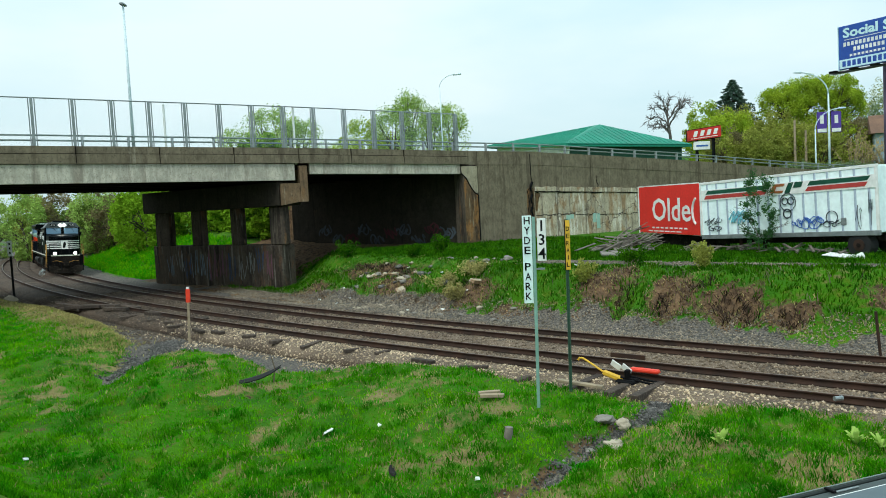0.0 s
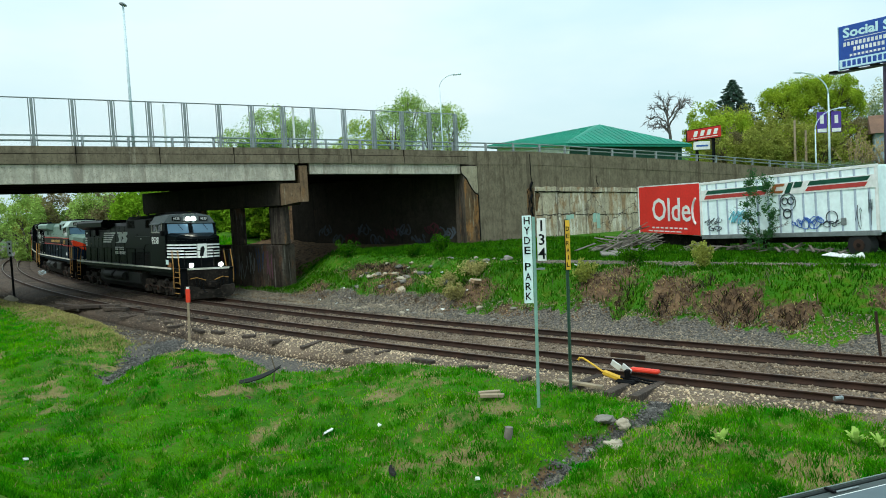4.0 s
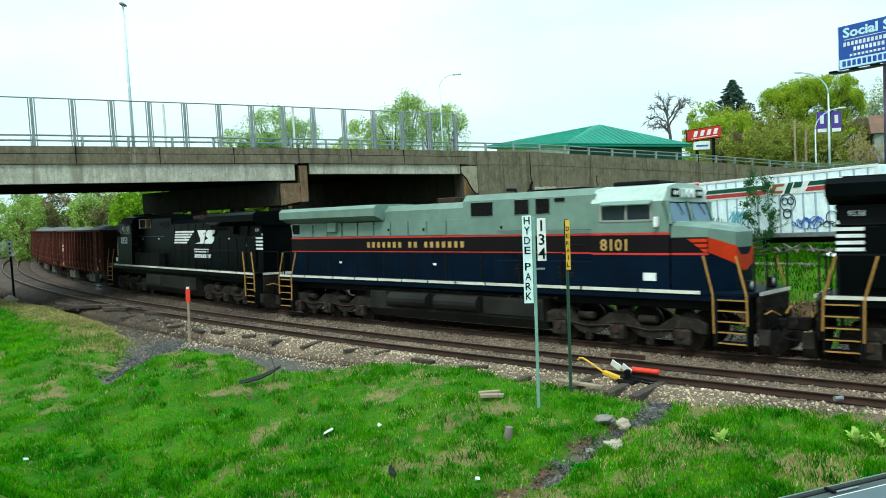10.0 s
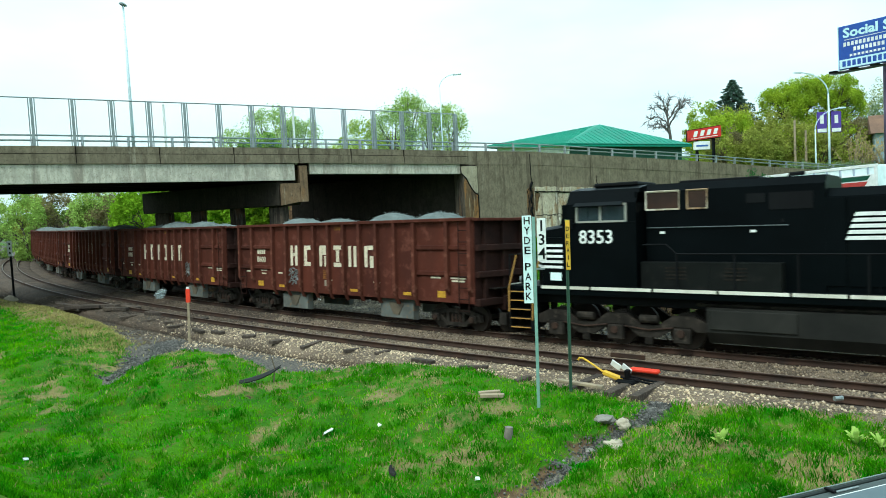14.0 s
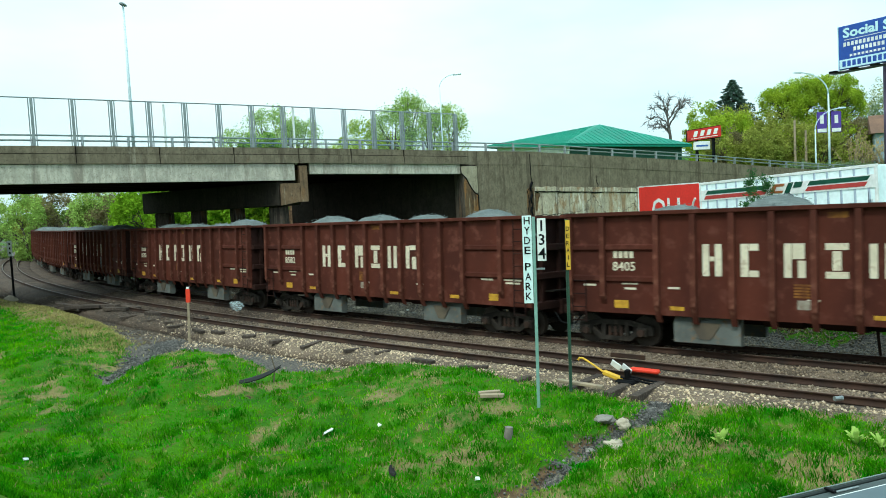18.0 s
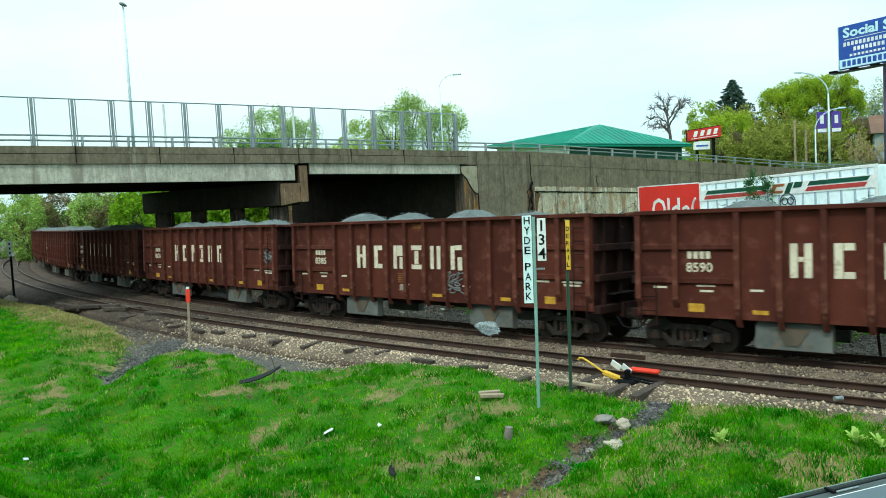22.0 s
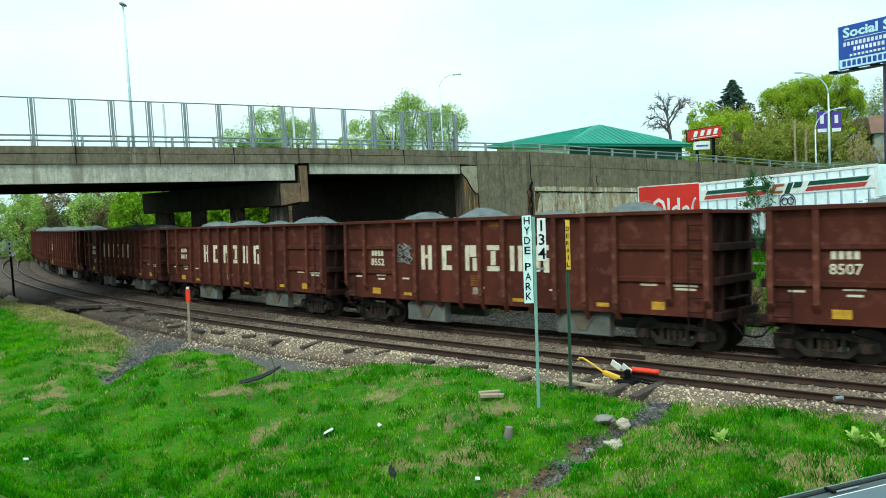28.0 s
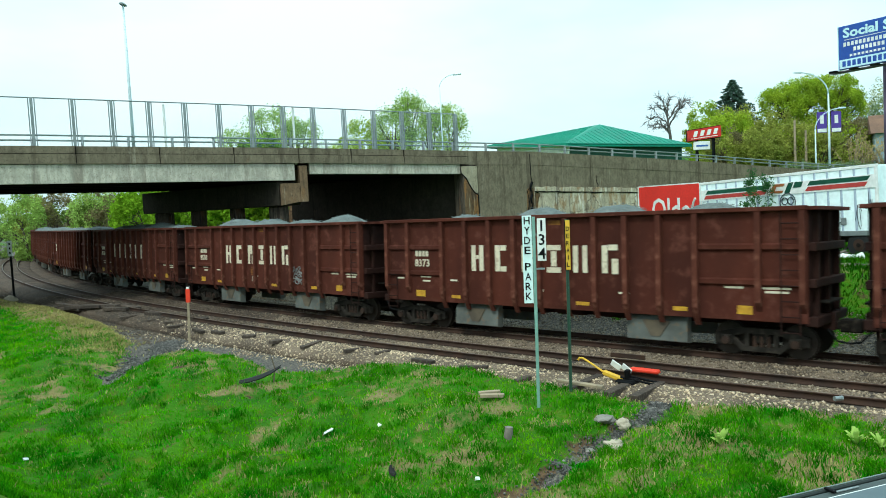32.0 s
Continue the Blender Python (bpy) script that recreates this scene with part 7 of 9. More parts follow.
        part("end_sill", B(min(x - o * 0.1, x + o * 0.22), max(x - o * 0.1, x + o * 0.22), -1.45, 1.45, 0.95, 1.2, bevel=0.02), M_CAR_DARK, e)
        part("brake_platform", B(min(x, x + o * 0.3), max(x, x + o * 0.3), -0.7, 0.7, 1.5, 1.54), M_GRIME, e)
        for y in (-1, 1):
            for s_ in (0.16, 0.62):
                part("ladder_rail", rods([(x - o * s_, y * 1.6, 0.72), (x - o * s_, y * 1.6, 3.9 if o > 0 else 2.0)], 0.018, 5), M_CAR_DARK, e)
            for i in range((8 if o > 0 else 4) if y < 0 else 0):
                z = 0.78 + i * 0.4
                part("ladder_rung", rods([(x - o * 0.16, y * 1.6, z), (x - o * 0.62, y * 1.6, z)], 0.018, 5), M_CAR_DARK, e)
        coupler(e, X(0) if o > 0 else X(CL), o)
    for d in (mid - 6.2, mid + 6.2):
        carriage(0.45, 1.8, 2, 0, e, X(d), False)
    return e


def add_load(car, seed):
    V, F = sphere_heap(seed, -7.3, 7.3)
    rng = np.random.default_rng(seed)
    n = 900
    P = V[rng.integers(0, len(V), n)] + rng.normal(0, 0.09, (n, 3)) * np.array((1, 1, 0.12)) + np.array((0, 0, 0.02))
    P[:, 1] = np.clip(P[:, 1], -1.34, 1.34)
    corners = np.array(((1, 0, 0), (0, 1, 0), (-1, 0, 0), (0, -1, 0), (0, 0, 0.8), (0, 0, -0.5)), float)
    W = (P[:, None, :] + corners[None] * rng.uniform(0.022, 0.055, (n, 6, 1))).reshape(-1, 3)
    k = (len(V) + np.arange(n) * 6)[:, None]
    lumps = np.concatenate([k + np.array(f) for f in ((0, 1, 4), (1, 2, 4), (2, 3, 4), (3, 0, 4))])
    tri = np.concatenate([F[:, [0, 1, 2]], F[:, [0, 2, 3]], lumps])
    quads("stone_load", np.concatenate([V, W]), tri, M_LOAD, car, smooth=False)["label"] = "heaped pale grey crushed stone"


LOCO1 = locomotive(22.35, "black", "black wide-cab diesel locomotive with white stripes and lit lamps", "9538", -1)
LOCO2 = locomotive(22.3, "heritage", "sage green, navy and orange-red wide-cab diesel locomotive", "8101", -1)
LOCO3 = locomotive(21.9, "black", "black diesel locomotive running long hood first", "8353", 1)

GRAF_CARS = {0: (11.2, 1.7), 1: (5.2, 1.75), 4: (6.3, 1.75), 5: (1.5, 2.65), 7: (12.3, 2.75), 10: (5.2, 1.75)}
ROAD = ["8600", "8405", "8582", "8590", "8385", "8620", "8507", "8552", "8411", "8373", "8503", "8516", "8571", "8420", "8533", "8562", "8447", "8519", "8588", "8401"]
CARS = [gondola(0)]
for i in range(1, 19):
    CARS.append(copy_thing(CARS[0], Matrix.Identity(4)))
random.seed(21)
for i, c in enumerate(CARS):
    add_load(c, 300 + i)
    letters("car_number", ROAD[i], 0.27, pose(-5.67, -1.5, 2.42), M_CREAM, c, bold=True)
    for k in range(4):
        part("mark_bar", B(-6.0 + k * 0.17, -6.0 + k * 0.17 + 0.12, -1.499, -1.489, 2.66, 2.88), M_CREAM, c)
    if i in GRAF_CARS:
        d, z = GRAF_CARS[i]
        for k in range(4):
            scribble(CL / 2 - d + random.uniform(-0.15, 0.15), z + 0.25 - 0.17 * k, 0.7, 0.25, 6, M_GRAF2, c, 0.025, -1.5)

# plastic bag blown along by the train
bm = bmesh.new()
bmesh.ops.create_icosphere(bm, subdivisions=3, radius=0.22)
for v in bm.verts:
    n_ = noise.noise(v.co * 5.0) * 0.6 + noise.noise(v.co * 12.0) * 0.25
    v.co = v.co * (1 + n_)
    v.co.x *= 1.7
BAG = part("plastic_bag", bm, M_BAG)
tagged(BAG, "crumpled clear plastic bag blown along the track", "plastic bag")


# ---- what moves ----
def travel(t):
    """Metres run by the train at t seconds."""
    if t < 9:
        return 8.82 * t
    if t < 19:
        return 79.38 + 8.82 * (t - 9) - 0.00475 * (t - 9) ** 2
    return 167.105 + 8.725 * (t - 19) + 0.04 * max(0.0, t - 22)


def vehicle_pose(s_lead, length, bogie, turn=False):
    """Pose of a vehicle whose leading coupler is at s_lead."""
    mid = s_lead + length / 2
    f, r = on_track(mid - bogie / 2), on_track(mid + bogie / 2)
    x = (f - r).normalized()
    m = frame_from((f + r) / 2, f)
    m = m @ Matrix.Rotation(-math.atan(CANT), 4, "X")
    return m @ Matrix.Rotation(math.pi, 4, "Z") if turn else m


def motions():
    times = [float(t) for t in np.arange(0, 32.01, 1.0)]
    lead = 83.9
    for ob, length, bogie, turn in ((LOCO1, 22.35, 13.6, False), (LOCO2, 22.65, 13.6, False), (LOCO3, 21.86, 13.2, True)):
        walk(ob, [(t, vehicle_pose(lead - travel(t), length if ob != LOCO2 else 22.3, bogie, turn)) for t in times])
        lead += length
    for c in CARS:
        walk(c, [(t, vehicle_pose(lead - travel(t), CL, 12.4)) for t in times])
        lead += CL
    bag = [(0.0, 86.0, 0.05), (3.5, 86.7, -0.17), (6.0, 78.2, 0.14), (7.0, 75.5, 0.18), (8.0, 71.4, 0.07), (10.0, 63.0, 0.06), (11.0, 60.4, 0.05), (13.0, 54.0, 0.22), (17.0, 45.4, 0.06), (18.0, 42.8, 0.09), (19.0, 40.7, 0.11), (20.0, 35.0, 0.21), (21.3, 30.0, 0.17), (21.9, 27.7, 0.2), (22.5, 25.2, 0.32), (23.0, 23.9, 0.25), (23.7, 20.9, 0.29), (24.3, 18.9, 0.27), (24.9, 16.8, 0.34), (27.0, 9.0, 0.2), (32.0, -15.0, 0.2)]
    rows = []
    for i, (t, s, z) in enumerate(bag):
        p = on_track(s, 1.9, max(z, 0.02) + 0.2)
        rows.append((t, Matrix.Translation(p) @ pose(0, 0, 0, 20 * math.sin(i), 25 * math.cos(i * 1.7), 140 + 30 * math.sin(i * 2.1))))
    walk(BAG, rows)
    # wheels roll on the rails; two thirtieths of a second are less than a quarter turn
    ticks = [i * 2 / FPS for i in range(481)]
    for w, x, r in WHEELS:
        turn = -1 if w.parent.parent == LOCO3 else 1
        walk(w, [(t, Matrix.Translation((x, 0, r)) @ Matrix.Rotation(turn * travel(t) / r, 4, "Y")) for t in ticks])
    first = CARS[0].children_recursive
    for c in CARS[1:]:
        for a, b in zip(first, c.children_recursive):
            if a.animation_data and b.name.startswith("wheelset"):
                b.rotation_mode = "QUATERNION"
                b.animation_data_create()
                b.animation_data.action = a.animation_data.action
                b.animation_data.action_slot = a.animation_data.action_slot


# ---- trees ----
M_LEAF_SOFT = leafy("soft_spring_leaf", (0.4, 0.52, 0.13), (0.29, 0.42, 0.09))
M_WOODS = leafy("muted_wood_leaf", (0.22, 0.3, 0.06), (0.13, 0.19, 0.042))
M_THICKET = leafy("brown_bud_twigs", (0.24, 0.2, 0.095), (0.17, 0.15, 0.07))

def leaf_cloud(name, clumps, per, leaf, material, parent, seed, flat=1.0):
    """Many small leaf quads scattered over clumps (x, y, z, r)."""
    rng = np.random.default_rng(seed)
    C = np.repeat(np.array(clumps), per, axis=0)
    n = len(C)
    d = rng.normal(size=(n, 3))
    d /= np.linalg.norm(d, axis=1)[:, None]
    rad = C[:, 3] * rng.uniform(0.35, 1.08, n) ** 0.6
    P = C[:, :3] + d * rad[:, None] * np.array((1, 1, flat))
    u = rng.normal(size=(n, 3))
    u /= np.linalg.norm(u, axis=1)[:, None]
    v = np.cross(u, rng.normal(size=(n, 3)))
    v /= np.linalg.norm(v, axis=1)[:, None]
    k = (leaf * rng.uniform(0.55, 1.3, n))[:, None]
    V = np.stack([P - u * k, P + v * k * 0.55, P + u * k, P - v * k * 0.55], 1).reshape(-1, 3)
    return quads(name, V, np.arange(4 * n).reshape(-1, 4), material, parent)


def tree(name, x, y, z, height, width, material, label, seed, leaf=0.28, clumps=60, per=90, bare=0.0, low=0.25, category="tree", group="trees"):
    rng = np.random.default_rng(seed)
    e = tagged(empty(name, Matrix.Translation((x, y, z))), label, category, group)
    bm = bmesh.new()
    tips = []

    def limb(p, d, length, r, depth):
        q = p + d * length
        rod(bm, p, q, r, 7 if depth < 2 else 5, r * 0.62)
        tips.append(q)
        if depth < (4 if bare else 3):
            for _ in range(3 if depth else 5):
                nd = (d + Vector(rng.normal(size=3) * (0.55 if depth else 0.6))).normalized()
                nd.z = abs(nd.z) * 0.7 + 0.12
                limb(p + (q - p) * rng.uniform(0.55, 1.0), nd.normalized(), length * rng.uniform(0.55, 0.8), max(r * 0.55, 0.045 if bare else 0.0), depth + 1)

    limb(Vector((0, 0, -0.3)), Vector((rng.normal() * 0.05, rng.normal() * 0.05, 1)).normalized(), height * 0.36, height * 0.02 + (0.03 if height > 5 else -0.045), 0)
    part("trunk", bm, M_BARK, e)
    if bare < 1:
        cl = []
        for i in range(clumps):
            a, b = rng.uniform(0, 2 * math.pi), rng.uniform(-1, 1)
            rr = rng.uniform(0.45, 1.0) ** 0.5
            hz = low + (1 - low) * (0.5 + 0.5 * b)
            prof = math.sqrt(max(0.05, 1 - b * b * 0.85))
            cl.append((math.cos(a) * width / 2 * rr * prof, math.sin(a) * width / 2 * rr * prof, height * hz * rng.uniform(0.9, 1.05), width * rng.uniform(0.07, 0.17)))
        leaf_cloud("crown", cl, per, leaf, material, e, seed)
    return e


def conifer(x, y, z, height, width, seed):
    """Whorls of drooping boughs, ragged at the edge."""
    e = tagged(empty("conifer", Matrix.Translation((x, y, z))), "dark green pointed conifer on the hillside", "tree", "hillside trees")
    rng = np.random.default_rng(seed)
    bm = bmesh.new()
    rod(bm, (0, 0, -0.3), (0, 0, height), height * 0.018, 7, 0.03)
    cl = []
    for i in range(34):
        t = 0.1 + 0.9 * i / 34
        for k in range(9):
            a = k * 0.698 + i * 0.9 + rng.uniform(-0.3, 0.3)
            r = (width / 2 * (1 - t) + 0.15) * rng.uniform(0.55, 1.12)
            rod(bm, (0, 0, height * t), (math.cos(a) * r, math.sin(a) * r, height * t - 0.18 * r), 0.05, 4, 0.02)
            for f in (0.35, 0.6, 0.82, 1.0):
                cl.append((math.cos(a) * r * f, math.sin(a) * r * f, height * t - 0.18 * r * f * f + 0.05, 0.2 + 0.28 * (1 - t)))
    part("trunk", bm, M_BARK, e)
    leaf_cloud("crown", cl, 22, 0.15, M_LEAF_DARK, e, seed, 0.5)
    return e


def lobed_tree(x, y, z, lobes, material, label, seed, per=230, leaf=0.12, n=90, group="hillside trees"):
    """A broad tree: forking limbs and leaf clumps over rounded lobes (x, y, z, rx, rz)."""
    rng = np.random.default_rng(seed)
    e = tagged(empty("tree", Matrix.Translation((x, y, z))), label, "tree", group)
    bm = bmesh.new()
    cl = []
    for cx, cy, cz, rx, rz in lobes:
        fork = Vector((cx * 0.35, cy * 0.35, cz * 0.42))
        rod(bm, (0, 0, -0.3), fork, 0.34, 8, 0.22)
        mid = Vector((cx, cy, cz - rz * 0.55))
        rod(bm, fork, mid, 0.22, 7, 0.14)
        for i in range(n):
            d = rng.normal(size=3)
            d /= np.linalg.norm(d)
            d[2] = d[2] if d[2] > -0.5 else -d[2]
            k = rng.uniform(0.55, 1.0) ** 0.5
            q = Vector((cx + d[0] * rx * k, cy + d[1] * rx * k, cz + d[2] * rz * k))
            cl.append((*q, rng.uniform(0.5, 1.15)))
            if i % 3 == 0:
                a = mid.lerp(q, 0.45) + Vector(rng.normal(size=3) * 0.3)
                rod(bm, mid, a, 0.09, 5, 0.06)
                rod(bm, a, q, 0.06, 4, 0.02)
    part("trunk", bm, M_BARK, e)
    leaf_cloud("crown", cl, per, leaf, material, e, seed)
    return e


def bare_crown_tree(x, y, z, seed):
    """A leafless tree: a leaning trunk, arching limbs, and twigs that droop from them into a rounded crown."""
    rng = np.random.default_rng(seed)
    e = tagged(empty("bare_tree", Matrix.Translation((x, y, z))), "bare grey branching tree on the hillside", "tree", "hillside trees")
    M_BARE = mat("grey_bark", (0.16, 0.14, 0.13), (0.1, 0.09, 0.085), rough=0.95)
    bm = rod(bmesh.new(), (0.1, 0, -0.3), (0.05, 0, 5.2), 0.3, 8, 0.24)
    rod(bm, (0.05, 0, 5.2), (-0.3, 0, 8.2), 0.24, 7, 0.15)
    part("trunk", bm, M_BARE, e)
    # start, bend and tip of each limb: sideways, in depth, up
    for p0, p1, p2 in (((-0.1, 0, 6.6), (-1.3, 0.6, 9.6), (-3.7, 0.8, 7.7)), ((0.05, 0, 5.3), (-1.0, -0.9, 7.8), (-3.1, -1.6, 6.4)), ((-0.3, 0, 8.1), (-1.0, 0.5, 10.6), (-2.9, -0.5, 9.7)), ((-0.3, 0, 8.2), (-0.7, -0.6, 10.8), (-1.5, 0.3, 11.4)),
                       ((-0.25, 0, 7.6), (0.7, 0.4, 8.8), (2.8, 0.6, 10.9)), ((0.5, 0.2, 8.8), (1.5, -0.5, 11.2), (2.7, -1.0, 10.0)), ((-0.3, 0, 8.2), (0.0, 1.0, 10.9), (0.9, 1.3, 11.6)), ((0, 0, 5.6), (-0.8, 2.0, 8.2), (-2.0, 2.6, 7.2)), ((-0.1, 0, 6.8), (0.4, -1.8, 9.0), (1.2, -2.4, 9.4))):
        a, b, c = Vector(p0), Vector(p1), Vector(p2)
        bm = bmesh.new()
        pts = [a * (1 - f) ** 2 + b * 2 * f * (1 - f) + c * f * f + Vector(rng.normal(size=3) * 0.1 * (0 < f < 1)) for f in (0, 0.17, 0.34, 0.5, 0.67, 0.84, 1)]
        for k in range(6):
            rod(bm, pts[k], pts[k + 1], 0.13 - 0.016 * k, 5, 0.114 - 0.016 * k)
            if k == 0:
                continue
            for _ in range(5):
                b0 = pts[k].lerp(pts[k + 1], rng.uniform(0, 1))
                d = (pts[k + 1] - pts[k]).normalized() * 0.8 + Vector((0, 0, 0.35)) + Vector(rng.normal(size=3) * 0.6)
                b1 = b0 + d.normalized() * rng.uniform(0.4, 0.9)
                b2 = b1 + Vector((d.x * 0.4, d.y * 0.4, -0.2 + 0.15 * d.z))
                rod(bm, b0, b1, 0.045, 4, 0.032)
                rod(bm, b1, b2, 0.032, 3, 0.02)
                for _ in range(3):
                    c0 = b0.lerp(b1, rng.uniform(0.3, 1))
                    rod(bm, c0, c0 + (d.normalized() + Vector(rng.normal(size=3) * 0.7)) * rng.uniform(0.2, 0.45), 0.026, 3, 0.018)
        part("limb", bm, M_BARE, e)
    return e


for i, (x, y, h, w, m) in enumerate(((-8.5, 88, 8.4, 6.5, M_LEAF), (-11.5, 95, 6.5, 7, M_LEAF), (-6.0, 94, 7.5, 7, M_LEAF))):
    tree("tree", x, y, 6.2, h, w, m, "young spring tree with thin yellow-green leaves behind the bridge", 20 + i, 0.11, 70, 190, low=0.12, group="trees behind the bridge")
lobed_tree(-19.3, 88, 6.2, ((-3.2, 0, 5.6, 3.3, 3.0), (0.3, 0, 7.0, 3.6, 3.5), (3.4, 0, 5.8, 3.0, 3.2)), M_LEAF_SOFT, "broad thinly leafed spring tree behind the bridge", 44, 85, 0.1, 70, "trees behind the bridge")
lobed_tree(-4.0, 87, 6.2, ((-1.0, 0, 6.0, 2.4, 3.8), (1.0, 0, 7.6, 2.2, 3.6)), M_LEAF_SOFT, "slender feathery spring tree behind the bridge", 45, 95, 0.1, 60, "trees behind the bridge")
lobed_tree(0.2, 87, 6.2, ((-0.8, 0, 5.6, 2.2, 3.6), (1.2, 0, 6.0, 2.0, 3.6)), M_LEAF_SOFT, "slender feathery spring tree behind the bridge", 46, 95, 0.1, 55, "trees behind the bridge")
bare_crown_tree(36.4, 118, 8.0, 41)
conifer(49.9, 127, 9.0, 14.0, 20.0, 42)
lobed_tree(58.8, 118, 7.3, ((-4.6, 0, 9.6, 3.5, 3.3), (-0.5, 1.0, 10.6, 3.8, 3.2), (3.2, 0, 10.9, 4.2, 3.3), (5.2, 0.5, 9.0, 3.0, 2.8), (0.5, 3.0, 6.3, 6.5, 2.4)), M_LEAF, "broad rounded yellow-green tree on the hillside", 60, 230, 0.12, 75)
for i, (x, y, h, w, m) in enumerate(((51.0, 114, 8.2, 8, M_LEAF_OLIVE), (44.6, 114, 8.6, 7, M_LEAF), (40.6, 112, 7.5, 7.0, M_LEAF), (46.5, 118, 9.5, 8, M_LEAF_OLIVE), (33.0, 132, 5.0, 8, M_LEAF_OLIVE), (42.8, 121, 10.6, 6.5, M_LEAF), (71.5, 118, 11.0, 8, M_LEAF_GREY), (58, 106, 6.0, 7, M_THICKET), (50, 104, 5.5, 7, M_LEAF_OLIVE), (65, 105, 6.0, 7, M_THICKET), (76, 125, 13.0, 12, M_LEAF_OLIVE), (30, 140, 6, 9, M_LEAF), (43, 100, 4.5, 6, M_LEAF_OLIVE))):
    tree("tree", x, y, 7.3, h, w, m, "leafing spring tree on the hillside", 61 + i, 0.14, 85, 140, low=0.1, group="hillside trees")
# woods and bushes seen through the bridge opening
for i in range(24):
    x, y = -29 - 2.0 * i + random.uniform(-1.0, 1.0), 104 + random.uniform(-6, 12)
    tree("tree", x, y, -0.4, random.uniform(7.8, 10.0), random.uniform(5.5, 7.5), (M_WOODS, M_LEAF_OLIVE, M_WOODS, M_THICKET, M_LEAF_SOFT)[i % 5], "budding olive-green tree in the woods beyond the bridge", 100 + i, 0.16, 75, 85, low=0.02, group="woods beyond the bridge")
for i, (x, y, h, w) in enumerate(((-33.0, 84, 6.6, 7.5), (-29.5, 86, 5.6, 6.5), (-37.0, 92, 6.0, 6.0), (-25.5, 83, 6.0, 6.0), (-22.0, 80, 5.6, 6.0), (-18.5, 78, 5.0, 5.0), (-17.6, 71.0, 4.8, 4.6), (-16.2, 68.5, 4.4, 4.2))):
    tree("bush", x, y, float(ground_height(x, y)[0]), h, w, M_LEAF_BRIGHT, "dense bright green bush on the bank beyond the bridge", 140 + i, 0.2, 70, 110, low=0.05, category="bush", group="bushes beyond the bridge")
M_SAPLING = leafy("sapling_leaf", (0.065, 0.16, 0.05), (0.045, 0.11, 0.036))
tree("sapling", 14.25, 33.6, 1.5, 3.7, 1.5, M_SAPLING, "feathery dark green sapling growing before the trailer", 160, 0.045, 75, 60, low=0.1, group="saplings")
for i in range(6):
    x = 36.5 + i * 2.6
    tree("shrub", x, 79 + i * 0.8, 4.6, 1.9 + 0.3 * (i % 2), 3.2, M_LEAF_GREY, "low grey-green roadside shrub", 170 + i, 0.13, 30, 80, low=0.1, category="shrub", group="roadside shrubs")
M_SHOOT = leafy("tan_shoots", (0.5, 0.38, 0.16), (0.38, 0.3, 0.12), through=0.2)
for i in range(5):
    rng = np.random.default_rng(190 + i)
    e = tagged(empty("shoot_shrub", Matrix.Translation((45.0 + i * 1.9, 82 + (i % 2), 5.6))), "upright tan shrub with fanning thin shoots beside the road", "shrub", "shoot shrubs")
    bm, cl = bmesh.new(), []
    for k in range(11):
        d = Vector((rng.uniform(-0.75, 0.75), rng.uniform(-0.4, 0.4), 1)).normalized()
        top = d * rng.uniform(2.6, 5.2)
        rod(bm, (0, 0, -0.2), top, 0.05, 5, 0.02)
        cl += [(*(top * f), 0.16) for f in (0.45, 0.6, 0.72, 0.84, 0.95)]
    part("stem", bm, M_WOOD, e)
    leaf_cloud("buds", cl, 16, 0.07, M_SHOOT, e, 195 + i)

# brown-green thicket on the hillside below the larger trees
random.seed(77)
for i in range(16):
    x, y = 38 + i * 2.3 + random.uniform(-0.8, 0.8), 103 + random.uniform(-3, 4)
    tree("thicket_tree", x, y, 6.0, random.uniform(5.0, 7.5), random.uniform(4.5, 6.0), (M_LEAF_OLIVE, M_THICKET, M_LEAF)[i % 3], "budding brown-green thicket tree on the hillside", 300 + i, 0.14, 60, 85, low=0.05, group="hillside thicket")


# ---- ballast stones, grass, weeds ----
def stones(name, pts, size, material, seed, label):
    """Loose eight-sided stones at pts (n, 3), joined as one sheet of stuff."""
    rng = np.random.default_rng(seed)
    n = len(pts)
    base = np.array(((1, 0, 0), (-1, 0, 0), (0, 1, 0), (0, -1, 0), (0, 0, 0.8), (0, 0, -0.8)), float)
    tri = np.array(((0, 2, 4), (2, 1, 4), (1, 3, 4), (3, 0, 4), (2, 0, 5), (1, 2, 5), (3, 1, 5), (0, 3, 5)))
    sc = (size * rng.uniform(0.5, 1.35, n))[:, None, None]
    V = base[None] * sc * rng.uniform(0.6, 1.3, (n, 6, 1))
    a = rng.uniform(0, 6.283, n)
    b = rng.uniform(-0.6, 0.6, n)
    ca, sa, cb, sb = np.cos(a)[:, None], np.sin(a)[:, None], np.cos(b)[:, None], np.sin(b)[:, None]
    x, y, z = V[..., 0], V[..., 1], V[..., 2]
    x, z = x * cb - z * sb, x * sb + z * cb
    V = np.stack([x * ca - y * sa, x * sa + y * ca, z], 2) + pts[:, None, :]
    F = (tri[None] + (np.arange(n) * 6)[:, None, None]).reshape(-1, 3)
    return tagged(quads(name, V.reshape(-1, 3), F, material), label, "ballast", kind="stuff")


def strew(n, s0, s1, l0, l1, seed, power=1.0):
    rng = np.random.default_rng(seed)
    s = s0 + (s1 - s0) * rng.uniform(0, 1, n) ** power
    l = rng.uniform(l0, l1, n)
    x, y, th = np.interp(s, S, TX), np.interp(s, S, TY), np.interp(s, S, TH)
    return s, l, x - np.sin(th) * l, y + np.cos(th) * l


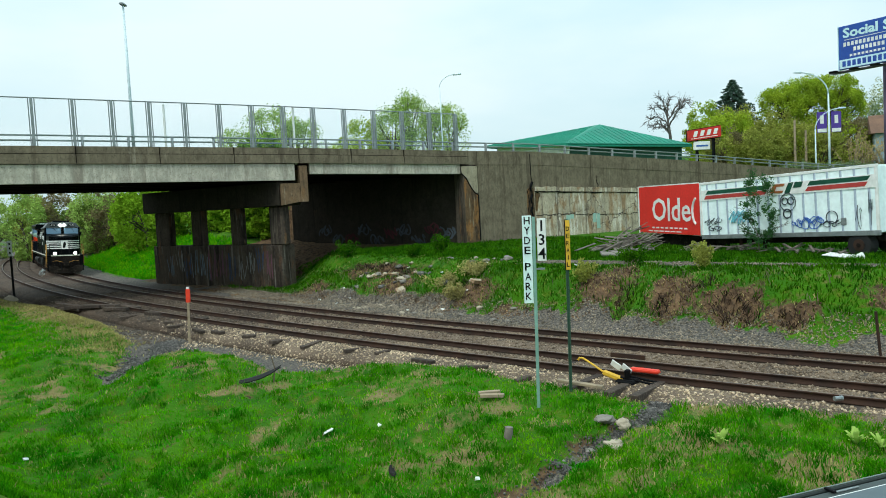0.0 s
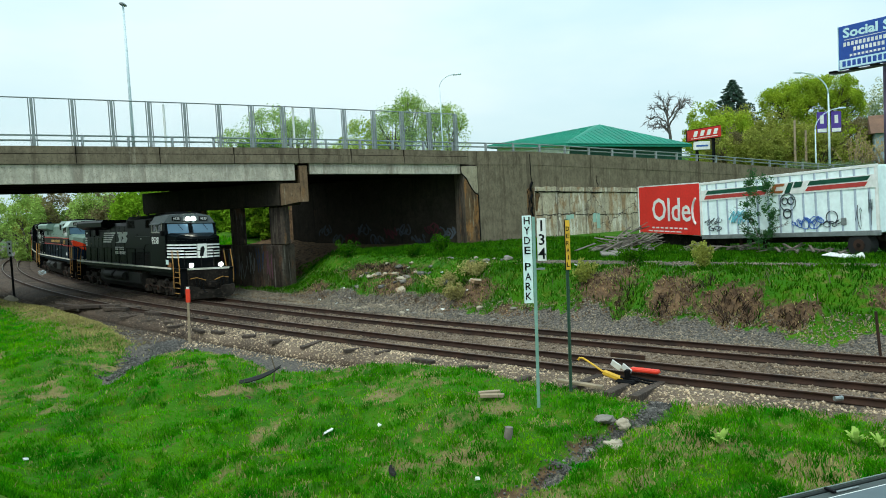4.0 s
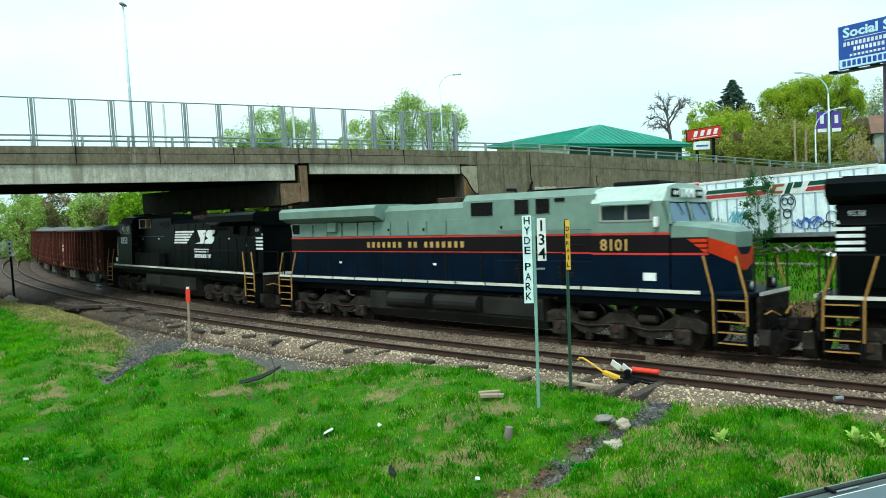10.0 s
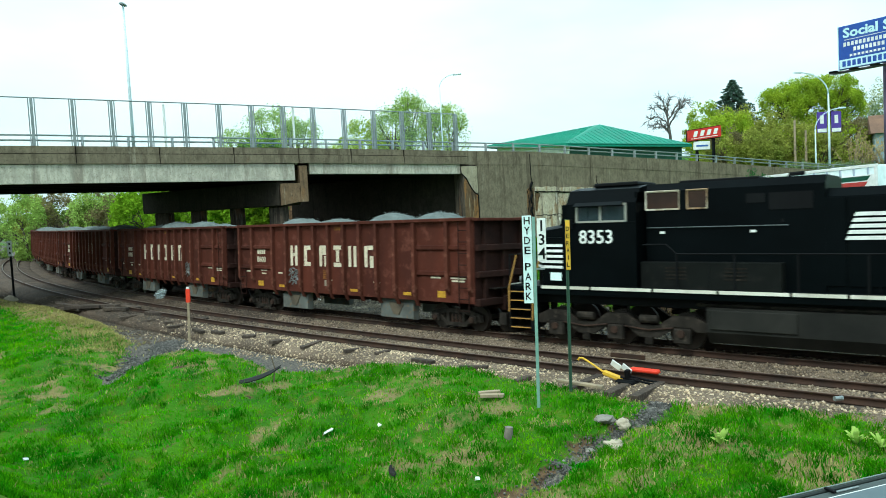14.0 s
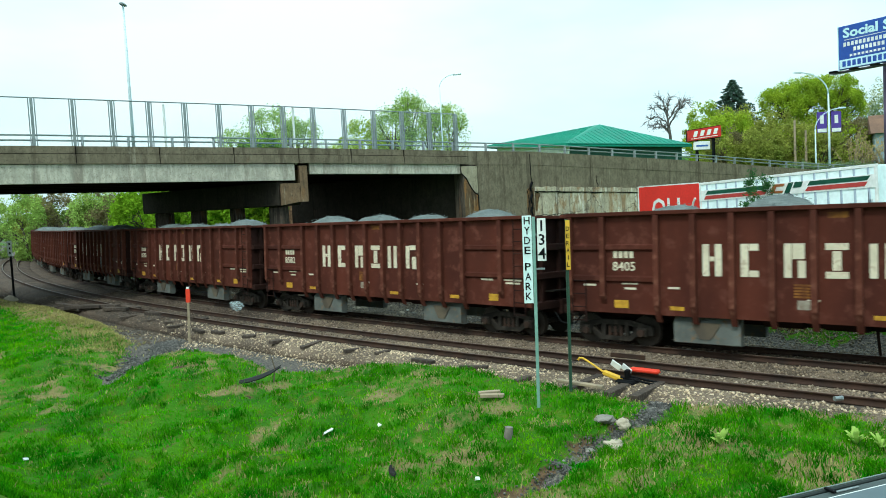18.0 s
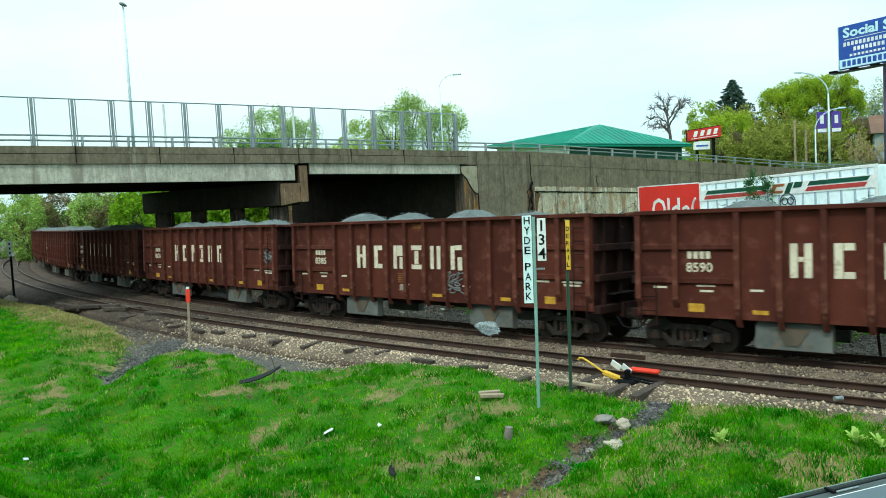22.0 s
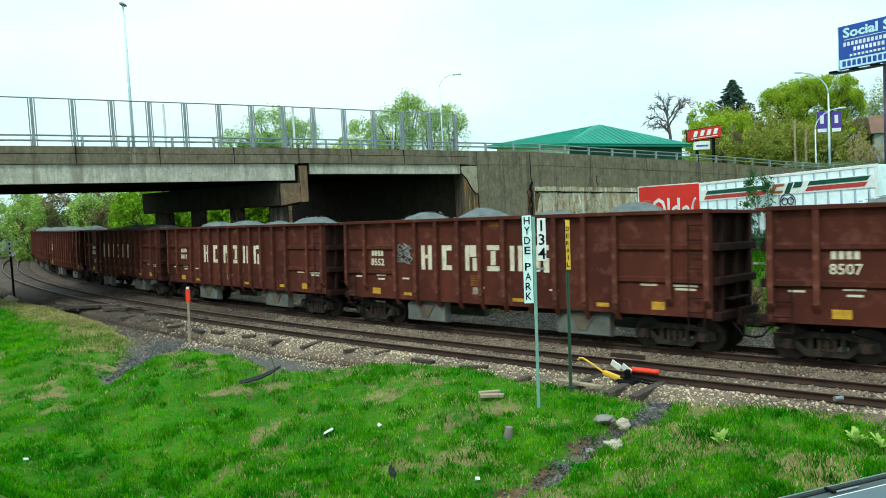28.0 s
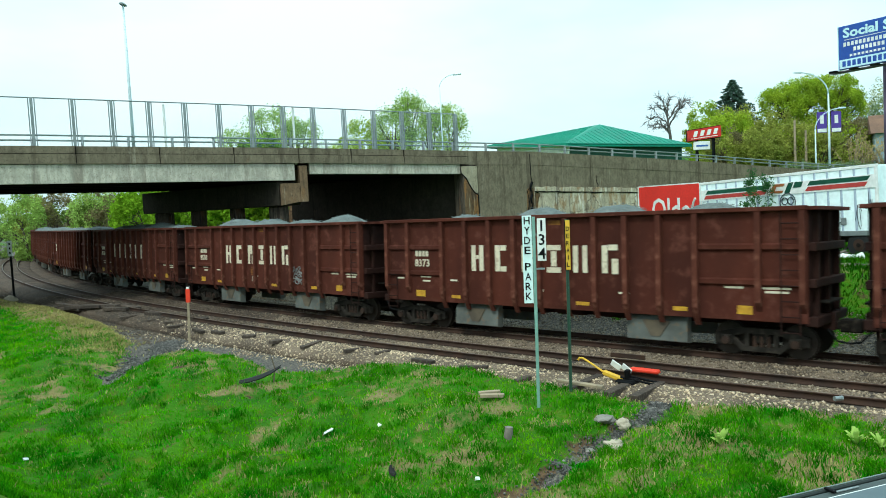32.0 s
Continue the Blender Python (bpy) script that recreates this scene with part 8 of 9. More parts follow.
def bed_height(s, l):
    """Top of the ballast, by side distance."""
    out = np.full_like(l, -9.0)
    for off, lift, tilt in ((0.0, 0.0, 0.0464), (GAP, 0.1675, 0.0405)):
        a = l - off
        z = np.interp(a, [-2.4, -2.0, -1.35, 1.35, 1.9, 2.2], [-0.6, -0.3, -0.19, -0.19, -0.33, -0.6]) + lift + a * tilt
        out = np.where((a > -2.4) & (a < 2.2), np.maximum(out, z), out)
    return out - 0.00064 * s


s_, l_, x_, y_ = strew(68000, 6, 62, -2.3, 9.4, 7, 1.3)
keep = l_ < np.minimum(verge(s_) + 0.2, 6.5 + 0.35 * np.sin(s_ * 1.7) + 0.25 * np.random.default_rng(9).normal(size=len(s_)))
rail_near = np.min(np.abs(l_[:, None] - np.array((-0.75, 0.75, GAP - 0.75, GAP + 0.75))), 1)
keep &= rail_near > 0.09
s_, l_, x_, y_ = s_[keep], l_[keep], x_[keep], y_[keep]
z_ = np.maximum(bed_height(s_, l_), ground_height(x_, y_) + 0.01)
P_ = np.stack([x_, y_, z_ + 0.008], 1)
out_ = (l_ > GAP + 0.85 + 0.15 * np.sin(s_ * 2.3)) & (np.random.default_rng(5).uniform(0, 1, len(s_)) > smooth01(s_, 34, 46))
old_ = ~out_ & (s_ + 4 * np.random.default_rng(6).normal(size=len(s_)) > 38)
stones("ballast_stones", P_[~out_ & ~old_], 0.042, M_STONE, 8, "brown-grey ballast stones between the rails")
stones("old_ballast_stones", P_[old_], 0.042, M_STONE_OLD, 9, "dark dirty ballast stones further along the line")
stones("shoulder_stones", P_[out_], 0.036, M_STONE_PALE, 28, "clean tan ballast stones on the shoulder")
M_VERGE = mat("verge_gravel", (0.25, 0.205, 0.15), (0.14, 0.115, 0.085), rough=0.95, rand=-0.55)
s_, l_, x_, y_ = strew(12000, 2, 52, -4.1, -2.0, 17)
stones("verge_gravel", np.stack([x_, y_, ground_height(x_, y_) + 0.01], 1), 0.04, M_VERGE, 18, "grey gravel and broken stone along the verge")
s_, l_, x_, y_ = strew(7000, 34, 56, -4.8, -3.2, 19)
stones("foot_gravel", np.stack([x_, y_, ground_height(x_, y_) + 0.01], 1), 0.04, M_VERGE, 20, "grey gravel and dirt at the foot of the bank")
s_, l_, x_, y_ = strew(9000, 40, 82, GAP + 2.0, 9.0, 41)
k = l_ < verge(s_) - 0.1
s_, l_, x_, y_ = s_[k], l_[k], x_[k], y_[k]
stones("dirt_stones", np.stack([x_, y_, ground_height(x_, y_) + 0.005], 1), 0.05, M_STONE_OLD, 42, "dark dirty stones and cinders beside the line")
rng = np.random.default_rng(3)
py_ = rng.uniform(10.5, 16.5, 3500)
qx_ = trail(py_) + rng.normal(0, 0.16, 3500)
p2y = rng.uniform(22.8, 30, 5000)
p2x = -10.5 - 0.1 * (p2y - 24) + rng.normal(0, 0.3, 5000)
x_, y_ = np.concatenate([qx_, p2x]), np.concatenate([py_, p2y])
M_DARKSTONE = mat("dark_path_gravel", (0.1, 0.095, 0.086), (0.058, 0.054, 0.05), rough=0.95, rand=-0.5, c=(0.22, 0.2, 0.18))
stones("path_gravel", np.stack([x_, y_, ground_height(x_, y_) + 0.01], 1), 0.03, M_DARKSTONE, 19, "dark grey gravel on the trodden path")


def blades(name, x, y, height, spread, material, seed, label, width=0.012):
    """Grass blades, each one bent triangle pair, joined as stuff."""
    rng = np.random.default_rng(seed)
    n = len(x)
    z = ground_height(x, y)
    a = rng.uniform(0, 6.283, n)
    t = rng.uniform(0, 6.283, n)
    h = height * rng.uniform(0.5, 1.25, n)
    w = width * rng.uniform(0.7, 1.4, n)
    lean = spread * rng.uniform(0.2, 1.0, n) * h
    c, s = np.cos(a) * w, np.sin(a) * w
    p0 = np.stack([x - c, y - s, z - 0.02], 1)
    p1 = np.stack([x + c, y + s, z - 0.02], 1)
    m = np.stack([x + np.cos(t) * lean * 0.35, y + np.sin(t) * lean * 0.35, z + h * 0.6], 1)
    q = np.stack([x + np.cos(t) * lean, y + np.sin(t) * lean, z + h], 1)
    dm = np.stack([c * 0.7, s * 0.7, 0 * c], 1)
    V = np.stack([p0, p1, m + dm, m - dm, q], 1).reshape(-1, 3)
    i = np.arange(n) * 5
    F = np.concatenate([np.stack([i, i + 1, i + 2], 1), np.stack([i, i + 2, i + 3], 1), np.stack([i + 3, i + 2, i + 4], 1)])
    return tagged(quads(name, V, F, material), label, "grass", kind="stuff")


def lawn_points(n, seed):
    rng = np.random.default_rng(seed)
    y = 10.5 + 23 * rng.uniform(0, 1, n) ** 1.5
    x = y * rng.uniform(-0.68, 0.64, n)
    s, l = lateral(x, y)
    c = cover(x, y)
    ok = (l > verge(s) - 0.1 + rng.normal(0, 0.12, n)) & (c[:, 2] < 0.5)
    return x[ok], y[ok], c[ok], rng


x_, y_, c_, rng = lawn_points(210000, 51)
clump = waves(x_ * 1.9 + 5, y_ * 1.9) + 0.5 * waves(x_ * 4.3, y_ * 4.3)
dry = (c_[:, 1] + 0.25 * rng.normal(size=len(x_)) > 0.44)
bald = (c_[:, 0] + 0.3 * rng.normal(size=len(x_)) > 0.48)
g = ~dry & ~bald
tall = g & (clump > 0.6)
low_ = g & ~tall
blades("grass", x_[low_], y_[low_], 0.055, 1.0, M_GRASS, 52, "short bright green spring grass", 0.011)
blades("tall_grass", x_[tall], y_[tall], 0.065 + 0.04 * np.clip(clump[tall], 0, 1.5), 1.1, M_GRASS_DARK, 53, "taller dark green grass clumps", 0.012)
# the crest of the lawn farther along: dry grass at its edge, green behind
fs_, fl_, fx_, fy_ = strew(42000, 38, 64, 6.4, 15.0, 47)
frng = np.random.default_rng(48)
edge_ = fl_ - verge(fs_) + 0.4 * waves(fx_ * 1.4, fy_ * 1.4) + 0.45 * frng.normal(size=len(fs_))
k = (edge_ > -0.1) & (edge_ < 2.4)
blades("crest_dry_grass", fx_[k], fy_[k], 0.1, 1.2, M_STRAW, 49, "dry tan grass along the crest of the lawn", 0.022)
k = (edge_ >= 1.7)
blades("crest_grass", fx_[k], fy_[k], 0.09, 1.0, M_GRASS, 50, "green grass behind the crest of the lawn", 0.022)
# scattered tussocks of longer grass
tx_, ty_, tc_, trng = lawn_points(1500, 57)
ok_ = (tc_[:, 0] < 0.5)
tx_, ty_ = np.repeat(tx_[ok_], 45), np.repeat(ty_[ok_], 45)
rad_ = np.repeat(trng.uniform(0.05, 0.2, int(ok_.sum())), 45)
tx_, ty_ = tx_ + rad_ * trng.normal(size=len(tx_)), ty_ + rad_ * trng.normal(size=len(tx_))
blades("grass_tussocks", tx_, ty_, 0.085 + 0.4 * rad_, 1.3, M_GRASS_DARK, 58, "darker green tussocks in the grass", 0.01)
k = dry & (rng.uniform(0, 1, len(x_)) < 0.55)
blades("dry_grass", x_[k], y_[k], 0.07, 1.2, M_STRAW, 54, "dry straw-coloured grass in patches", 0.01)

# the cutting slope beyond the tracks
M_GRASS_BANK = leafy("bank_grass_blades", (0.06, 0.165, 0.004), (0.02, 0.085, 0.003), vary=0.6, through=0.35, scale=1.3)
M_ROOT = mat("dark_roots", (0.04, 0.028, 0.02), (0.02, 0.015, 0.012), rough=0.95, rand=-0.4, spec=0.05)
M_SOIL = mat("crumbled_soil", (0.21, 0.13, 0.068), (0.07, 0.044, 0.026), rough=0.97, fine=9, coarse=0.9, rand=-0.55, spec=0.05)

s_, l_, x_, y_ = strew(116000, 2, 59, -13.5, -2.8, 61)
c_ = cover(x_, y_)
rng = np.random.default_rng(62)
w_ = waves(x_ * 0.8 + 2, y_ * 0.8) + 0.4 * waves(x_ * 2.4, y_ * 2.4)
green = (spots(s_, l_, PATCHES) * 1.15 + 0.22 * waves(x_ * 2.1, y_ * 2.1) + 0.16 * waves(x_ * 5.3, y_ * 5.3) - 0.1 * w_ + 0.24 * rng.normal(size=len(x_)) < 0.4) & (c_[:, 2] < 0.5)
q_ = (x_ - RP[0]) * RN[0] + (y_ - RP[1]) * RN[1]
q_ = np.where((x_ - RP[0]) * RD[0] + (y_ - RP[1]) * RD[1] < -2.2, q_ - 6.5, q_)
green &= (q_ < -0.3) & ~((s_ > 35 + waves(x_, y_)) & (l_ > -4.8)) & (l_ < -3.7 + 0.7 * waves(x_ * 1.3, y_ * 1.3))
tuft = np.clip(waves(x_ * 2.2 + 8, y_ * 2.2) + 0.4 * waves(x_ * 5.0, y_ * 5.0), -0.6, 1.4)
lane = smooth01(np.abs(l_ + 8.3), 0.7, 1.6) * 0.65 + 0.35
blades("bank_grass", x_[green], y_[green], (0.1 + 0.1 * (tuft[green] + 0.6)) * lane[green], 0.9, M_GRASS_BANK, 63, "lush green grass on the bank above the track", 0.018)
brown = ~green & (rng.uniform(0, 1, len(x_)) < 0.4) & (c_[:, 2] < 0.5) & (q_ < -0.3) & (l_ > -9)
blades("dead_bank_grass", x_[brown], y_[brown], 0.12, 1.3, M_STRAW, 64, "dry tangled straw on the bare bank", 0.014)
far_ = (rng.uniform(0, 1, len(x_)) < 0.12) & ~green & (l_ < -3.6) & (l_ > -7.5) & (q_ < -0.3)
blades("dead_stems", x_[far_], y_[far_], 0.3, 1.5, M_TWIG, 65, "dead brown stems and roots on the eroded bank", 0.012)
k = (spots(s_, l_, HOLLOWS) > 0.13) & (q_ < -0.3) & (rng.uniform(0, 1, len(x_)) < 0.8)
blades("root_tangle", x_[k], y_[k], 0.3, 2.0, M_ROOT, 69, "dark tangled roots hanging on the eroded bank", 0.016)
k = ~green & (l_ < -2.8) & (l_ > -8.2) & (c_[:, 0] > 0.35) & (q_ < -0.3) & (rng.uniform(0, 1, len(x_)) < 0.55)
stones("soil_clods", np.stack([x_[k], y_[k], ground_height(x_[k], y_[k]) + 0.005], 1), 0.045, M_SOIL, 70, "crumbled brown soil on the eroded bank")
s_, l_, x_, y_ = strew(3200, 4, 33, -9.0, -7.6, 75)
stones("lane_gravel", np.stack([x_, y_, ground_height(x_, y_) + 0.012], 1), 0.04, M_VERGE, 76, "pale grey gravel on the terrace lane")
# terrace grass up to the wall
s_, l_, x_, y_ = strew(52000, 8, 60, -26, -13.3, 71)
q_ = (x_ - RP[0]) * RN[0] + (y_ - RP[1]) * RN[1]
w_ = (x_ - RP[0]) * RD[0] + (y_ - RP[1]) * RD[1]
rng = np.random.default_rng(72)
k = (((q_ < -0.06) & (w_ > -1.2)) | ((w_ <= -1.2) & (q_ < 3.2))) & (waves(x_ * 1.2, y_ * 1.2) + 0.4 * rng.normal(size=len(x_)) > -0.55)
def under_trailer(x, y, o, to, length):
    d = np.array(to[:2]) - np.array(o[:2])
    d = d / np.linalg.norm(d)
    a, b = (x - o[0]) * d[0] + (y - o[1]) * d[1], -(x - o[0]) * d[1] + (y - o[1]) * d[0]
    return (a > 0.1) & (a < length) & (b > 0.2) & (b < 2.5)


k &= ~under_trailer(x_, y_, (13.08, 37.7), (17.2, 29.4), TL) & ~under_trailer(x_, y_, (11.8, 44.8), (13.2, 38.3), 6.6)
blades("terrace_grass", x_[k], y_[k], 0.13 + 0.12 * np.clip(waves(x_[k] * 1.7, y_[k] * 1.7), 0, 1), 0.9, M_GRASS_BANK, 73, "green grass on the terrace below the wall", 0.024)
s_, l_, x_, y_ = strew(18000, 72, 120, -13, -3.6, 66)
blades("bank_grass", x_, y_, 0.35, 0.8, M_GRASS, 67, "green grass on the bank beyond the bridge", 0.05)

random.seed(33)
for i, (s0, l0, h, w, mm, lb) in enumerate(((27.5, -4.8, 0.9, 1.0, M_LEAF_OLIVE, "small olive weed bush on the bank"), (23.4, -6.7, 1.0, 1.1, M_LEAF_OLIVE, "leggy brown-green weed on the bank"), (34.0, -4.0, 0.8, 1.1, M_STRAW, "dry tan weed clump on the bank"), (16, -6.6, 0.8, 0.9, M_LEAF, "small leafy weed on the bank"), (27.2, -8.6, 0.6, 1.6, M_GRASS_BANK, "thick green weed clump on the terrace"), (48.5, -8.9, 0.9, 1.5, M_GRASS_BANK, "bright green weed before the abutment"), (41.7, -8.7, 0.6, 1.1, M_GRASS_BANK, "bright green weed on the bank"), (42.3, -11.4, 1.1, 1.3, M_GRASS_BANK, "bright green weed before the abutment"), (36.4, -5.6, 0.55, 1.9, M_STRAW, "dry orange-tan scrub on the bank"), (34.6, -6.2, 0.5, 1.8, M_STRAW, "dry orange-tan scrub on the bank"), (16.2, -11.9, 1.3, 1.3, M_LEAF_GREY, "green bush beside the trailer wheel"))):
    p = on_track(s0, l0)
    z = float(ground_height(p.x, p.y)[0])
    rngw = np.random.default_rng(200 + i)
    e = tagged(empty("weed", Matrix.Translation((p.x, p.y, z))), lb, "weed", "weeds on the bank")
    cl = []
    for k in range(9):
        a, r = rngw.uniform(0, 6.28), rngw.uniform(0.1, 0.5) * w
        q = Vector((math.cos(a) * r, math.sin(a) * r, h * rngw.uniform(0.5, 1.0)))
        part("stem", rod(bmesh.new(), (0, 0, -0.05), q, 0.012, 4, 0.005), M_TWIG, e)
        cl += [(*q, w * 0.14), (*(q * 0.72), w * 0.16), (*(q * 0.42), w * 0.17)]
    leaf_cloud("leaves", cl, 60, 0.05, mm, e, 220 + i)


def rock(name, x, y, r, squash, material, label, seed, dz=0.0, group="rocks in the grass"):
    bm = bmesh.new()
    bmesh.ops.create_icosphere(bm, subdivisions=3, radius=r)
    for v in bm.verts:
        d = noise.noise(v.co / r * 1.3 + Vector((seed, 0, 0))) * 0.45 + noise.noise(v.co / r * 4 + Vector((0, seed, 0))) * 0.12
        v.co = v.co * (1 + d)
        v.co.z *= squash
    ob = part(name, bm, material)
    ob.matrix_basis = pose(x, y, float(ground_height(x, y)[0]) + r * squash * 0.35 + dz, 0, 0, seed * 40)
    return tagged(ob, label, "rock", group)


M_TANROCK = mat("tan_rock", (0.45, 0.38, 0.28), (0.33, 0.28, 0.21), rough=0.95, fine=9, coarse=3, bump=0.5)
rock("rock", 3.42, 14.79, 0.15, 0.8, M_TANROCK, "pale tan rock beside the trodden path", 1)
rock("rock", 2.99, 13.71, 0.17, 0.5, M_TANROCK, "flat tan rock in the path", 2)
rock("rock", 3.07, 14.87, 0.2, 0.4, M_ROCK, "flat grey rock in the grass", 3)
rock("rock", 2.6, 14.1, 0.1, 0.5, M_ROCK, "small grey stone by the path", 5)
rock("rock", -28.85, 49.6, 0.42, 0.7, M_TANROCK, "pale boulder at the foot of the milepost", 4, group="trackside boulders")
rock("rock", -10.96, 34.93, 0.13, 0.8, M_WHITE, "white rounded stone beside the rail", 6, 0.2, "trackside boulders")
for i in range(20):
    p = on_track(random.uniform(33, 44), random.uniform(-8.6, -4.0))
    rock("rubble_stone", p.x, p.y, random.uniform(0.06, 0.24), 0.6, (M_ROCK, M_DARKSTONE, M_TANROCK)[i % 3], "broken grey stone on the eroded bank", 10 + i, group="rubble on the bank")
for i in range(16):
    p = on_track(random.gauss(41.6, 1.1), random.gauss(-6.3, 0.5))
    rock("rubble_stone", p.x, p.y, random.uniform(0.08, 0.26), 0.5, (M_ROCK, M_DARKSTONE, M_CONC_PALE)[i % 3], "broken concrete and stone in the washed-out hollow", 90 + i, group="rubble on the bank")
for i in range(14):
    p = on_track(random.uniform(30, 41), random.uniform(-3.8, -2.8))
    rock("rubble_stone", p.x, p.y, random.uniform(0.06, 0.16), 0.6, (M_ROCK, M_TANROCK)[i % 2], "small pale stone at the foot of the bank", 60 + i, group="rubble on the bank")
stump = part("stump", rod(bmesh.new(), (0, 0, -0.1), (0.03, 0, 0.17), 0.095, 9, 0.08), M_OLDWOOD)
stump.matrix_basis = place(1.08, 14.44)
tagged(stump, "short weathered grey stump in the grass", "stump")
for dx, dy, L, a in ((0, 0, 0.5, 4), (0.05, -0.22, 0.55, -8)):
    ob = part("cut_board", B(-L / 2, L / 2, -0.07, 0.07, -0.03, 0.04, bevel=0.006), M_WOOD)
    ob.matrix_basis = place(0.9 + dx, 17.14 + dy, 0.1, a)
    tagged(ob, "short pale cut board lying in the grass", "board", "cut boards")
# strip of tyre rubber with a dead stem
bm = bmesh.new()
pts = [(-0.55, -0.12, 0.05), (-0.3, -0.15, 0.1), (0.0, 0.0, 0.11), (0.24, 0.2, 0.13), (0.5, 0.28, 0.24)]
rows_ = [[bm.verts.new((x, y + o * w, z + abs(o) * -0.03 + dz)) for o in (-1, -0.5, 0, 0.5, 1)] for dz in (0.0, -0.03) for (x, y, z), w in zip(pts, (0.07, 0.12, 0.13, 0.12, 0.05))]
for k in (0, 1, 2, 3, 5, 6, 7, 8):
    for j in range(4):
        bm.faces.new((rows_[k][j], rows_[k + 1][j], rows_[k + 1][j + 1], rows_[k][j + 1]))
for j in (0, 4):
    for k in range(4):
        bm.faces.new((rows_[k][j], rows_[k + 1][j], rows_[k + 6][j], rows_[k + 5][j]))
ob = part("tyre_strip", bm, M_RUBBER)
ob.matrix_basis = place(-5.05, 19.85, 0.09, 0, 16)
tagged(ob, "torn strip of black tyre rubber in the grass", "tyre scrap")
ob = part("dead_stem", rods([(0, 0, 0), (0.05, 0, 0.4), (-0.02, 0, 0.7)], 0.02, 5), M_TWIG)
ob.matrix_basis = place(-4.75, 20.0)
tagged(ob, "dark dead stem standing in the grass", "stem")
# withered weed: a dark rotten root and dry crossed stalks
weed = tagged(empty("withered_weed", place(-1.1, 13.05)), "withered weed with a dark root and dry stalks", "weed")
bm = bmesh.new()
bmesh.ops.create_icosphere(bm, subdivisions=2, radius=0.085)
for v in bm.verts:
    v.co = Vector((v.co.x * 0.8, v.co.y * 0.8, v.co.z * 1.4 + 0.1)) * (1 + 0.5 * noise.noise(v.co * 14))
part("root", bm, mat("rotten_root", (0.05, 0.045, 0.045), (0.025, 0.022, 0.025), rough=0.95, bump=0.6), weed, "dark rotten root")
for dx, dy, h, b in ((0.1, 0.0, 0.42, 0.05), (0.02, 0.06, 0.36, -0.06), (0.14, 0.05, 0.32, 0.08), (-0.06, 0.02, 0.28, 0.04), (0.08, -0.05, 0.5, -0.03), (0.19, 0.02, 0.25, 0.0)):
    part("stalk", rods([(dx * 0.2, dy * 0.2, 0.1), (dx * 0.5 + b, dy, h * 0.6), (dx, dy, h), (dx + b, dy, h * 0.92)], 0.009, 4), M_STRAW, weed)
for x, y, sx, sy, nm, lb in ((-2.69, 16.06, 0.05, 0.11, "litter", "white scrap of paper in the grass"), (-1.64, 16.69, 0.07, 0.03, "litter", "white scrap of paper in the grass"), (-9.0, 15.5, 0.07, 0.03, "litter", "white scrap of litter in the grass"), (0.4, 13.17, 0.06, 0.03, "litter", "white scrap of litter in the grass"), (-5.3, 20.0, 0.07, 0.06, "litter", "small white lid in the grass"), (1.5, 34.1, 0.5, 0.16, "broken_block", "pale broken block on the bank"), (-2.2, 37.3, 0.35, 0.22, "broken_block", "pale concrete lump on the bank")):
    bm = bmesh.new()
    box(bm, -sx, sx, -sy, sy, 0.0, 0.05 if sx < 0.2 else 0.16, bevel=0.02)
    for v in bm.verts:
        v.co += Vector((noise.noise(v.co * 20), noise.noise(v.co * 17 + Vector((5, 0, 0))), noise.noise(v.co * 13))) * 0.03
    ob = part(nm, bm, M_WHITE if nm == "litter" else M_CONC_PALE)
    ob.matrix_basis = place(x, y, 0.05, 35 * x, 20, 10)
    tagged(ob, lb, "litter" if nm == "litter" else "block", "litter and broken blocks")
random.seed(91)
for i in range(16):
    p = on_track(random.uniform(28, 45), random.uniform(-8.0, -3.0))
    bm = box(bmesh.new(), -random.uniform(0.04, 0.12), 0.05, -0.05, 0.05, 0.0, random.uniform(0.02, 0.06), bevel=0.008)
    for v in bm.verts:
        v.co += Vector((noise.noise(v.co * 20), noise.noise(v.co * 17 + Vector((5, i, 0))), noise.noise(v.co * 13))) * 0.03
    ob = part("litter", bm, M_WHITE)
    ob.matrix_basis = place(p.x, p.y, 0.04, 41 * i, 20, 10)
    tagged(ob, "white scrap of litter on the bank", "litter", "litter on the bank")
ob = part("tin_can", rod(bmesh.new(), (-0.09, 0, 0.05), (0.09, 0.03, 0.05), 0.05, 12), M_GALV)
ob.matrix_basis = Matrix.Translation(on_track(16.2, GAP + 0.98, 0.12))
tagged(ob, "crushed silver can beside the rail", "can")
stk = part("stake", box(B(-0.012, 0.012, -0.012, 0.012, -0.05, 0.16), -0.05, 0.05, -0.02, 0.02, 0.16, 0.185, bevel=0.004), M_OLDWOOD)
stk.matrix_basis = place(-5.19, 12.95, 0.02, 15)
tagged(stk, "short pale stake with a flat head in the grass", "stake")
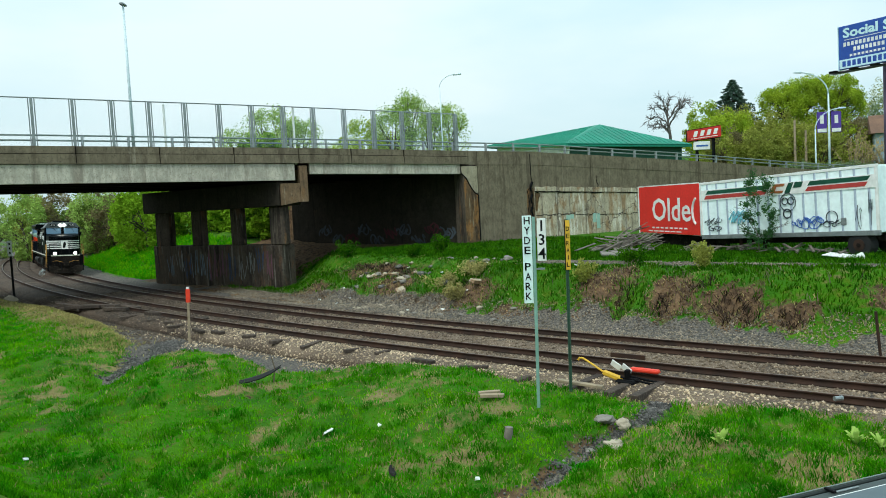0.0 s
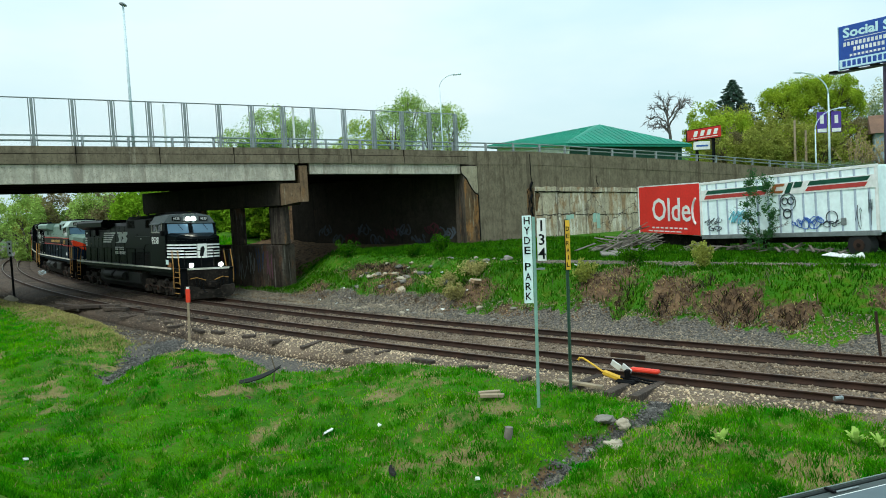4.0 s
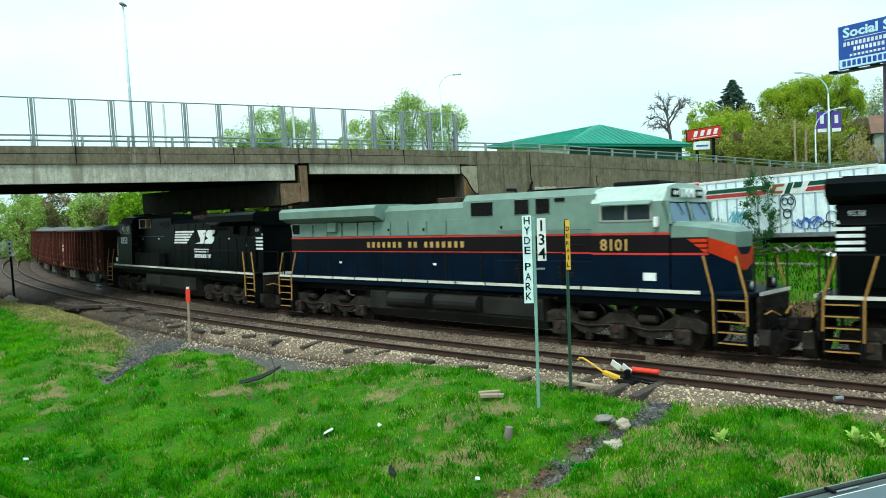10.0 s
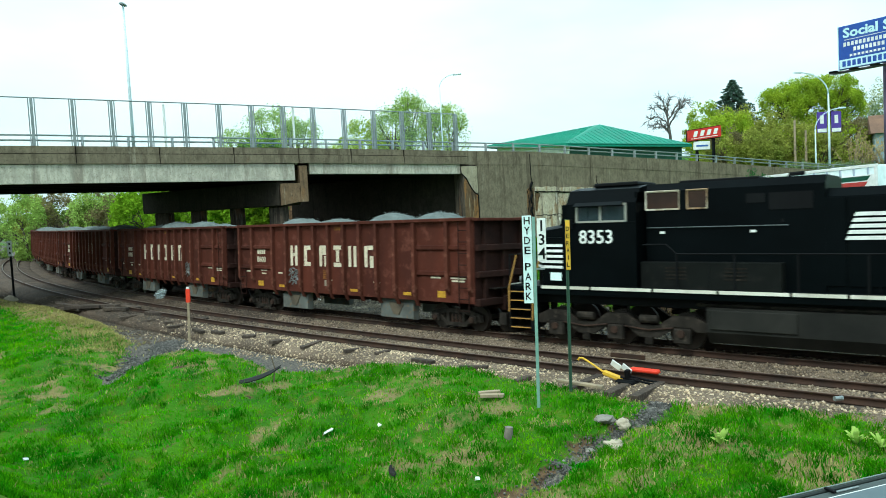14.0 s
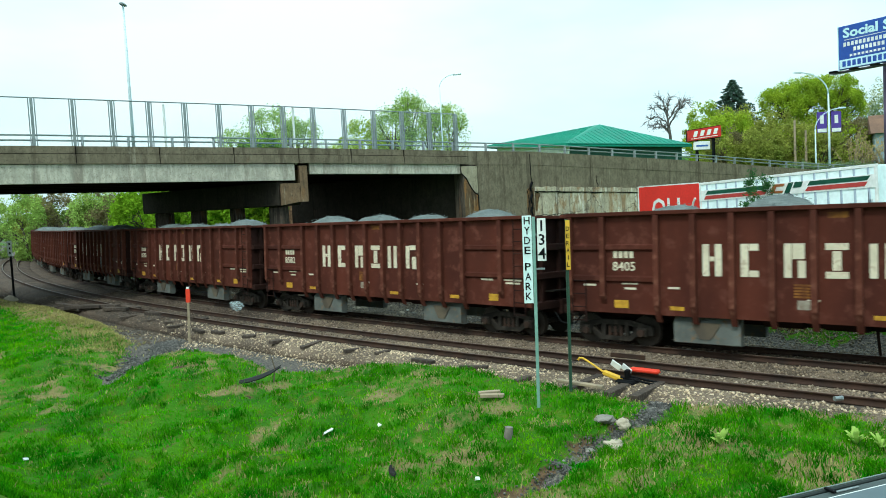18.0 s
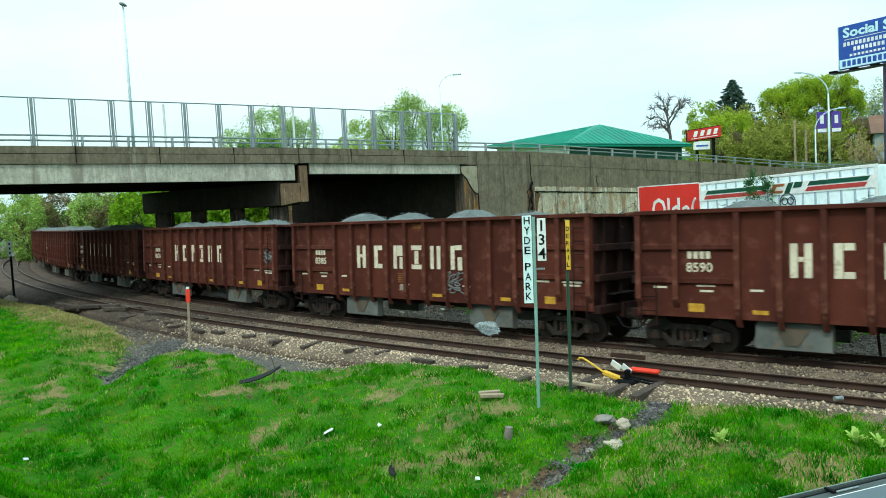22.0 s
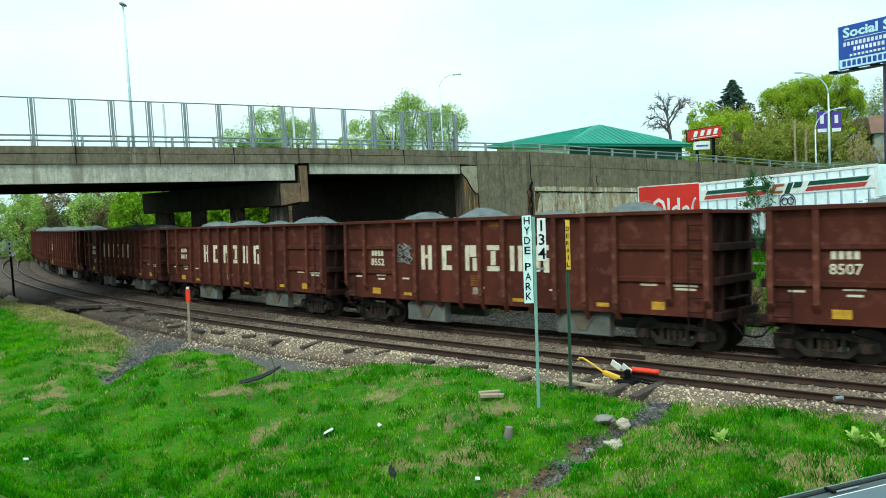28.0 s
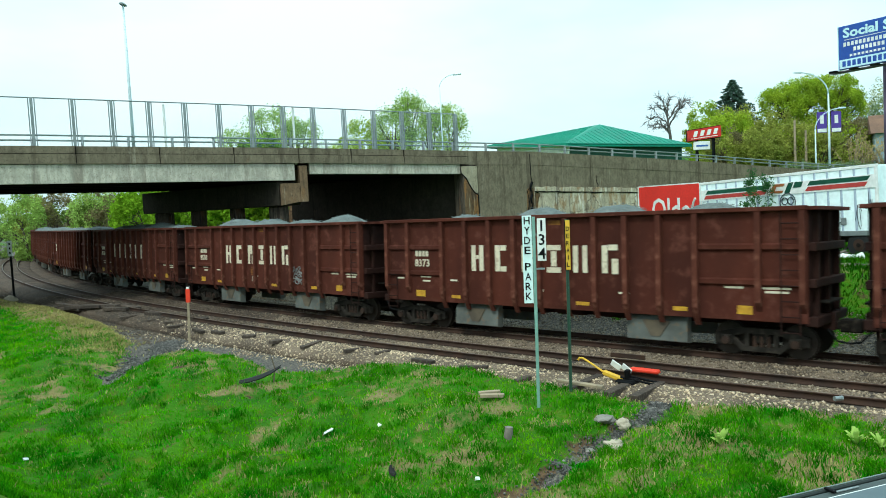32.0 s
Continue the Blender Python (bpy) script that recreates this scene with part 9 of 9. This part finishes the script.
# old ties and planks lying at the left of the tracks
for x, y, L, a, up in ((-22.1, 42.5, 4.6, -38, 0.05), (-20.0, 40.7, 4.4, -35, 0.06), (-20.9, 41.2, 3.6, -43, 0.2), (-18.3, 39.6, 3.2, -33, 0.05), (-23.0, 43.6, 2.8, -30, 0.05), (-19.4, 39.9, 2.6, -24, 0.18), (-16.8, 38.0, 1.8, -30, 0.03), (-16.2, 38.4, 1.6, -38, 0.06), (-13.9, 35.6, 1.3, -30, 0.0), (-10.9, 32.9, 0.9, -25, 0.0)):
    ob = part("old_tie", B(-L / 2, L / 2, -0.12, 0.12, 0.0, 0.17, bevel=0.02), M_TIE)
    s0, l0 = lateral(np.array([x]), np.array([y]))
    z = max(float(ground_height(x, y)[0]), float(bed_height(s0, l0)[0]))
    ob.matrix_basis = pose(x, y, z + up, 4 * math.sin(x * 3), 2 * math.cos(x * 5), a)
    tagged(ob, "discarded dark timber tie beside the track", "timber", "discarded ties")
random.seed(55)
for i in range(14):
    s0 = 23.5 + i * 1.75 + random.uniform(-0.5, 0.5)
    p = on_track(s0, GAP + random.uniform(1.25, 2.1), 0)
    L = random.uniform(0.4, 1.0)
    ob = part("tie_scrap", B(-L / 2, L / 2, -0.09, 0.09, -0.05, 0.07, bevel=0.015), M_TIE)
    z = max(float(ground_height(p.x, p.y)[0]), float(bed_height(np.array([s0]), np.array([GAP + 1.7]))[0])) + 0.05
    ob.matrix_basis = pose(p.x, p.y, z, random.uniform(-6, 6), random.uniform(-5, 5), math.degrees(float(np.interp(s0, S, TH))) + random.choice((0, 80, 95, 20)))
    tagged(ob, "dark splintered piece of tie on the ballast shoulder", "timber", "tie scraps")
fp = part("fence_stake", B(-0.03, 0.03, -0.03, 0.03, -0.1, 1.5, bevel=0.006), M_RUST)
fp.matrix_basis = place(11.5, 19.7, 0, 0, 0, -5)
tagged(fp, "thin rusty steel stake at the foot of the bank", "stake")
# broad-leaved plants
for i, (x, y) in enumerate(((7.12, 13.02), (7.4, 12.72), (4.72, 13.0))):
    e = tagged(empty("leafy_plant", place(x, y)), "upright pale green broad-leaved plant in the grass", "plant", "broad-leaved plants")
    for k in range(16):
        L, h = 0.1 + 0.05 * (k % 3), 0.12 + 0.07 * (k % 4)
        bm = bmesh.new()
        for f in (((0, -0.008), (0, 0.008), (0.5, 0.045), (0.5, -0.045)), ((0.5, -0.045), (0.5, 0.045), (0.85, 0.03), (0.85, -0.03)), ((0.85, -0.03), (0.85, 0.03), (1, 0.0))):
            bm.faces.new([bm.verts.new((u * L, w, 0.01 + h * (1.6 * u - 0.75 * u * u) + abs(w) * 0.3)) for u, w in f])
        bmesh.ops.remove_doubles(bm, verts=bm.verts, dist=0.0005)
        lf = part("leaf", bm, M_LEAF_SOFT, e)
        lf.matrix_basis = pose(0, 0, 0, 0, 0, math.degrees(k * 2.4 + i))


# ---- parked car below the camera; only its roof edge shows ----
M_CARPAINT = mat("grey_green_car_paint", (0.055, 0.068, 0.064), (0.048, 0.06, 0.056), rough=0.5, fine=30, coarse=0.4, bump=0.0, spec=0.25)
M_CARTRIM = mat("dark_car_trim", (0.02, 0.026, 0.022), (0.014, 0.018, 0.016), rough=0.6, bump=0.0)
M_CARGLASS = mat("tinted_roof_glass", (0.07, 0.1, 0.11), (0.06, 0.085, 0.095), rough=0.3, bump=0.0, spec=0.4)
car = tagged(empty("parked_car", pose(3.04, 6.89, 0.0, 0, 0, 20.2)), "grey-green parked car with dark roof edge trim", "car")
part("roof", B(-1.2, 2.0, -1.3, -0.05, 1.58, 1.64, bevel=0.03), M_CARPAINT, car, "grey-green painted car roof")
part("roof_trim", B(-1.25, 2.05, -0.05, 0.0, 1.55, 1.65, bevel=0.012), M_CARTRIM, car, "dark rubber roof trim")
part("trim_edge", B(-1.25, 2.05, -0.012, 0.003, 1.651, 1.657), M_RAIL_PAINT, car, "thin pale trim edge")
part("roof_glass", B(-1.1, 1.95, -1.1, -0.2, 1.641, 1.646), M_CARGLASS, car, "blue-grey roof glass")
part("glass_edge", B(-0.2, 2.0, -0.2, -0.19, 1.642, 1.648), M_WHITE, car, "bright glass edge")
part("trim_clip", B(0.52, 0.56, -0.14, -0.02, 1.645, 1.67, bevel=0.006), M_INK, car)
part("wiper", B(0.56, 0.85, -0.14, -0.12, 1.645, 1.66, bevel=0.005), M_GALV, car)
part("body", B(-1.6, 2.9, -1.45, 0.1, 0.35, 1.0, bevel=0.1), M_CARPAINT, car)
part("window_band", prism(bmesh.new(), [(-1.5, 1.0), (2.6, 1.0), (2.05, 1.57), (-1.2, 1.57)], "y", -1.36, 0.0), M_GLASS, car)
for x in (-0.9, 2.0):
    for y in (-1.4, -0.1):
        ty = part("wheel", rod(bmesh.new(), (x, y, 0.3), (x, y + 0.2, 0.3), 0.32, 20), M_RUBBER, car)
        part("hub_cap", rod(bmesh.new(), (x, y - 0.02, 0.3), (x, y + 0.22, 0.3), 0.19, 14), M_GALV, ty)

motions()
